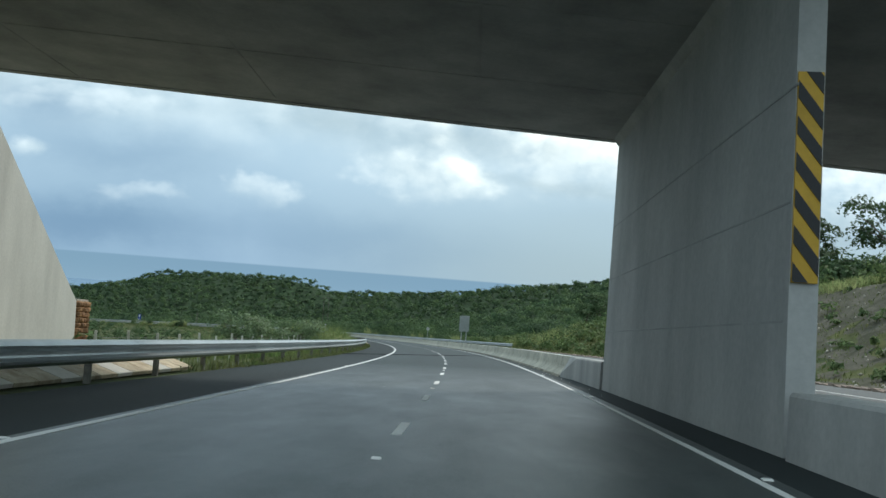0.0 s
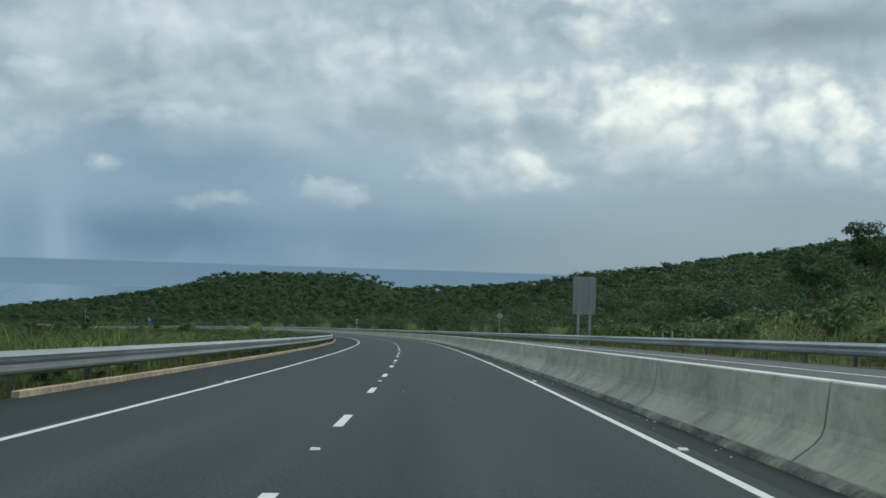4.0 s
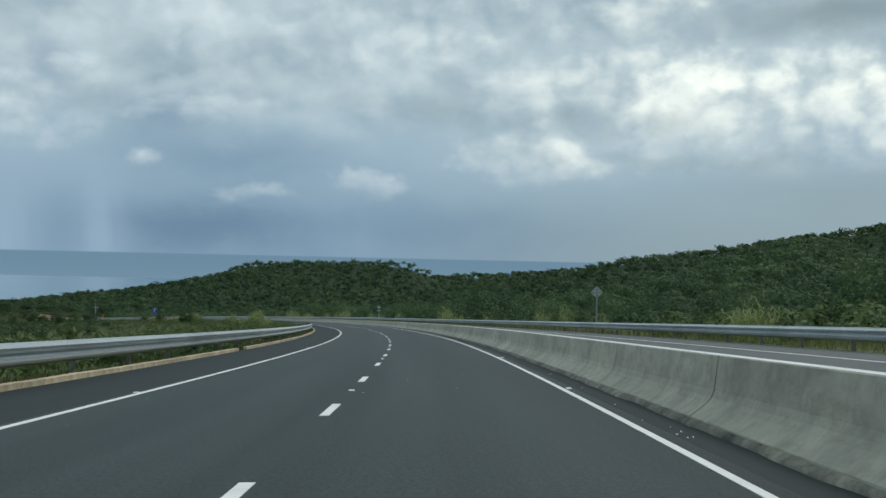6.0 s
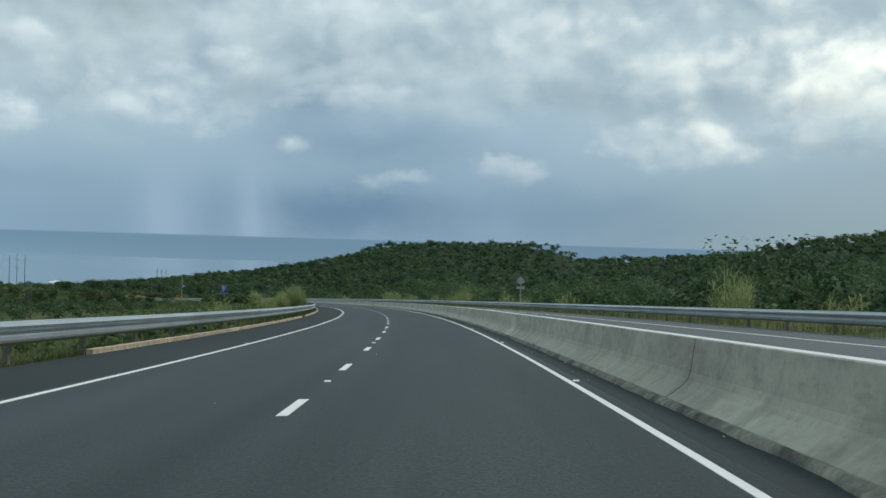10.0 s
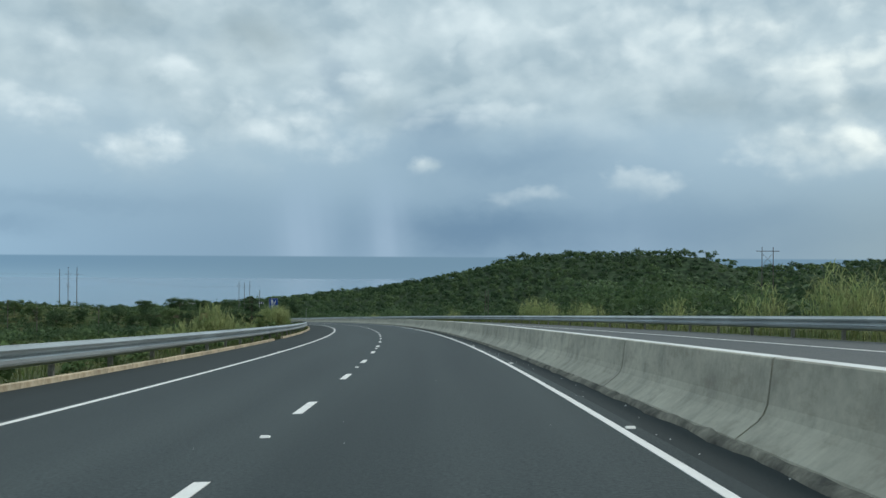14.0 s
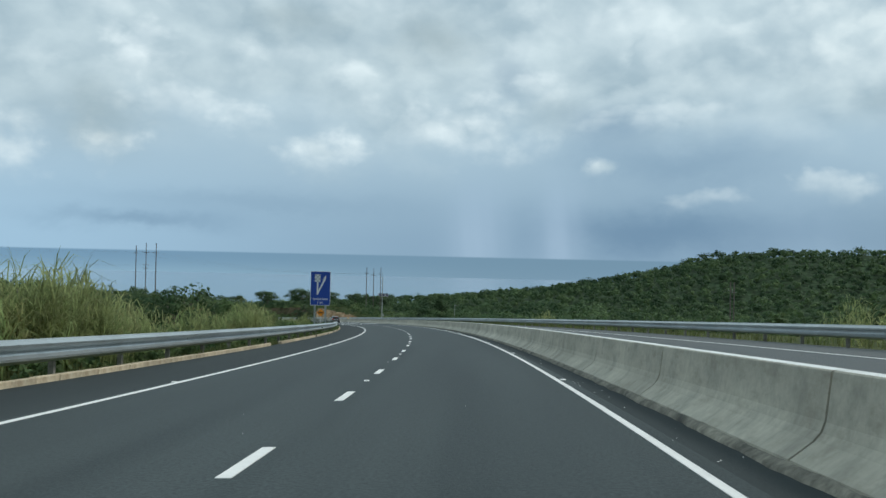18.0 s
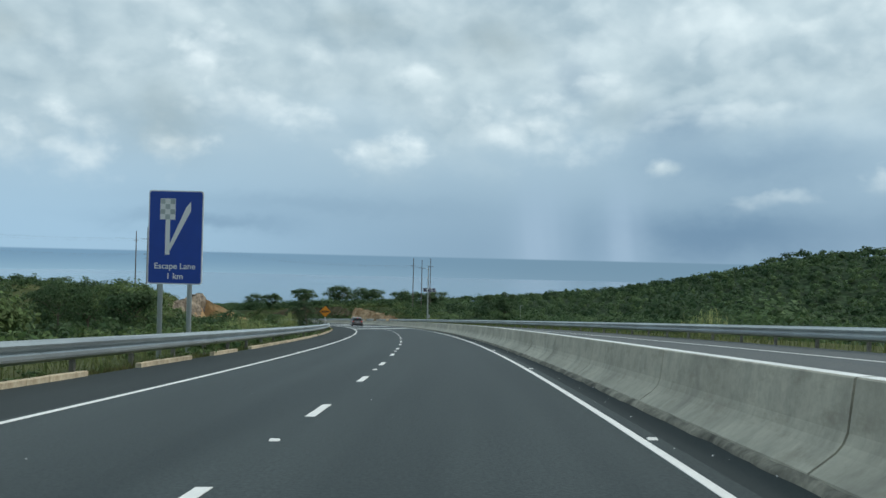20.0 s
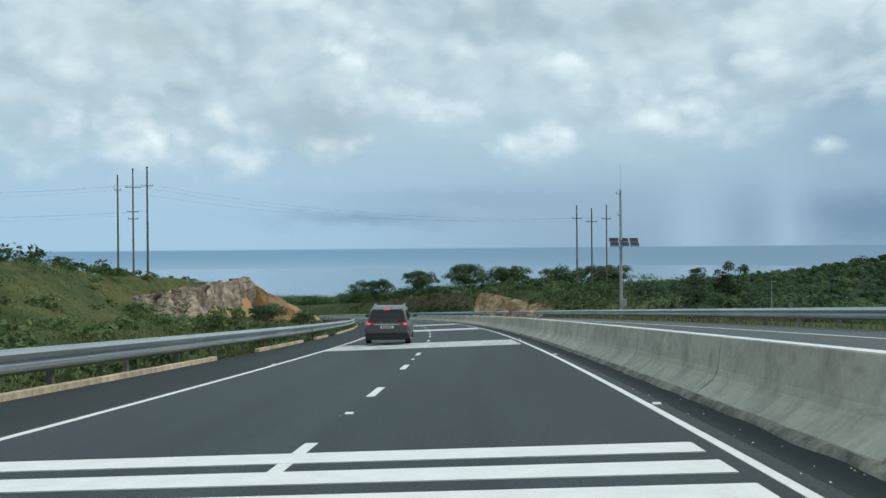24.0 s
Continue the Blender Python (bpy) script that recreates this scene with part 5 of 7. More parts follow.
def cane(s, u, r, height, n, label="clump of tall arching cane grass beside the road"):
    a, d = RNG.uniform(0, 2 * math.pi, n), r * np.sqrt(RNG.uniform(0, 1, n))
    ss, uu = s + d * np.cos(a), u + d * np.sin(a) * 0.8
    p = ground_at(ss, uu)
    hh = height * (1 - 0.35 * (d / r) ** 2) * RNG.uniform(0.6, 1.05, n)
    k = n // 3
    stem = blades(p[:k], hh[:k], np.full(k, 0.34), np.full(k, 0.032), 1.2)
    pick = RNG.integers(0, k, n * 3)
    lp = p[pick] + np.array([0, 0, 1.0]) * (hh[pick] * RNG.uniform(0.05, 0.85, n * 3))[:, None]
    leaf = blades(lp, hh[pick] * 0.30, np.full(n * 3, 1.3), np.full(n * 3, 0.036), 1.5, True)
    v, t = merged([stem, leaf])
    o = at(s, u)
    o[2] = ground_height(np.array(s), np.array(u))
    ob = soup("cane_clump", v - o, t, CANE)
    ob.location = o
    return tagged(ob, label, "cane grass", "cane clumps", "stuff")


# seaward clumps near the bridge, seaward clumps further down, and those beyond the far guardrail: station, offset, radius, height, stems
CANE_NEAR_BRIDGE = [
    (95, -10, 2.6, 1.7, 220), (100, -12, 3.0, 1.9, 260), (108, -13, 3.5, 2.1, 300), (112, -10, 3.0, 1.7, 260), (118, -12, 3.5, 2.0, 300),
    (125, -11, 3.0, 1.7, 240), (134, -12, 3.0, 1.6, 200), (142, -10.5, 2.6, 1.4, 160), (150, -12, 2.6, 1.3, 140)]
CANE_SEAWARD = [
    (352, -12, 1.6, 2.0, 120), (372, -11, 1.8, 2.4, 160), (404, -11, 1.8, 3.0, 200), (413, -9.6, 2.6, 4.0, 420), (424, -12, 1.6, 2.2, 120),
    (528, -11, 2.8, 4.1, 420), (534, -10.5, 2.4, 3.9, 380), (541, -11, 2.6, 3.6, 380), (548, -10.5, 2.6, 3.2, 300), (556, -11.5, 2.4, 2.8, 240),
    (566, -11, 2.2, 2.6, 200), (584, -11.5, 2.6, 3.1, 320), (591, -12.5, 2.6, 3.0, 300), (655, -13, 1.6, 2.4, 140), (662, -12, 1.2, 2.0, 90),
    (458.5, -10.2, 1.6, 3.0, 200), (463, -10.8, 1.5, 2.5, 150), (453.5, -11.0, 1.6, 2.0, 110), (466, -9.5, 1.4, 2.0, 90), (676, -10.5, 1.0, 2.9, 70),
    (679, -11, 1.0, 2.7, 60)]
CANE_FAR_UPPER = [
    (132, 23, 2.6, 2.6, 260), (142, 22, 2.4, 2.8, 240), (150, 21, 2.4, 2.6, 240), (160, 20, 2.2, 2.2, 200), (216, 19, 1.5, 2.4, 140),
    (221, 20, 1.5, 2.2, 120), (252, 20, 1.2, 2.0, 80), (262, 19.5, 1.0, 2.6, 60), (270, 19, 1.3, 2.6, 80), (300, 19, 1.2, 1.8, 70),
    (322, 19, 1.3, 2.0, 90), (336, 19.5, 1.5, 3.4, 140), (339, 21, 1.4, 3.0, 110)]
CANE_FAR_LOWER = [
    (378, 19.5, 1.4, 2.2, 90), (400, 19.5, 1.5, 2.2, 100), (410, 20, 1.5, 2.4, 110), (438, 19.5, 1.8, 3.0, 200), (443, 21, 1.8, 3.4, 200),
    (449, 20, 1.8, 2.6, 160), (462, 20, 1.6, 2.2, 120), (484, 20, 2.0, 2.2, 160), (492, 21, 2.0, 2.4, 160), (499, 20, 1.4, 2.2, 110),
    (505, 20.5, 1.8, 3.1, 220), (509.5, 20, 1.7, 3.2, 220), (514.5, 20.5, 1.3, 2.4, 120), (560, 20, 2.0, 2.2, 150), (640, 21, 2.4, 2.0, 150),
    (780, 24, 2.6, 2.0, 160), (795, 25, 2.6, 2.0, 160)]
for s, u, r, h, n in CANE_NEAR_BRIDGE + CANE_SEAWARD:
    cane(s, u, r, h, int(n * 2.6))
for s, u, r, h, n in ((543.8, -9.7, 1.5, 3.6, 240), (546.5, -9.9, 1.6, 3.6, 240)):
    cane(s, u, r, h, int(n * 2.6))
for s, u, r, h, n in CANE_FAR_UPPER + CANE_FAR_LOWER:
    cane(s, u, r, h * 1.12, int(n * 1.1), "wispy clump of tall cane grass beyond the far guardrail")


def tree(name, s, u, height, crown_r, crown_h, mat, leaves_n, leaf, label, lean=(0, 0), lobes_n=9, limbs=6, trunk_r=0.16, seed=1):
    """A tapered, bending trunk with limbs and an open crown of small leaves."""
    g = random.Random(seed)
    o = at(s, u)
    o[2] = ground_height(np.array(float(s)), np.array(float(u))) - 0.1
    e = new(name)
    e.location = o
    tagged(e, label, "tree")
    bm = bmesh.new()
    top = Vector((lean[0], lean[1], height - crown_h * 0.55))
    mid = top * 0.5 + Vector((g.uniform(-0.2, 0.2), g.uniform(-0.2, 0.2), 0)) * height * 0.06
    tube(bm, (0, 0, 0), mid, trunk_r, trunk_r * 0.75, 9)
    tube(bm, mid, top, trunk_r * 0.75, trunk_r * 0.5, 9)
    part("trunk", bm, BARK, e)
    tips = []
    for i in range(limbs):
        a = 2 * math.pi * i / limbs + g.uniform(-0.4, 0.4)
        st = mid.lerp(top, g.uniform(0.2, 1.0))
        end = top + Vector((math.cos(a) * crown_r * g.uniform(0.5, 0.85), math.sin(a) * crown_r * g.uniform(0.5, 0.85), crown_h * g.uniform(-0.15, 0.42)))
        bm = bmesh.new()
        k = st.lerp(end, 0.5) + Vector((0, 0, crown_h * 0.06))
        tube(bm, st, k, trunk_r * 0.4, trunk_r * 0.25, 6)
        tube(bm, k, end, trunk_r * 0.25, trunk_r * 0.08, 6)
        part("limb", bm, BARK, e)
        tips.append(end)
    tips.append(top + Vector((0, 0, crown_h * 0.4)))
    cs = []
    per = leaves_n // (len(tips) + lobes_n)
    for t in tips:
        cs.append(lobes(t, (crown_r * 0.3, crown_r * 0.3, crown_h * 0.16), per, 3, crown_r * 0.30))
    for i in range(lobes_n):
        c = top + Vector((g.uniform(-0.7, 0.7) * crown_r, g.uniform(-0.7, 0.7) * crown_r, g.uniform(-0.3, 0.45) * crown_h))
        cs.append(lobes(c, (crown_r * 0.28, crown_r * 0.28, crown_h * 0.14), per, 3, crown_r * 0.29))
    pts, face = np.concatenate([q[0] for q in cs]), np.concatenate([q[1] for q in cs])
    v, t = leaf_set((pts, face), leaf * 0.92)
    out = (pts - np.array(top)) / np.array([crown_r, crown_r, crown_h * 0.6])
    soup("crown", v, t, mat, e, np.repeat(soft(out * 0.8 + face * 0.6, 0.2, 0.35), 4, axis=0))
    return e


def up_to(s, u, top):
    """The height of a plant that stands at s, u and reaches top above the road's plane."""
    return float(at(s, u)[2] + top - ground_height(np.array(float(s)), np.array(float(u)))) + 0.1


# the tall trees on top of the bank by the bridge
BANK_TREES = ((104, 36.5, 21.3, 3.5, 7.0, LEAF_DARK, 7000, 0.36, "tall dark broadleaf tree on top of the bank", 16), (101.5, 34.5, 17.2, 3.6, 8.0, LEAF_NEAR, 6500, 0.32, "leafy green tree hung with creepers on the bank", 22),
              (107, 34, 18.2, 3.6, 9.0, LEAF_DARK, 6500, 0.34, "dense dark tree on the bank", 22), (100, 32.5, 13.6, 2.8, 6.0, LEAF_NEAR, 4500, 0.3, "bushy green tree at the edge of the bank", 16),
              (109, 32.0, 12.6, 2.9, 6.0, LEAF_DARK, 4500, 0.32, "bushy dark tree at the edge of the bank", 16), (114, 32.5, 15.5, 2.4, 5.0, LEAF_PALE, 1000, 0.26, "thin pale open-crowned tree leaning over the bank", 5),
              (92, 37.5, 15.2, 2.6, 5.0, LEAF_DARK, 3000, 0.36, "dark spreading tree behind the bank", 10), (96, 40, 12.5, 3.2, 5.0, LEAF_DARK, 3000, 0.4, "dark spreading tree behind the bank", 14))
for i, (s, u, top, r, ch, mat, nl, leaf, label, lob) in enumerate(BANK_TREES):
    tree("bank_tree", s, u, up_to(s, u, top), r, ch, mat, nl, leaf, label, (0.3, 0.2), lob, 7, 0.2, 4 + i)
s, u = np.concatenate([RNG.uniform(66, 96, 70), RNG.uniform(96, 118, 40)]), np.concatenate([RNG.uniform(36, 46, 70), RNG.uniform(29, 38, 40)])
scrub("scrub", s, u, RNG.uniform(1.4, 2.6, len(s)), RNG.uniform(2.2, 4.2, len(s)), 330, 0.36, LEAF_DARK, "dark hedge of shrubs under the trees on the bank")
for i, (s, u, top) in enumerate(((122, 42, 14), (134, 47, 15), (146, 44, 13), (158, 50, 15), (172, 47, 13), (186, 52, 13), (205, 50, 12), (224, 54, 11))):
    tree("bank_tree", s, u, up_to(s, u, top), 3.6, 5.0, LEAF_DARK, 3000, 0.36, "dark spreading tree along the top of the bank", (0, 0), 10, 6, 0.2, 90 + i)
tree("bank_tree", 88, 44, 10.0, 4.4, 5.0, LEAF_DARK, 3000, 0.4, "dark spreading tree on the bank", (0, 0), 9, 6, 0.24, 9)
tree("bank_tree", 74, 48, 10.0, 4.4, 5.0, LEAF_DARK, 3000, 0.4, "dark spreading tree on the bank", (0, 0), 9, 6, 0.24, 10)
tree("bank_tree", 60, 46, 11.0, 3.2, 5.0, LEAF_DARK, 2600, 0.4, "dark open tree on the bank above the bridge", (0, 0), 8, 6, 0.24, 12)
# flowering shrubs and small trees on the seaward side
tree("flowering_shrub", 58, -13, 2.7, 2.2, 2.0, LEAF_PALE, 2200, 0.2, "bushy shrub with pale leaves and white bloom", (0, 0), 10, 7, 0.06, 21)
tree("flowering_shrub", 66, -12.5, 2.3, 2.0, 1.8, LEAF_PALE, 1900, 0.2, "bushy shrub with pale leaves and white bloom", (0, 0), 9, 7, 0.06, 22)
tree("flowering_shrub", 83, -12.0, 3.0, 2.4, 2.4, LEAF_PALE, 2400, 0.2, "bushy shrub with pale leaves and white bloom", (0, 0), 10, 7, 0.06, 23)
tree("flowering_shrub", 90, -13.0, 2.6, 2.0, 2.0, LEAF_NEAR, 2000, 0.2, "leafy green shrub beyond the guardrail", (0, 0), 9, 7, 0.06, 24)


def tiered_tree(name, s, u, height, spread_r, mat, label, leaf, tiers, sprays, droop, lean, seed):
    """A slender tree whose branches reach out level and end in flat sprays of leaves."""
    g = random.Random(seed)
    o = at(s, u)
    o[2] = ground_height(np.array(float(s)), np.array(float(u))) - 0.1
    e = new(name)
    e.location = o
    tagged(e, label, "tree")
    top = Vector((lean[0], lean[1], height))
    bm = bmesh.new()
    knee = top * 0.5 + Vector((0.12, -0.08, 0))
    tube(bm, (0, 0, 0), knee, 0.11, 0.08, 9)
    tube(bm, knee, top, 0.08, 0.03, 9)
    part("trunk", bm, BARK, e)
    pts, face = [], []
    for i in range(tiers):
        k = 0.30 + 0.70 * (i + 0.5) / tiers
        root = (knee * (k / 0.5) if k < 0.5 else knee.lerp(top, (k - 0.5) / 0.5))
        reach = spread_r * (1.05 - 0.55 * abs(k - 0.55) / 0.45) * g.uniform(0.75, 1.2)
        a = i * 2.4 + g.uniform(-0.5, 0.5)
        way = Vector((math.cos(a), math.sin(a), 0))
        tip = root + way * reach + Vector((0, 0, reach * (0.35 - droop)))
        bend = root.lerp(tip, 0.55) + Vector((0, 0, reach * 0.18))
        bm = bmesh.new()
        tube(bm, root, bend, 0.032, 0.022, 6)
        tube(bm, bend, tip, 0.022, 0.008, 6)
        part("limb", bm, BARK, e)
        for q in range(sprays):
            f = 0.35 + 0.65 * (q + 0.5) / sprays
            c = root.lerp(bend, f / 0.55) if f < 0.55 else bend.lerp(tip, (f - 0.55) / 0.45)
            n = 34
            ang, rad = RNG.uniform(0, 2 * math.pi, n), 0.5 * np.sqrt(RNG.uniform(0.02, 1, n)) * spread_r * 0.42
            p = np.stack([c.x + rad * np.cos(ang), c.y + rad * np.sin(ang), c.z + RNG.normal(0, 0.05, n) - droop * rad * 0.8 + 0.06], 1)
            pts.append(p)
            face.append(np.stack([0.5 * np.cos(ang), 0.5 * np.sin(ang), np.full(n, 0.9)], 1))
    pts, face = np.concatenate(pts), np.concatenate(face)
    v, t = leaf_set((pts, face), leaf, 0.5, 0.5)
    soup("crown", v, t, mat, e, np.repeat(soft(face, 0.2, 0.4), 4, axis=0))
    return e


tiered_tree("umbrella_tree", 523, -13.6, up_to(523, -13.6, 4.0), 1.9, LEAF_DARK, "slender tree with large dark leaves in tiers", 0.34, 15, 4, 0.25, (0.2, 0.1), 31)
tree("umbrella_tree", 517, -16, up_to(517, -16, 2.3), 2.2, 2.6, LEAF_DARK, 3200, 0.3, "dark leafy tree beyond the guardrail", (0, 0), 9, 7, 0.1, 32)
tree("roadside_tree", 574, -14, 3.6, 2.4, 2.4, LEAF_DARK, 1900, 0.28, "rounded dark green tree beside the road sign", (0, 0), 9, 6, 0.1, 33)
tree("roadside_tree", 600, -15, 3.4, 2.2, 2.4, LEAF_NEAR, 1800, 0.26, "rounded green tree beside the road sign", (0, 0), 9, 6, 0.1, 34)
tree("roadside_tree", 607, -13, 2.6, 1.6, 1.9, LEAF_NEAR, 1300, 0.24, "small green tree behind the sign posts", (0, 0), 8, 6, 0.08, 35)
tiered_tree("feathery_tree", 700.5, -9.2, 4.3, 2.3, LEAF_DARK, "feathery dark tree with long drooping sprays behind the warning sign", 0.17, 20, 7, 0.55, (-0.5, -0.5), 41)
tiered_tree("feathery_tree", 702.5, -10.0, 3.4, 2.0, LEAF_DARK, "feathery dark tree with long drooping sprays behind the warning sign", 0.17, 16, 7, 0.55, (-0.9, -0.3), 42)
for i, (s, u) in enumerate(((752, -14), (770, -13.5), (790, -16), (800, -12.5), (826, -13))):
    tree("roadside_bush", s, u, 2.4 + 0.3 * (i % 3), 1.7, 1.8, LEAF_DARK if i % 2 else LEAF_NEAR, 1300, 0.24, "rounded dark bush beside the road below the knoll", (0, 0), 8, 6, 0.06, 50 + i)
for i, (s, u, h) in enumerate(((700, -36, 4.6), (722, -44, 5.2), (735, -50, 5.0), (690, -30, 4.4))):
    tree("broadleaf_tree", s, u, h, 2.6, h * 0.75, LEAF_NEAR if i % 2 else LEAF_DARK, 2200, 0.32, "leafy rounded tree on the near side of the knoll", (0, 0), 14, 6, 0.12, 150 + i)
# the wooded near side of the knoll
s, u = spread(420, 640, 800, -62, -13)
keep = RNG.uniform(size=len(s)) < np.interp(s, [640, 715, 745, 800], [1.0, 0.8, 0.12, 0.04])
s, u = s[keep], u[keep]
scrub("scrub", s, u, RNG.uniform(0.8, 2.0, len(s)), RNG.uniform(0.9, 2.3, len(s)), 260, 0.28, LEAF_NEAR, "thick mixed green bushes on the side of the knoll")
s, u = spread(110, 640, 735, -66, -20)
scrub("scrub", s, u, RNG.uniform(1.4, 2.6, len(s)), RNG.uniform(1.6, 3.4, len(s)), 330, 0.34, LEAF_DARK, "dark rounded bushes on the side of the knoll")
for i, (s, u, h, r) in enumerate(((676, -27, 6.6, 3.4), (684, -33, 7.4, 3.8), (694, -29, 6.0, 3.2), (702, -41, 7.6, 4.0), (715, -36, 5.6, 3.0), (728, -58, 6.4, 3.6), (745, -64, 6.0, 3.4), (664, -24, 5.4, 2.8), (760, -70, 5.2, 3.0))):
    tree("broadleaf_tree", s, u, h, r, h * 0.8, LEAF_DARK if i % 2 else LEAF_NEAR, 4200, 0.3, "leafy spreading tree on the near side of the knoll", (0, 0), 18, 7, 0.14, 250 + i)
# two dark upright trees and the group at the head of the bend
tree("upright_tree", 866, 67.6, up_to(866, 67.6, 7.5), 2.8, 10.0, LEAF_DARK, 6000, 0.42, "dark upright cypress-like tree", (0, 0), 26, 8, 0.2, 61)
tree("upright_tree", 855, 68.5, up_to(855, 68.5, 8.2), 3.0, 12.0, LEAF_DARK, 6000, 0.42, "dark upright cypress-like tree", (0, 0), 24, 8, 0.2, 62)
for i, (s, u, h, r) in enumerate(((845, 39, 6.5, 3.6), (900, 40, 8, 4.5), (915, 34, 9, 5), (930, 38, 10, 5.5), (945, 30, 9, 5), (960, 36, 9.5, 5), (975, 28, 8, 4.5), (938, 52, 10, 6), (905, 55, 8, 5), (885, 46, 7, 4.5), (870, 50, 6.5, 4.2),
                                  (955, -24, 7, 4.5), (970, -22, 7.5, 4.5), (985, -28, 8, 5), (1000, 30, 8, 5))):
    tree("broadleaf_tree", s, u, h * 0.85, r, h * 0.6, LEAF_DARK, 3000, 0.5, "dark broadleaf tree at the head of the bend", (0, 0), 10, 6, 0.2, 70 + i)

# ---- rock cuts, soil and gravel ----
def crag(name, s0, s1, u0, u1, h0, h1, mat, label, rough=0.7, n=46, m=14, seed=3.0, lean=1.5, end=None, back=0.0):
    """A broken rock face between two stations, standing from h0 to h1 above the road's plane."""
    verts, faces = [], []
    for i in range(n):
        for j in range(m):
            k, q = i / (n - 1), j / (m - 1)
            s, u = s0 + (s1 - s0) * k, u0 + (u1 - u0) * k
            edge = min(1.0, 5 * min(k, 1 - k)) if end is None else 1.0
            high = h1 if end is None else h1 + (end - h1) * k
            p = Vector(at(s, u, h0 + (high - h0) * q * (0.45 + 0.55 * edge) + 0.5 * noise.noise(Vector((s * 0.3, seed, 0)))))
            w = noise.multi_fractal(Vector((s * 0.35, seed, q * (h1 - h0) * 0.28)), 0.8, 2.2, 5)
            side = -1 if u0 < 0 else 1
            off = at(s + back * q, u + side * (lean * q - rough * w))
            verts.append((off[0], off[1], p.z))
    for i in range(n - 1):
        for j in range(m - 1):
            a = i * m + j
            faces.append((a, a + m, a + m + 1, a + 1) if u0 < 0 else (a, a + 1, a + m + 1, a + m))
    ob = mesh_object(name, verts, faces, mat)
    return tagged(ob, label, "rock", kind="structure")


crag("rock_face", 826, 889, -38.4, -23.2, 2.0, 5.4, ROCK, "broken pale and dark limestone face of the road cut", 1.9, 110, 22, 3.0, 1.2, 10.5)
crag("soil_slope", 836, 886, -34.2, -20.4, 1.0, 3.4, SOIL, "orange soil spilled below the rock face", 0.6, 60, 12, 9.0, 3.0, 6.6)
crag("soil_slope", 885, 867, -22.8, -8.6, -0.5, 9.6, SOIL, "orange soil slope at the nose of the knoll", 0.5, 60, 16, 5.0, 1.0, 0.3, 7.0)
crag("rock_face", 797, 849, 17.6, 18.2, -0.3, 0.9, ROCK_TAN, "low broken tan rock face on the outside of the bend", 1.9, 130, 22, 13.0, 1.6, 4.0)
crag("soil_slope", 849, 960, 18.2, 19.5, -0.3, 4.6, SOIL_DARK, "brown earth face on the outside of the bend", 0.9, 80, 12, 23.0)

# loose gravel face of the bank by the bridge, with stones
rows_s, rows_u = np.linspace(18, 92, 60), np.linspace(17.2, 33, 26)
gss, guu = np.meshgrid(rows_s, rows_u, indexing="ij")
gpp = ground_at(gss, guu)
for i in range(60):
    for j in range(26):
        gpp[i, j, 2] += 0.07 + 0.22 * noise.fractal(Vector((gss[i, j] * 0.7, guu[i, j] * 0.7, 2.0)), 0.9, 2.1, 4) * min(1, j / 3) - (0.25 if i in (0, 59) or j == 25 else 0)
ii = np.arange(60 * 26).reshape(60, 26)
gq = np.concatenate([np.stack([ii[:-1, :-1], ii[1:, :-1], ii[1:, 1:]], -1).reshape(-1, 3), np.stack([ii[:-1, :-1], ii[1:, 1:], ii[:-1, 1:]], -1).reshape(-1, 3)])
gravel = soup("gravel_bank", gpp.reshape(-1, 3), gq[:, ::-1], GRAVEL)
tagged(gravel, "bare grey gravel and earth face of the bank", "bank", kind="structure")
rng = random.Random(9)
n = 260
ss, uu = RNG.uniform(20, 92, n), RNG.uniform(17.3, 32, n)
pp = ground_at(ss, uu)
sets = []
PEB = np.array([(1, 0, 0), (-1, 0, 0), (0, 1, 0), (0, -1, 0), (0, 0, 1), (0, 0, -1)], float)
PEB_T = np.array([(0, 2, 4), (2, 1, 4), (1, 3, 4), (3, 0, 4), (2, 0, 5), (1, 2, 5), (3, 1, 5), (0, 3, 5)])
for i in range(n):
    sets.append((PEB * RNG.uniform(0.05, 0.16, (6, 1)) + pp[i] + [0, 0, 0.1], PEB_T))
tagged(soup("loose_stones", *merged(sets), MORTAR), "loose pale stones scattered over the bank", "stones", kind="stuff")
# brick edging at the foot of the bank
edging = group_empty("brick_edging", tuple(at(110, 15.9)), "reddish brick edging along the foot of the bank", "edging", kind="structure")
bm = bmesh.new()
box(bm, -0.20, 0.20, -0.29, 0.29, -0.15, 0.06)
me = bpy.data.meshes.new("brick")
bm.to_mesh(me)
bm.free()
me.materials.append(BRICK)
for k in range(170):
    o = new("brick", me)
    rooted(o, edging)
    o.matrix_basis = place(30 + k * 0.63, 15.95 + rng.uniform(-0.05, 0.05), rng.uniform(-0.02, 0.05), rng.uniform(-4, 4)) @ pose(0, 0, 0, rng.uniform(-3, 3), rng.uniform(-8, 8), 0)

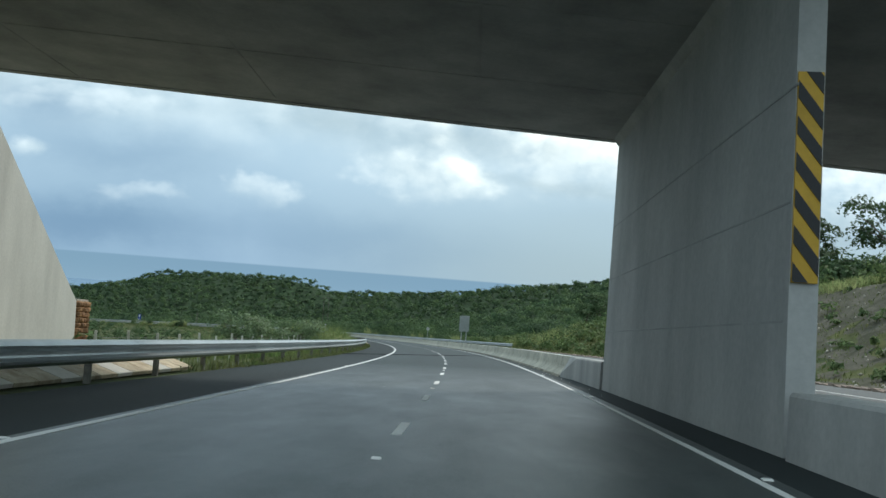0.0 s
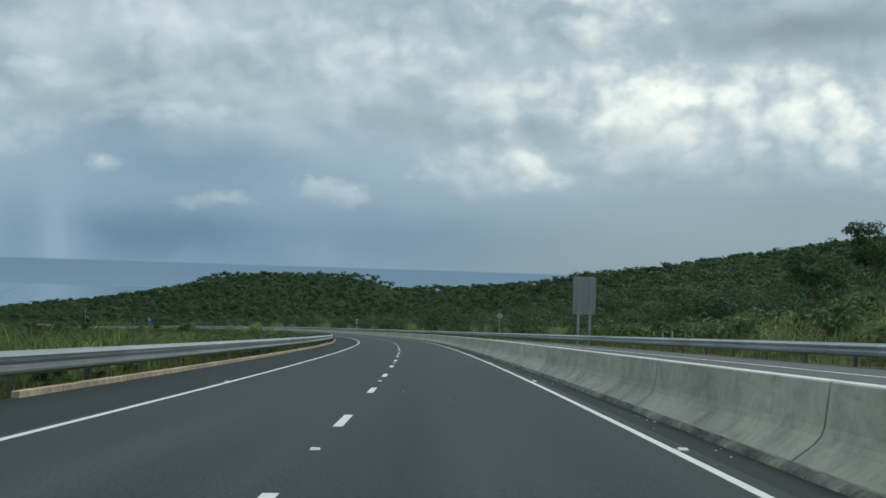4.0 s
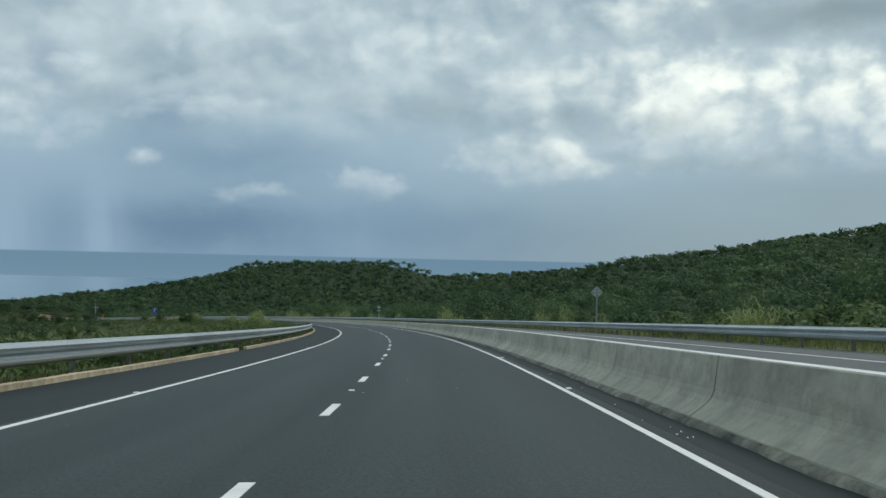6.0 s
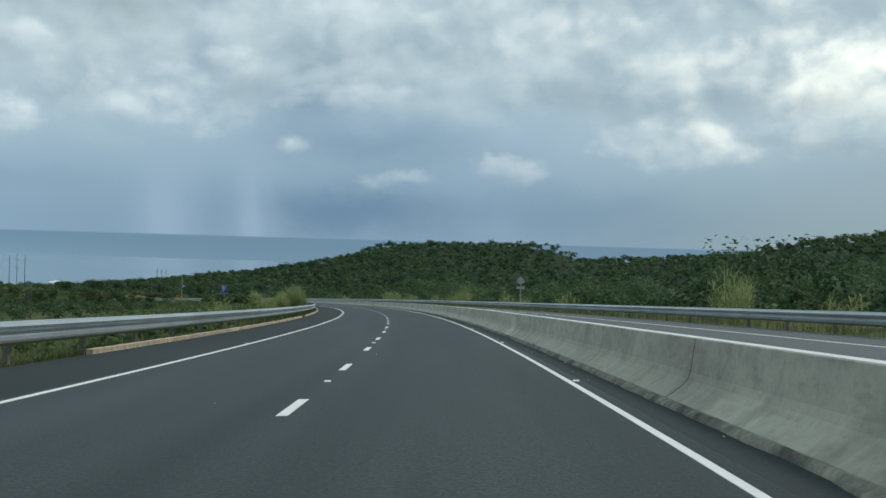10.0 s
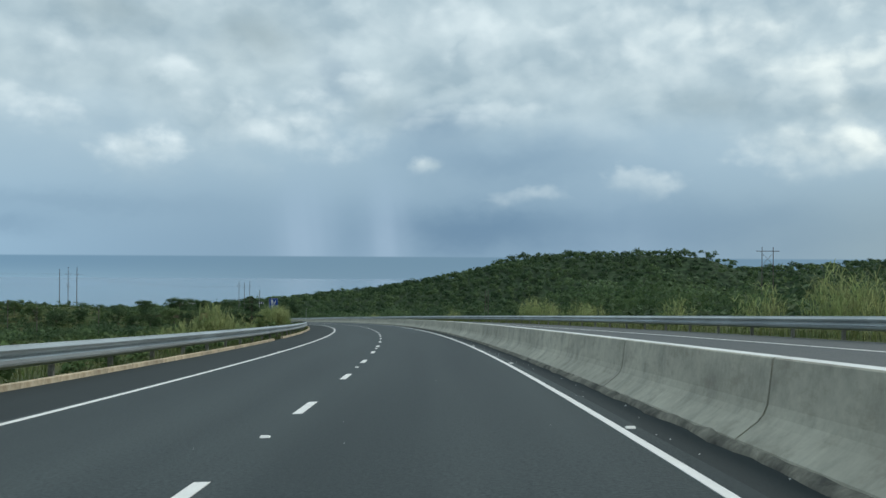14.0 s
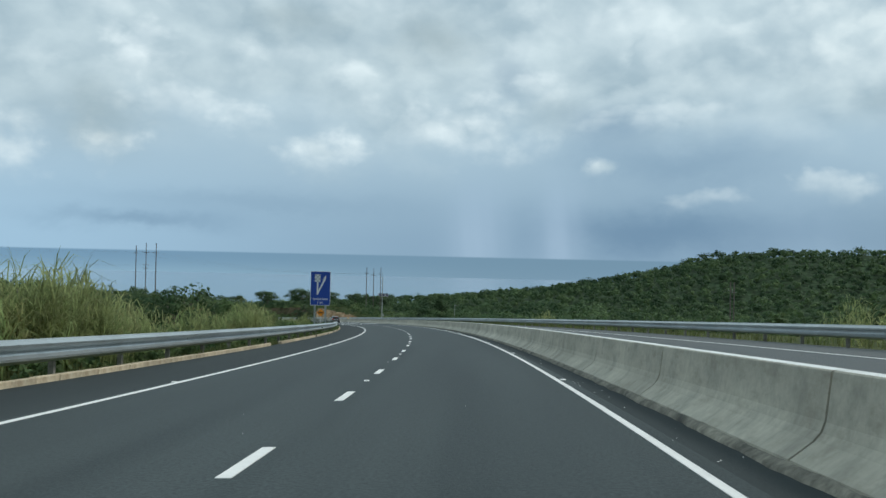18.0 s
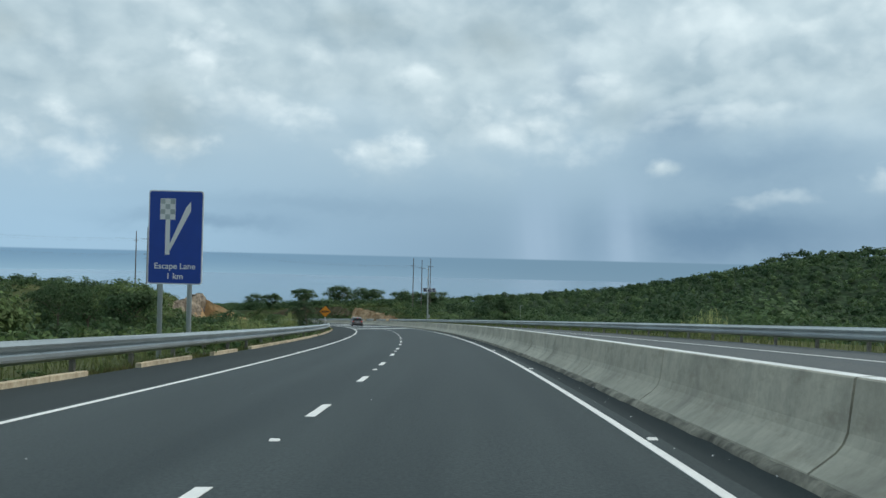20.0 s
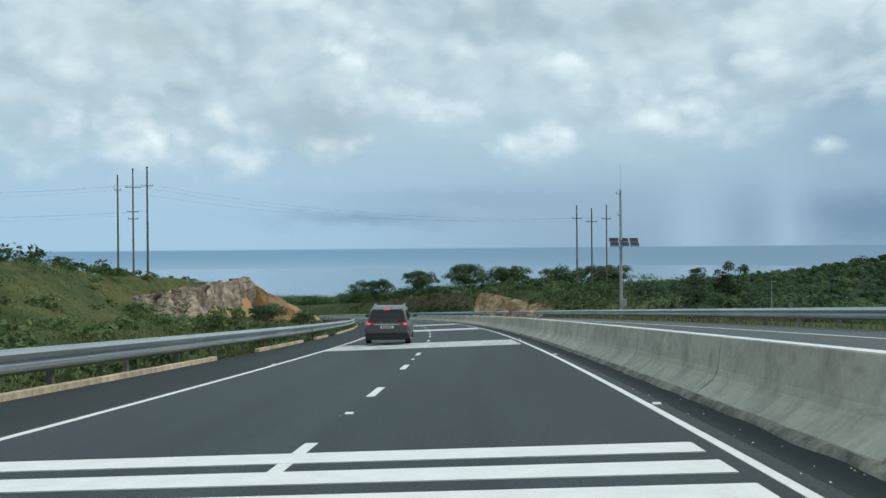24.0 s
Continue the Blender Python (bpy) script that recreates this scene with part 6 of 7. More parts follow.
# wire fence beyond the verge near the bridge
fence = group_empty("wire_fence", tuple(at(60, -12)), "pale concrete fence posts with strands of wire", "fence")
rng = random.Random(21)
fp = []
for k in range(24):
    s, u = 31 + k * 3.4, -11.8 - 0.02 * k
    p = ground_at(s, u)
    bm = bmesh.new()
    m = Matrix.Translation(p) @ pose(0, 0, 0, rng.uniform(-3, 3), rng.uniform(-3, 3), 20)
    box(bm, -0.05, 0.05, -0.05, 0.05, -0.3, 1.35 + rng.uniform(-0.1, 0.1), m)
    bmesh.ops.bevel(bm, geom=bm.edges[:], offset=0.01, segments=1, affect="EDGES")
    rooted(part("post", bm, PALE_CONCRETE), fence)
    fp.append(p)
for h in (0.45, 0.8, 1.15):
    bm = bmesh.new()
    for a, b in zip(fp, fp[1:]):
        tube(bm, Vector(a) + Vector((0, 0, h)), Vector(b) + Vector((0, 0, h)), 0.006, sides=4)
    rooted(part("wire", bm, POST), fence)
for s, u, h in ((90, 32, 1.4), (92.5, 32.2, 1.4), (95, 32.4, 1.3), (87, 31.8, 1.4), (84, 31.6, 1.3), (178, 19.5, 1.3), (182, 20, 1.2), (186, 20.5, 1.3), (172, 19, 1.2)):
    p = ground_at(s, u)
    e = new("fence_post")
    e.location = p
    tagged(e, "short weathered fence post in the grass", "post", "fence posts in the grass")
    bm = bmesh.new()
    tube(bm, (0, 0, -0.2), (0.03, 0.02, h), 0.06, 0.05, 7)
    part("shaft", bm, PALE_CONCRETE, e)


# ---- road signs ----
def letters(text, size, mat, parent, x, y, z, name="lettering", wide=1.0, bold=0.0):
    """Flat built-in lettering standing upright in the x-z plane, facing -y."""
    cu = bpy.data.curves.new(name, "FONT")
    cu.body, cu.size, cu.extrude, cu.align_x, cu.offset = text, size, 0.002, "CENTER", bold
    ob = bpy.data.objects.new(name, cu)
    scene.collection.objects.link(ob)
    dep = bpy.context.evaluated_depsgraph_get()
    me = bpy.data.meshes.new_from_object(ob.evaluated_get(dep))
    bpy.data.objects.remove(ob)
    me.materials.clear()
    me.materials.append(mat)
    o = new(name, me)
    o.parent = parent
    o.matrix_local = pose(x, y, z, 90, 0, 0) @ Matrix.Diagonal((wide, 1, 1, 1))
    return o


def rounded(bm, w, h, r, y0, y1, z0=0.0, cut=4):
    """A rounded rectangle plate of width w, height h standing in x-z between depths y0 and y1."""
    ring = []
    for cx, cz, a0 in ((w / 2 - r, h - r, 0), (-w / 2 + r, h - r, 90), (-w / 2 + r, r, 180), (w / 2 - r, r, 270)):
        for k in range(cut + 1):
            a = radians(a0 + 90 * k / cut)
            ring.append((cx + r * math.cos(a), z0 + cz + r * math.sin(a)))
    a = [bm.verts.new((x, y0, z)) for x, z in ring]
    b = [bm.verts.new((x, y1, z)) for x, z in ring]
    n = len(ring)
    bm.faces.new(a)
    bm.faces.new(b[::-1])
    for i in range(n):
        bm.faces.new((a[i], b[i], b[(i + 1) % n], a[(i + 1) % n]))
    bmesh.ops.recalc_face_normals(bm, faces=bm.faces)
    return bm


def sign_root(name, s, u, label, turn=0.0):
    p = ground_at(s, u)
    e = new(name)
    e.matrix_basis = Matrix.Translation(p) @ pose(0, 0, 0, 0, 0, heading(s) + turn)
    tagged(e, label, "road sign")
    return e, at(s, u)[2] - p[2]


def strut(parent, x, y, z0, z1, w, d, mat, name="post"):
    bm = bmesh.new()
    box(bm, x - w / 2, x + w / 2, y - d / 2, y + d / 2, z0, z1)
    bmesh.ops.bevel(bm, geom=bm.edges[:], offset=min(w, d) * 0.12, segments=1, affect="EDGES")
    return part(name, bm, mat, parent)


def round_post(parent, x, y, z0, z1, r, mat=STEEL, name="post"):
    bm = bmesh.new()
    tube(bm, (x, y, z0), (x, y, z1), r, r, 14)
    return part(name, bm, mat, parent)


# tall board seen from behind, ribbed, on two posts
e, g = sign_root("direction_sign", 194, 16.6, "large grey metal sign board seen from its ribbed back")
z0, z1 = g + 2.62, g + 5.98
part("board", rounded(bmesh.new(), 2.05, z1 - z0, 0.12, 0.10, 0.13, z0), SIGN_BACK, e)
for k in range(11):
    strut(e, 0, 0.08, z0 + 0.12 + k * 0.31, z0 + 0.16 + k * 0.31, 1.96, 0.045, STEEL, "rib")
for x in (-0.52, 0.52):
    strut(e, x, 0.0, -0.4, z1 - 0.06, 0.22, 0.12, SIGN_BACK)


def diamond(s, u, size, top, label, plate_h=0.0):
    e, g = sign_root("warning_sign", s, u, label)
    c = g + top - size * 0.5
    bm = rounded(bmesh.new(), size * 0.707, size * 0.707, 0.05, 0.05, 0.066, -size * 0.3535)
    bmesh.ops.rotate(bm, verts=bm.verts, cent=(0, 0, 0), matrix=Euler((0, radians(45), 0)).to_matrix())
    bmesh.ops.translate(bm, verts=bm.verts, vec=(0, 0, c))
    part("board", bm, SIGN_BACK, e)
    for dz, w in ((-0.17, 0.62), (0.10, 0.74), (0.26, 0.40)):
        strut(e, 0, 0.035, c + dz * size - 0.025, c + dz * size + 0.025, w * size, 0.03, WHITE, "bracket")
    if plate_h:
        part("plate", rounded(bmesh.new(), 0.95, plate_h, 0.03, 0.05, 0.066, g + top - size - plate_h - 0.1), SIGN_BACK, e)
        strut(e, 0, 0.035, g + top - size - plate_h * 0.6 - 0.1, g + top - size - plate_h * 0.6 - 0.05, 0.93, 0.03, WHITE, "bracket")
    round_post(e, 0, 0, -0.4, c + size * 0.3, 0.06)
    return e


diamond(242.6, 17.2, 1.05, 3.7, "diamond warning sign seen from its grey back on a steel post")
diamond(387.5, 16.7, 1.05, 3.75, "diamond warning sign with a plate below, seen from its grey back", 0.32)

# blue escape lane board
e, g = sign_root("escape_lane_sign", 610.5, -7.9, "blue escape lane sign with white border on two posts")
z0, z1 = g + 2.48, g + 5.82
part("border", rounded(bmesh.new(), 1.94, z1 - z0, 0.10, -0.02, 0.02, z0), WHITE, e, "white border")
part("board", rounded(bmesh.new(), 1.86, z1 - z0 - 0.08, 0.07, -0.026, -0.021, z0 + 0.04), SIGN_BLUE, e, "blue sign face")
def flat(name, pts, y, mat, parent):
    bm = bmesh.new()
    a = [bm.verts.new((x, y, z)) for x, z in pts]
    b = [bm.verts.new((x, y + 0.004, z)) for x, z in pts]
    n = len(pts)
    bm.faces.new(a)
    bm.faces.new(b[::-1])
    for i in range(n):
        bm.faces.new((a[i], b[i], b[(i + 1) % n], a[(i + 1) % n]))
    bmesh.ops.recalc_face_normals(bm, faces=bm.faces)
    return part(name, bm, mat, parent)
flat("lane_stem", [(-0.36, z0 + 1.05), (-0.20, z0 + 1.05), (-0.20, z0 + 2.3), (-0.36, z0 + 2.3)], -0.032, WHITE, e)
flat("escape_branch", [(-0.24, z0 + 1.35), (-0.18, z0 + 1.20), (0.53, z0 + 2.62), (0.52, z0 + 2.95), (0.36, z0 + 2.75)], -0.0325, WHITE, e)
flat("chequer_end", [(-0.56, z0 + 2.3), (-0.02, z0 + 2.3), (-0.02, z0 + 3.05), (-0.56, z0 + 3.05)], -0.033, WHITE, e)
for i in range(3):
    for j in range(4):
        if (i + j) % 2:
            x, z = -0.55 + i * 0.175, z0 + 2.31 + j * 0.183
            flat("chequer", [(x, z), (x + 0.165, z), (x + 0.165, z + 0.173), (x, z + 0.173)], -0.038, STEEL, e)
letters("Escape Lane", 0.30, WHITE, e, 0, -0.03, z0 + 0.55, bold=0.004)
letters("1 km", 0.30, WHITE, e, 0, -0.03, z0 + 0.19, bold=0.004)
for x in (-0.52, 0.52):
    round_post(e, x, 0.08, -0.4, z1 - 0.2, 0.09)

# SLOW diamond
e, g = sign_root("slow_sign", 696.4, -7.0, "orange diamond sign reading slow on a white post")
c = g + 3.0 - 0.74
for size, y0, y1, mat, nm in ((1.48, -0.01, 0.01, SIGN_ORANGE, "board"), (1.42, -0.014, -0.011, BLACK, "border"), (1.37, -0.018, -0.015, SIGN_ORANGE, "face")):
    bm = rounded(bmesh.new(), size * 0.707, size * 0.707, 0.05, y0, y1, -size * 0.3535)
    bmesh.ops.rotate(bm, verts=bm.verts, cent=(0, 0, 0), matrix=Euler((0, radians(45), 0)).to_matrix())
    bmesh.ops.translate(bm, verts=bm.verts, vec=(0, 0, c))
    part(nm, bm, mat, e)
letters("SLOW", 0.30, BLACK, e, 0, -0.023, c - 0.105, wide=1.18, bold=0.02)
round_post(e, 0, 0.05, -0.4, c + 0.5, 0.045, WHITE)


# ---- utility poles ----
def pole(s, u, base, top, label, arms=(), cap=False, mat=POLE_WOOD, r=0.15, group=""):
    """A wooden pole between two heights over the road's plane, with cross-arms at (height below top, half width)."""
    o = at(s, u, base)
    e = new("utility_pole")
    e.matrix_basis = Matrix.Translation(o) @ pose(0, 0, 0, 0, 0, heading(s))
    tagged(e, label, "pole", group)
    h = top - base
    bm = bmesh.new()
    tube(bm, (0, 0, -1.5), (0, 0, h), r, r * 0.62, 10)
    part("shaft", bm, mat, e)
    for d, w in arms:
        strut(e, 0, 0, h - d - 0.06, h - d + 0.06, w * 2, 0.09, mat, "crossarm")
        for x in (-w * 0.92, w * 0.92):
            bm = bmesh.new()
            tube(bm, (x, 0, h - d + 0.05), (x, 0, h - d + 0.3), 0.05, 0.035, 8)
            part("insulator", bm, STEEL, e)
    if cap:
        bm = bmesh.new()
        tube(bm, (0, 0, h), (0, 0, h + 0.25), 0.17, 0.13, 8)
        part("cap", bm, BLACK, e)
    return Vector(o) + Vector((0, 0, h))


left = [pole(853.6, -43.9, 10.4, 27.0, "tall dark timber pole in a row of three on the knoll", ((2.6, 0.55),), False, POLE_WOOD, 0.19, "poles on the knoll"),
        pole(850.5, -41.0, 10.2, 27.3, "tall pole with crossarms in a row of three on the knoll", ((2.9, 1.3), (7.0, 0.9), (8.2, 0.8)), True, POLE_WOOD, 0.17, "poles on the knoll"),
        pole(846.5, -38.2, 9.8, 26.9, "tall dark timber pole in a row of three on the knoll", ((2.9, 0.9),), True, POLE_WOOD, 0.2, "poles on the knoll")]
right = [pole(839.7, 32.5, 1.0, 17.9, "tall timber pole in a row of three by the bend", ((2.2, 0.8),), False, POLE_WOOD, 0.17, "poles by the bend"),
         pole(839.4, 35.0, 1.0, 17.3, "tall timber pole in a row of three by the bend", ((2.3, 0.9),), False, POLE_WOOD, 0.17, "poles by the bend"),
         pole(839.1, 37.5, 1.0, 17.8, "tall timber pole in a row of three by the bend", ((2.4, 0.8),), False, POLE_WOOD, 0.15, "poles by the bend")]
far = [pole(699.6, 78.9, -3.0, 7.2, "grey pole of a pair below the wooded hill", ((2.0, 0.5),), group="pair of poles"), pole(701.5, 80.9, -3.0, 7.0, "grey pole of a pair below the wooded hill", ((2.2, 0.5),), group="pair of poles")]
pole(780, -56.2, -0.3, 9.1, "small pale pole with a short crossarm", ((0.1, 0.9),), False, PALE_CONCRETE, 0.16)
for s, u, b, t in ((640, -46, -3, 5.5), (655, -67.5, 0, 8.9), (625, -58, -3, 6), (500, -60, -6, 4.0)):
    pole(s, u, b, t, "slim grey pole standing in the scrub", (), False, POLE_WOOD, 0.11, "slim poles in the scrub")
# wires sagging between the pole rows
def wire(a, b, sag):
    bm = bmesh.new()
    pts = [a.lerp(b, k / 12) - Vector((0, 0, sag * 4 * (k / 12) * (1 - k / 12))) for k in range(13)]
    for p, q in zip(pts, pts[1:]):
        tube(bm, p, q, 0.007, sides=4)
    ob = part("power_line", bm, POST)
    return tagged(ob, "thin sagging power line between pole rows", "cable", "power lines")
for a, b in zip(left, right):
    wire(a - Vector((0, 0, 2.6)), b - Vector((0, 0, 2.1)), 2.2)
for a in left:
    wire(a - Vector((0, 0, 2.6)), a + Vector((-140, -60, 6)), 3.0)
    wire(a - Vector((0, 0, 7.0)), a + Vector((-140, -60, 1)), 3.0)
# H-frame pylon on the ridge
PYLON_TURN = math.degrees(math.atan2(*((at(420, 0) - at(689, 190))[:2] * [1, -1])))
e = new("h_frame_pylon")
e.matrix_basis = Matrix.Translation(at(689, 190, 0)) @ pose(0, 0, 0, 0, 0, PYLON_TURN)
tagged(e, "two-legged timber power pylon above the trees on the ridge", "pylon")
for x in (-2.0, 2.0):
    bm = bmesh.new()
    tube(bm, (x, 0, -12), (x, 0, 19.2), 0.2, 0.14, 8)
    part("leg", bm, POLE_WOOD, e)
strut(e, 0, 0, 17.5, 17.75, 8.4, 0.14, POLE_WOOD, "crossarm")
for a, b in (((-2, 0, 16.8), (2, 0, 12.5)), ((2, 0, 16.8), (-2, 0, 12.5))):
    bm = bmesh.new()
    tube(bm, a, b, 0.07, sides=6)
    part("brace", bm, POLE_WOOD, e)

# monitoring mast with solar panels
p = ground_at(773.7, 18.8)
e = new("solar_mast")
e.matrix_basis = Matrix.Translation(p) @ pose(0, 0, 0, 0, 0, heading(773.7))
tagged(e, "pale steel mast with solar panels, sensors and a thin aerial", "mast")
bm = bmesh.new()
tube(bm, (0, 0, -0.3), (0, 0, 12.1), 0.17, 0.10, 12)
part("pole", bm, SIGN_BACK, e)
bm = bmesh.new()
tube(bm, (0, 0, 12.1), (0, 0, 14.4), 0.02, 0.012, 6)
part("aerial", bm, STEEL, e)
for x in (-0.95, 0.0, 0.95):
    bm = bmesh.new()
    box(bm, -0.42, 0.42, -0.5, 0.5, -0.02, 0.02)
    bmesh.ops.transform(bm, matrix=pose(x + 0.25, -0.25, 7.2, 50, 0, 0), verts=bm.verts)
    panel = part("solar_panel", bm, PANEL, e, "dark blue solar panel")
    bm = bmesh.new()
    for q in ((-0.44, 0.44, -0.53, -0.49), (-0.44, 0.44, 0.49, 0.53), (-0.45, -0.41, -0.49, 0.49), (0.41, 0.45, -0.49, 0.49), (-0.41, 0.41, -0.012, 0.012)):
        box(bm, *q, -0.03, 0.03)
    bmesh.ops.transform(bm, matrix=pose(x + 0.25, -0.25, 7.2, 50, 0, 0), verts=bm.verts)
    part("frame", bm, SIGN_BACK, panel)
for z, x in ((11.7, -0.35), (9.7, -0.25)):
    strut(e, x / 2, 0, z - 0.03, z + 0.03, abs(x), 0.05, STEEL, "bracket")
    strut(e, x, -0.05, z - 0.02, z + 0.25, 0.12, 0.2, WHITE, "sensor")
strut(e, 0.2, -0.22, 1.2, 1.9, 0.5, 0.25, SIGN_BACK, "cabinet")
# small white lamp-post far below the road
e = new("street_lamp")
e.matrix_basis = Matrix.Translation(at(830, 62, -3))
tagged(e, "small white street lamp among the trees", "lamp")
bm = bmesh.new()
tube(bm, (0, 0, 0), (0, 0, 6.5), 0.09, 0.06, 8)
part("column", bm, SIGN_BACK, e)
strut(e, 0.4, 0, 6.4, 6.5, 0.9, 0.12, SIGN_BACK, "lamp_head")

# long white roofs by the shore
for i, (x, y, w, d) in enumerate(((-1340, 1885, 150, 40), (-1240, 1830, 90, 40), (-1450, 1950, 90, 36))):
    e = new("shore_building")
    e.matrix_basis = pose(x, y, -139, 0, 0, -32)
    tagged(e, "long low white-roofed building by the shore", "building", "buildings by the shore")
    bm = bmesh.new()
    box(bm, -w / 2, w / 2, -d / 2, d / 2, -6, 6)
    part("wall", bm, WHITE, e)
    bm = bmesh.new()
    vs = [bm.verts.new(c) for c in ((-w / 2 - 1, -d / 2 - 1, 6.05), (w / 2 + 1, -d / 2 - 1, 6.05), (w / 2 + 1, d / 2 + 1, 6.05), (-w / 2 - 1, d / 2 + 1, 6.05), (-w / 2, 0, 10), (w / 2, 0, 10))]
    for f in ((0, 1, 5, 4), (2, 3, 4, 5), (0, 4, 3), (1, 2, 5), (3, 2, 1, 0)):
        bm.faces.new([vs[k] for k in f])
    part("roof", bm, ROOF_WHITE, e)

# ---- the grey sport utility car ----
def car():
    e = new("suv_car")
    e.matrix_basis = place(723.3, -1.49, 0.0, 0) @ Matrix.Diagonal((0.96, 0.92, 0.84, 1))
    tagged(e, "dark grey sport utility car with lit brake lamps", "car")
    L, W = 4.63, 1.82
    # body: rings across the car, from tail (y=0) to nose (y=L); each ring is half-width and height pairs
    def ring(y, pts):
        return [(x, y, z) for x, z in pts] + [(-x, y, z) for x, z in pts[::-1]]
    lower = [(0.0, [(0.55, 0.34), (0.72, 0.40), (0.80, 0.62), (0.80, 0.80), (0.74, 0.98)]),
             (0.10, [(0.66, 0.26), (0.82, 0.34), (0.88, 0.62), (0.88, 0.84), (0.81, 1.03)]),
             (0.45, [(0.70, 0.24), (0.88, 0.32), (0.91, 0.64), (0.91, 0.88), (0.85, 1.07)]),
             (1.60, [(0.70, 0.22), (0.89, 0.28), (0.91, 0.62), (0.91, 0.86), (0.86, 1.05)]),
             (3.00, [(0.70, 0.22), (0.89, 0.28), (0.91, 0.60), (0.91, 0.82), (0.85, 1.02)]),
             (3.55, [(0.70, 0.24), (0.88, 0.30), (0.90, 0.60), (0.88, 0.80), (0.78, 0.99)]),
             (4.30, [(0.66, 0.26), (0.82, 0.34), (0.85, 0.58), (0.80, 0.76), (0.66, 0.88)]),
             (4.63, [(0.48, 0.32), (0.62, 0.40), (0.66, 0.56), (0.60, 0.68), (0.48, 0.78)])]
    def loft(rings, cap0=True, cap1=True):
        bm = bmesh.new()
        vv = [[bm.verts.new(c) for c in r] for r in rings]
        n = len(vv[0])
        for a, b in zip(vv, vv[1:]):
            for i in range(n):
                bm.faces.new((a[i], a[(i + 1) % n], b[(i + 1) % n], b[i]))
        if cap0:
            bm.faces.new(vv[0][::-1])
        if cap1:
            bm.faces.new(vv[-1])
        bmesh.ops.recalc_face_normals(bm, faces=bm.faces)
        bmesh.ops.bevel(bm, geom=[x for x in bm.edges], offset=0.015, segments=1, affect="EDGES", clamp_overlap=True)
        return bm
    part("body", loft([ring(y, p) for y, p in lower]), CAR_PAINT, e)
    cabin = [(0.14, [(0.78, 1.02), (0.76, 1.10), (0.72, 1.16)]), (0.42, [(0.80, 1.04), (0.70, 1.44), (0.60, 1.58)]), (0.75, [(0.81, 1.04), (0.70, 1.54), (0.58, 1.66)]), (1.60, [(0.82, 1.04), (0.70, 1.58), (0.58, 1.70)]),
             (2.45, [(0.82, 1.03), (0.70, 1.55), (0.58, 1.66)]), (3.35, [(0.80, 1.00), (0.74, 1.05), (0.66, 1.08)])]
    part("cabin", loft([ring(y, p) for y, p in cabin]), CAR_PAINT, e)
    def pane(name, pts, mat, thick=0.012, parent=e, label=""):
        bm = bmesh.new()
        f = bm.faces.new([bm.verts.new(p) for p in pts])
        bm.normal_update()
        nn = f.normal.copy()
        r = bmesh.ops.extrude_face_region(bm, geom=[f])
        bmesh.ops.translate(bm, verts=[v for v in r["geom"] if isinstance(v, bmesh.types.BMVert)], vec=nn * thick)
        bmesh.ops.recalc_face_normals(bm, faces=bm.faces)
        return part(name, bm, mat, parent, label)
    pane("rear_window", [(-0.725, 0.11, 1.14), (0.725, 0.11, 1.14), (0.64, 0.35, 1.55), (-0.64, 0.35, 1.55)], CAR_GLASS)
    pane("windscreen", [(0.66, 3.22, 1.12), (-0.66, 3.22, 1.12), (-0.58, 2.52, 1.60), (0.58, 2.52, 1.60)], CAR_GLASS)
    for sx in (-1, 1):
        for y0, y1 in ((0.62, 1.12), (1.18, 2.02), (2.08, 2.80)):
            pts = [(sx * 0.815, y0, 1.10), (sx * 0.815, y1, 1.10), (sx * 0.712, min(y1, 2.45) - 0.04, 1.50), (sx * 0.712, y0 + 0.05, 1.50)]
            pane("side_window", pts if sx > 0 else pts[::-1], CAR_GLASS)
        # tail lamps wrap the corner
        bm = bmesh.new()
        box(bm, sx * 0.62 - 0.14, sx * 0.62 + 0.14, -0.035, 0.10, 0.90, 1.02, Matrix.Translation((sx * 0.09, 0.04, 0.02)) @ pose(0, 0, 0, 0, sx * -8, sx * 14))
        bmesh.ops.bevel(bm, geom=bm.edges[:], offset=0.02, segments=2, affect="EDGES")
        tail = part("tail_light", bm, TAIL, e, "red tail light")
        bm = bmesh.new()
        box(bm, -0.07, 0.07, -0.012, 0.012, -0.04, 0.04, Matrix.Translation((sx * 0.72, -0.035, 0.98)) @ pose(0, 0, 0, 0, 0, sx * 14))
        part("lit_lamp", bm, LAMP_ON, tail, "glowing red brake lamp")
        # roof rail
        bm = bmesh.new()
        tube(bm, (sx * 0.60, 0.75, 1.70), (sx * 0.60, 2.35, 1.72), 0.022, sides=8)
        for y in (0.78, 1.55, 2.32):
            tube(bm, (sx * 0.60, y, 1.62), (sx * 0.60, y, 1.71), 0.025, sides=6)
        part("roof_rail", bm, CHROME, e)
        bm = bmesh.new()
        box(bm, -0.10, 0.10, -0.06, 0.06, -0.07, 0.07, Matrix.Translation((sx * 1.0, 2.75, 1.12)))
        bmesh.ops.bevel(bm, geom=bm.edges[:], offset=0.03, segments=2, affect="EDGES")
        part("mirror", bm, CAR_PAINT, e)
        bm = bmesh.new()
        box(bm, -0.15, 0.15, -0.01, 0.01, -0.02, 0.02, Matrix.Translation((sx * 0.58, -0.055, 0.40)))
        part("reflector", bm, TAIL, e)
        # exhaust
    bm = bmesh.new()
    box(bm, -0.86, 0.86, -0.085, 0.22, 0.26, 0.56)
    bmesh.ops.bevel(bm, geom=bm.edges[:], offset=0.05, segments=2, affect="EDGES")
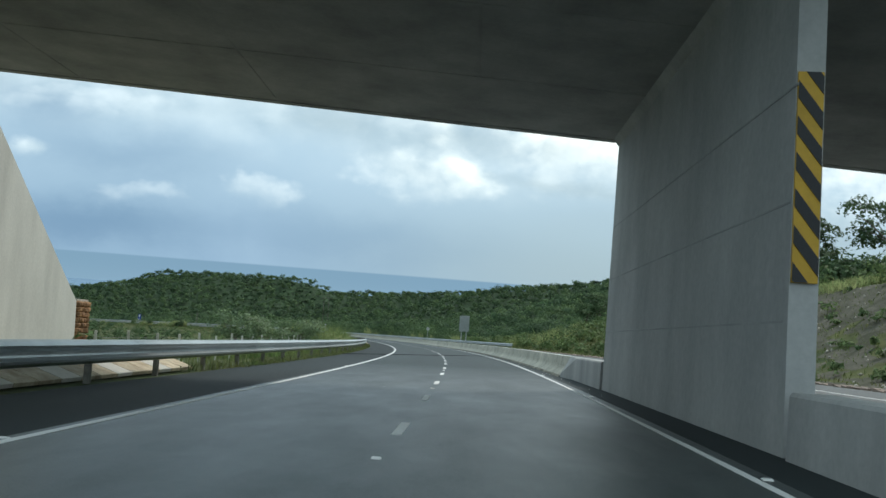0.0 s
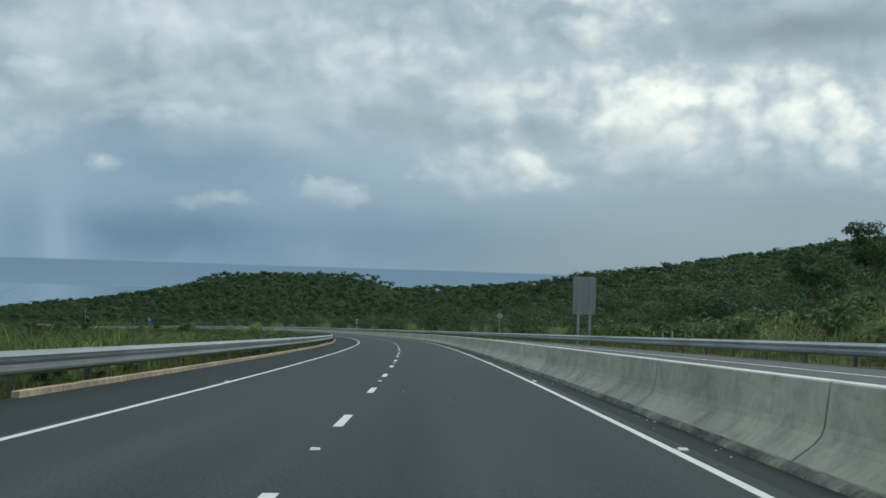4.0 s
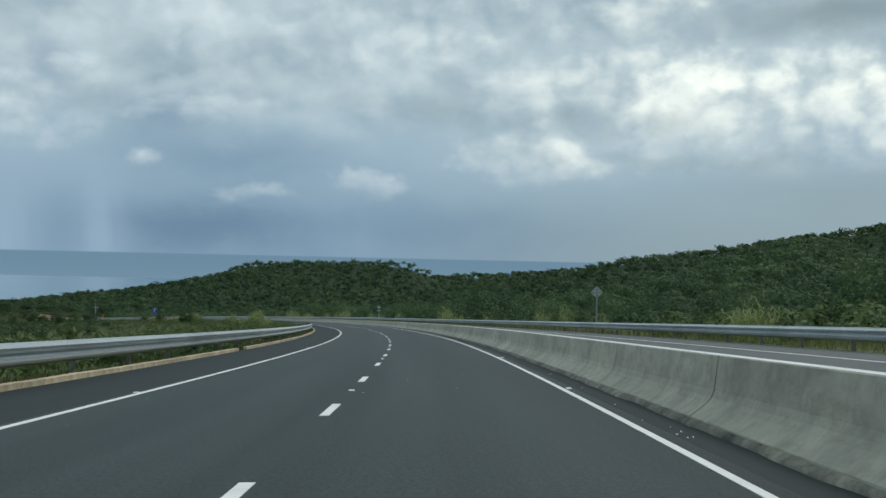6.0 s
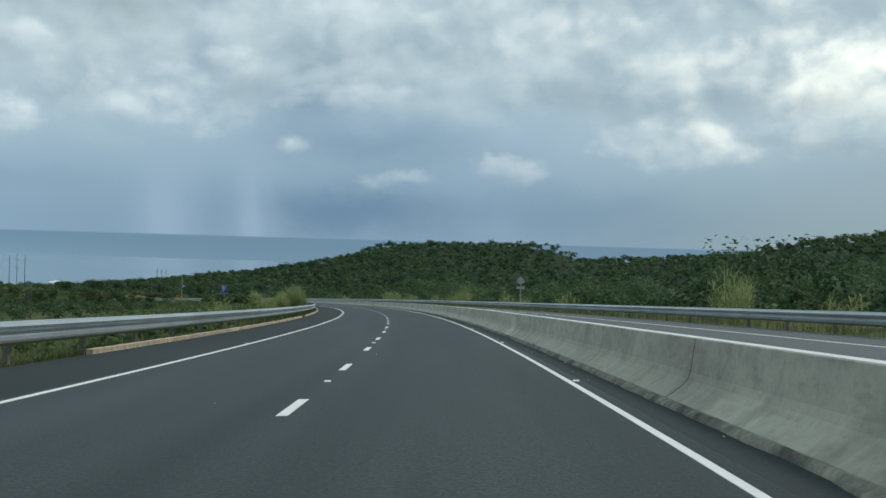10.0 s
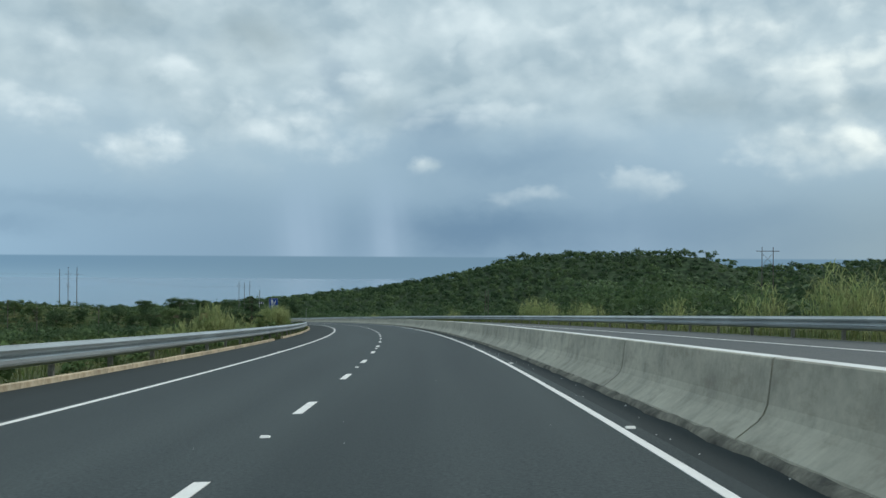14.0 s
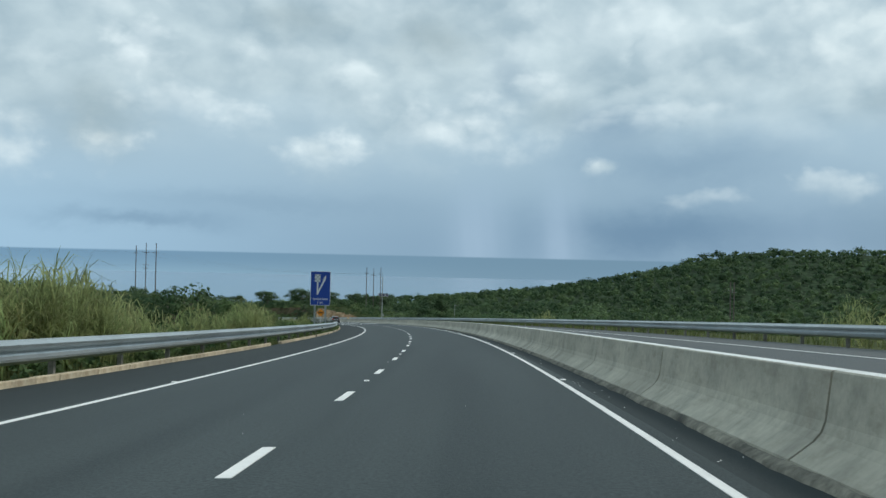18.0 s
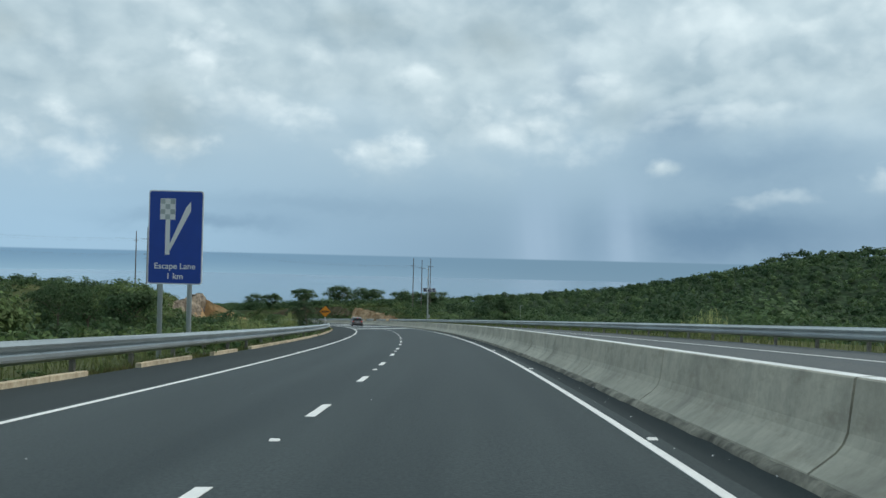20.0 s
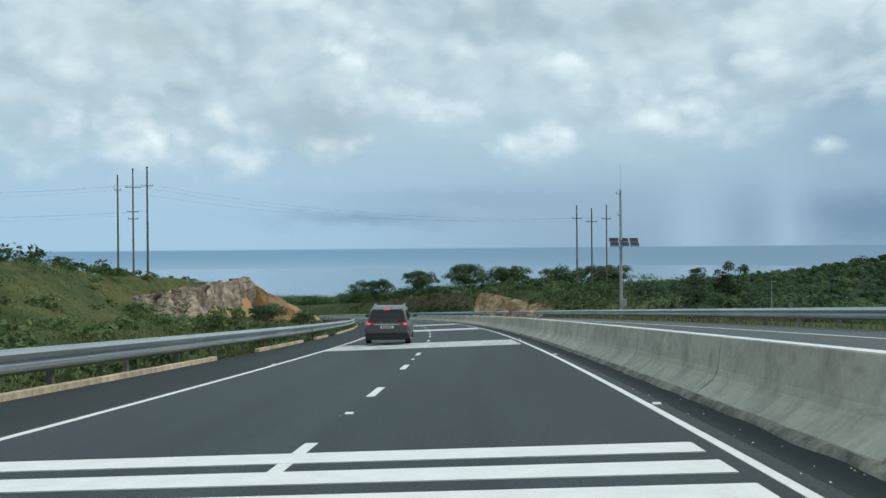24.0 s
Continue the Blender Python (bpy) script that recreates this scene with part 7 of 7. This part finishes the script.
    part("rear_skirt", bm, CAR_BLACK, e, "black plastic rear skirt")
    bm = bmesh.new()
    box(bm, -0.82, 0.82, -0.075, 0.15, 0.585, 0.70)
    bmesh.ops.bevel(bm, geom=bm.edges[:], offset=0.045, segments=2, affect="EDGES")
    part("bumper", bm, CAR_PAINT, e)
    bm = bmesh.new()
    box(bm, -0.50, 0.50, -0.045, 0.02, 0.915, 0.965)
    bmesh.ops.bevel(bm, geom=bm.edges[:], offset=0.015, segments=1, affect="EDGES")
    part("tailgate_trim", bm, CHROME, e)
    bm = bmesh.new()
    box(bm, -0.26, 0.26, -0.028, 0.02, 0.77, 0.89)
    plate_ob = part("number_plate", bm, WHITE, e, "white number plate")
    for k in range(5):
        bm = bmesh.new()
        box(bm, -0.19 + k * 0.08, -0.135 + k * 0.08, -0.034, -0.029, 0.80, 0.86)
        part("plate_bar", bm, BLACK, plate_ob)
    bm = bmesh.new()
    box(bm, -0.60, 0.60, -0.10, 0.22, -0.025, 0.025, Matrix.Translation((0, 0.42, 1.60)) @ pose(0, 0, 0, 8, 0, 0))
    bmesh.ops.bevel(bm, geom=bm.edges[:], offset=0.015, segments=1, affect="EDGES")
    spoiler = part("spoiler", bm, CAR_PAINT, e)
    bm = bmesh.new()
    box(bm, -0.13, 0.13, -0.012, 0.01, -0.018, 0.018, Matrix.Translation((0, 0.315, 1.585)))
    part("high_brake_lamp", bm, LAMP_ON, spoiler, "glowing red brake lamp")
    bm = bmesh.new()
    tube(bm, (0.05, 0.16, 1.13), (-0.38, 0.21, 1.17), 0.012, sides=6)
    part("wiper", bm, CAR_BLACK, e)
    for y in (0.86, 3.58):
        for sx in (-1, 1):
            bm = bmesh.new()
            prof = [(0.235, 0.10), (0.30, 0.115), (0.335, 0.10), (0.345, 0.05), (0.345, -0.05), (0.335, -0.10), (0.30, -0.115), (0.235, -0.10)]
            n = 24
            rings = [[bm.verts.new((sx * 0.79 + x, y + r * math.cos(2 * math.pi * i / n), 0.345 + r * math.sin(2 * math.pi * i / n))) for r, x in prof] for i in range(n)]
            for i in range(n):
                a, b = rings[i], rings[(i + 1) % n]
                for j in range(len(prof)):
                    k = (j + 1) % len(prof)
                    bm.faces.new((a[j], a[k], b[k], b[j]))
            bmesh.ops.recalc_face_normals(bm, faces=bm.faces)
            wheel = part("wheel", bm, CAR_BLACK, e, "black rubber tyre")
            bm = bmesh.new()
            tube(bm, (sx * 0.84, y, 0.345), (sx * 0.875, y, 0.345), 0.232, 0.21, 20)
            for i in range(5):
                a = 2 * math.pi * i / 5
                tube(bm, (sx * 0.885, y, 0.345), (sx * 0.885, y + 0.2 * math.cos(a), 0.345 + 0.2 * math.sin(a)), 0.035, 0.025, 6)
            part("rim", bm, CHROME, wheel)
    return e


car()
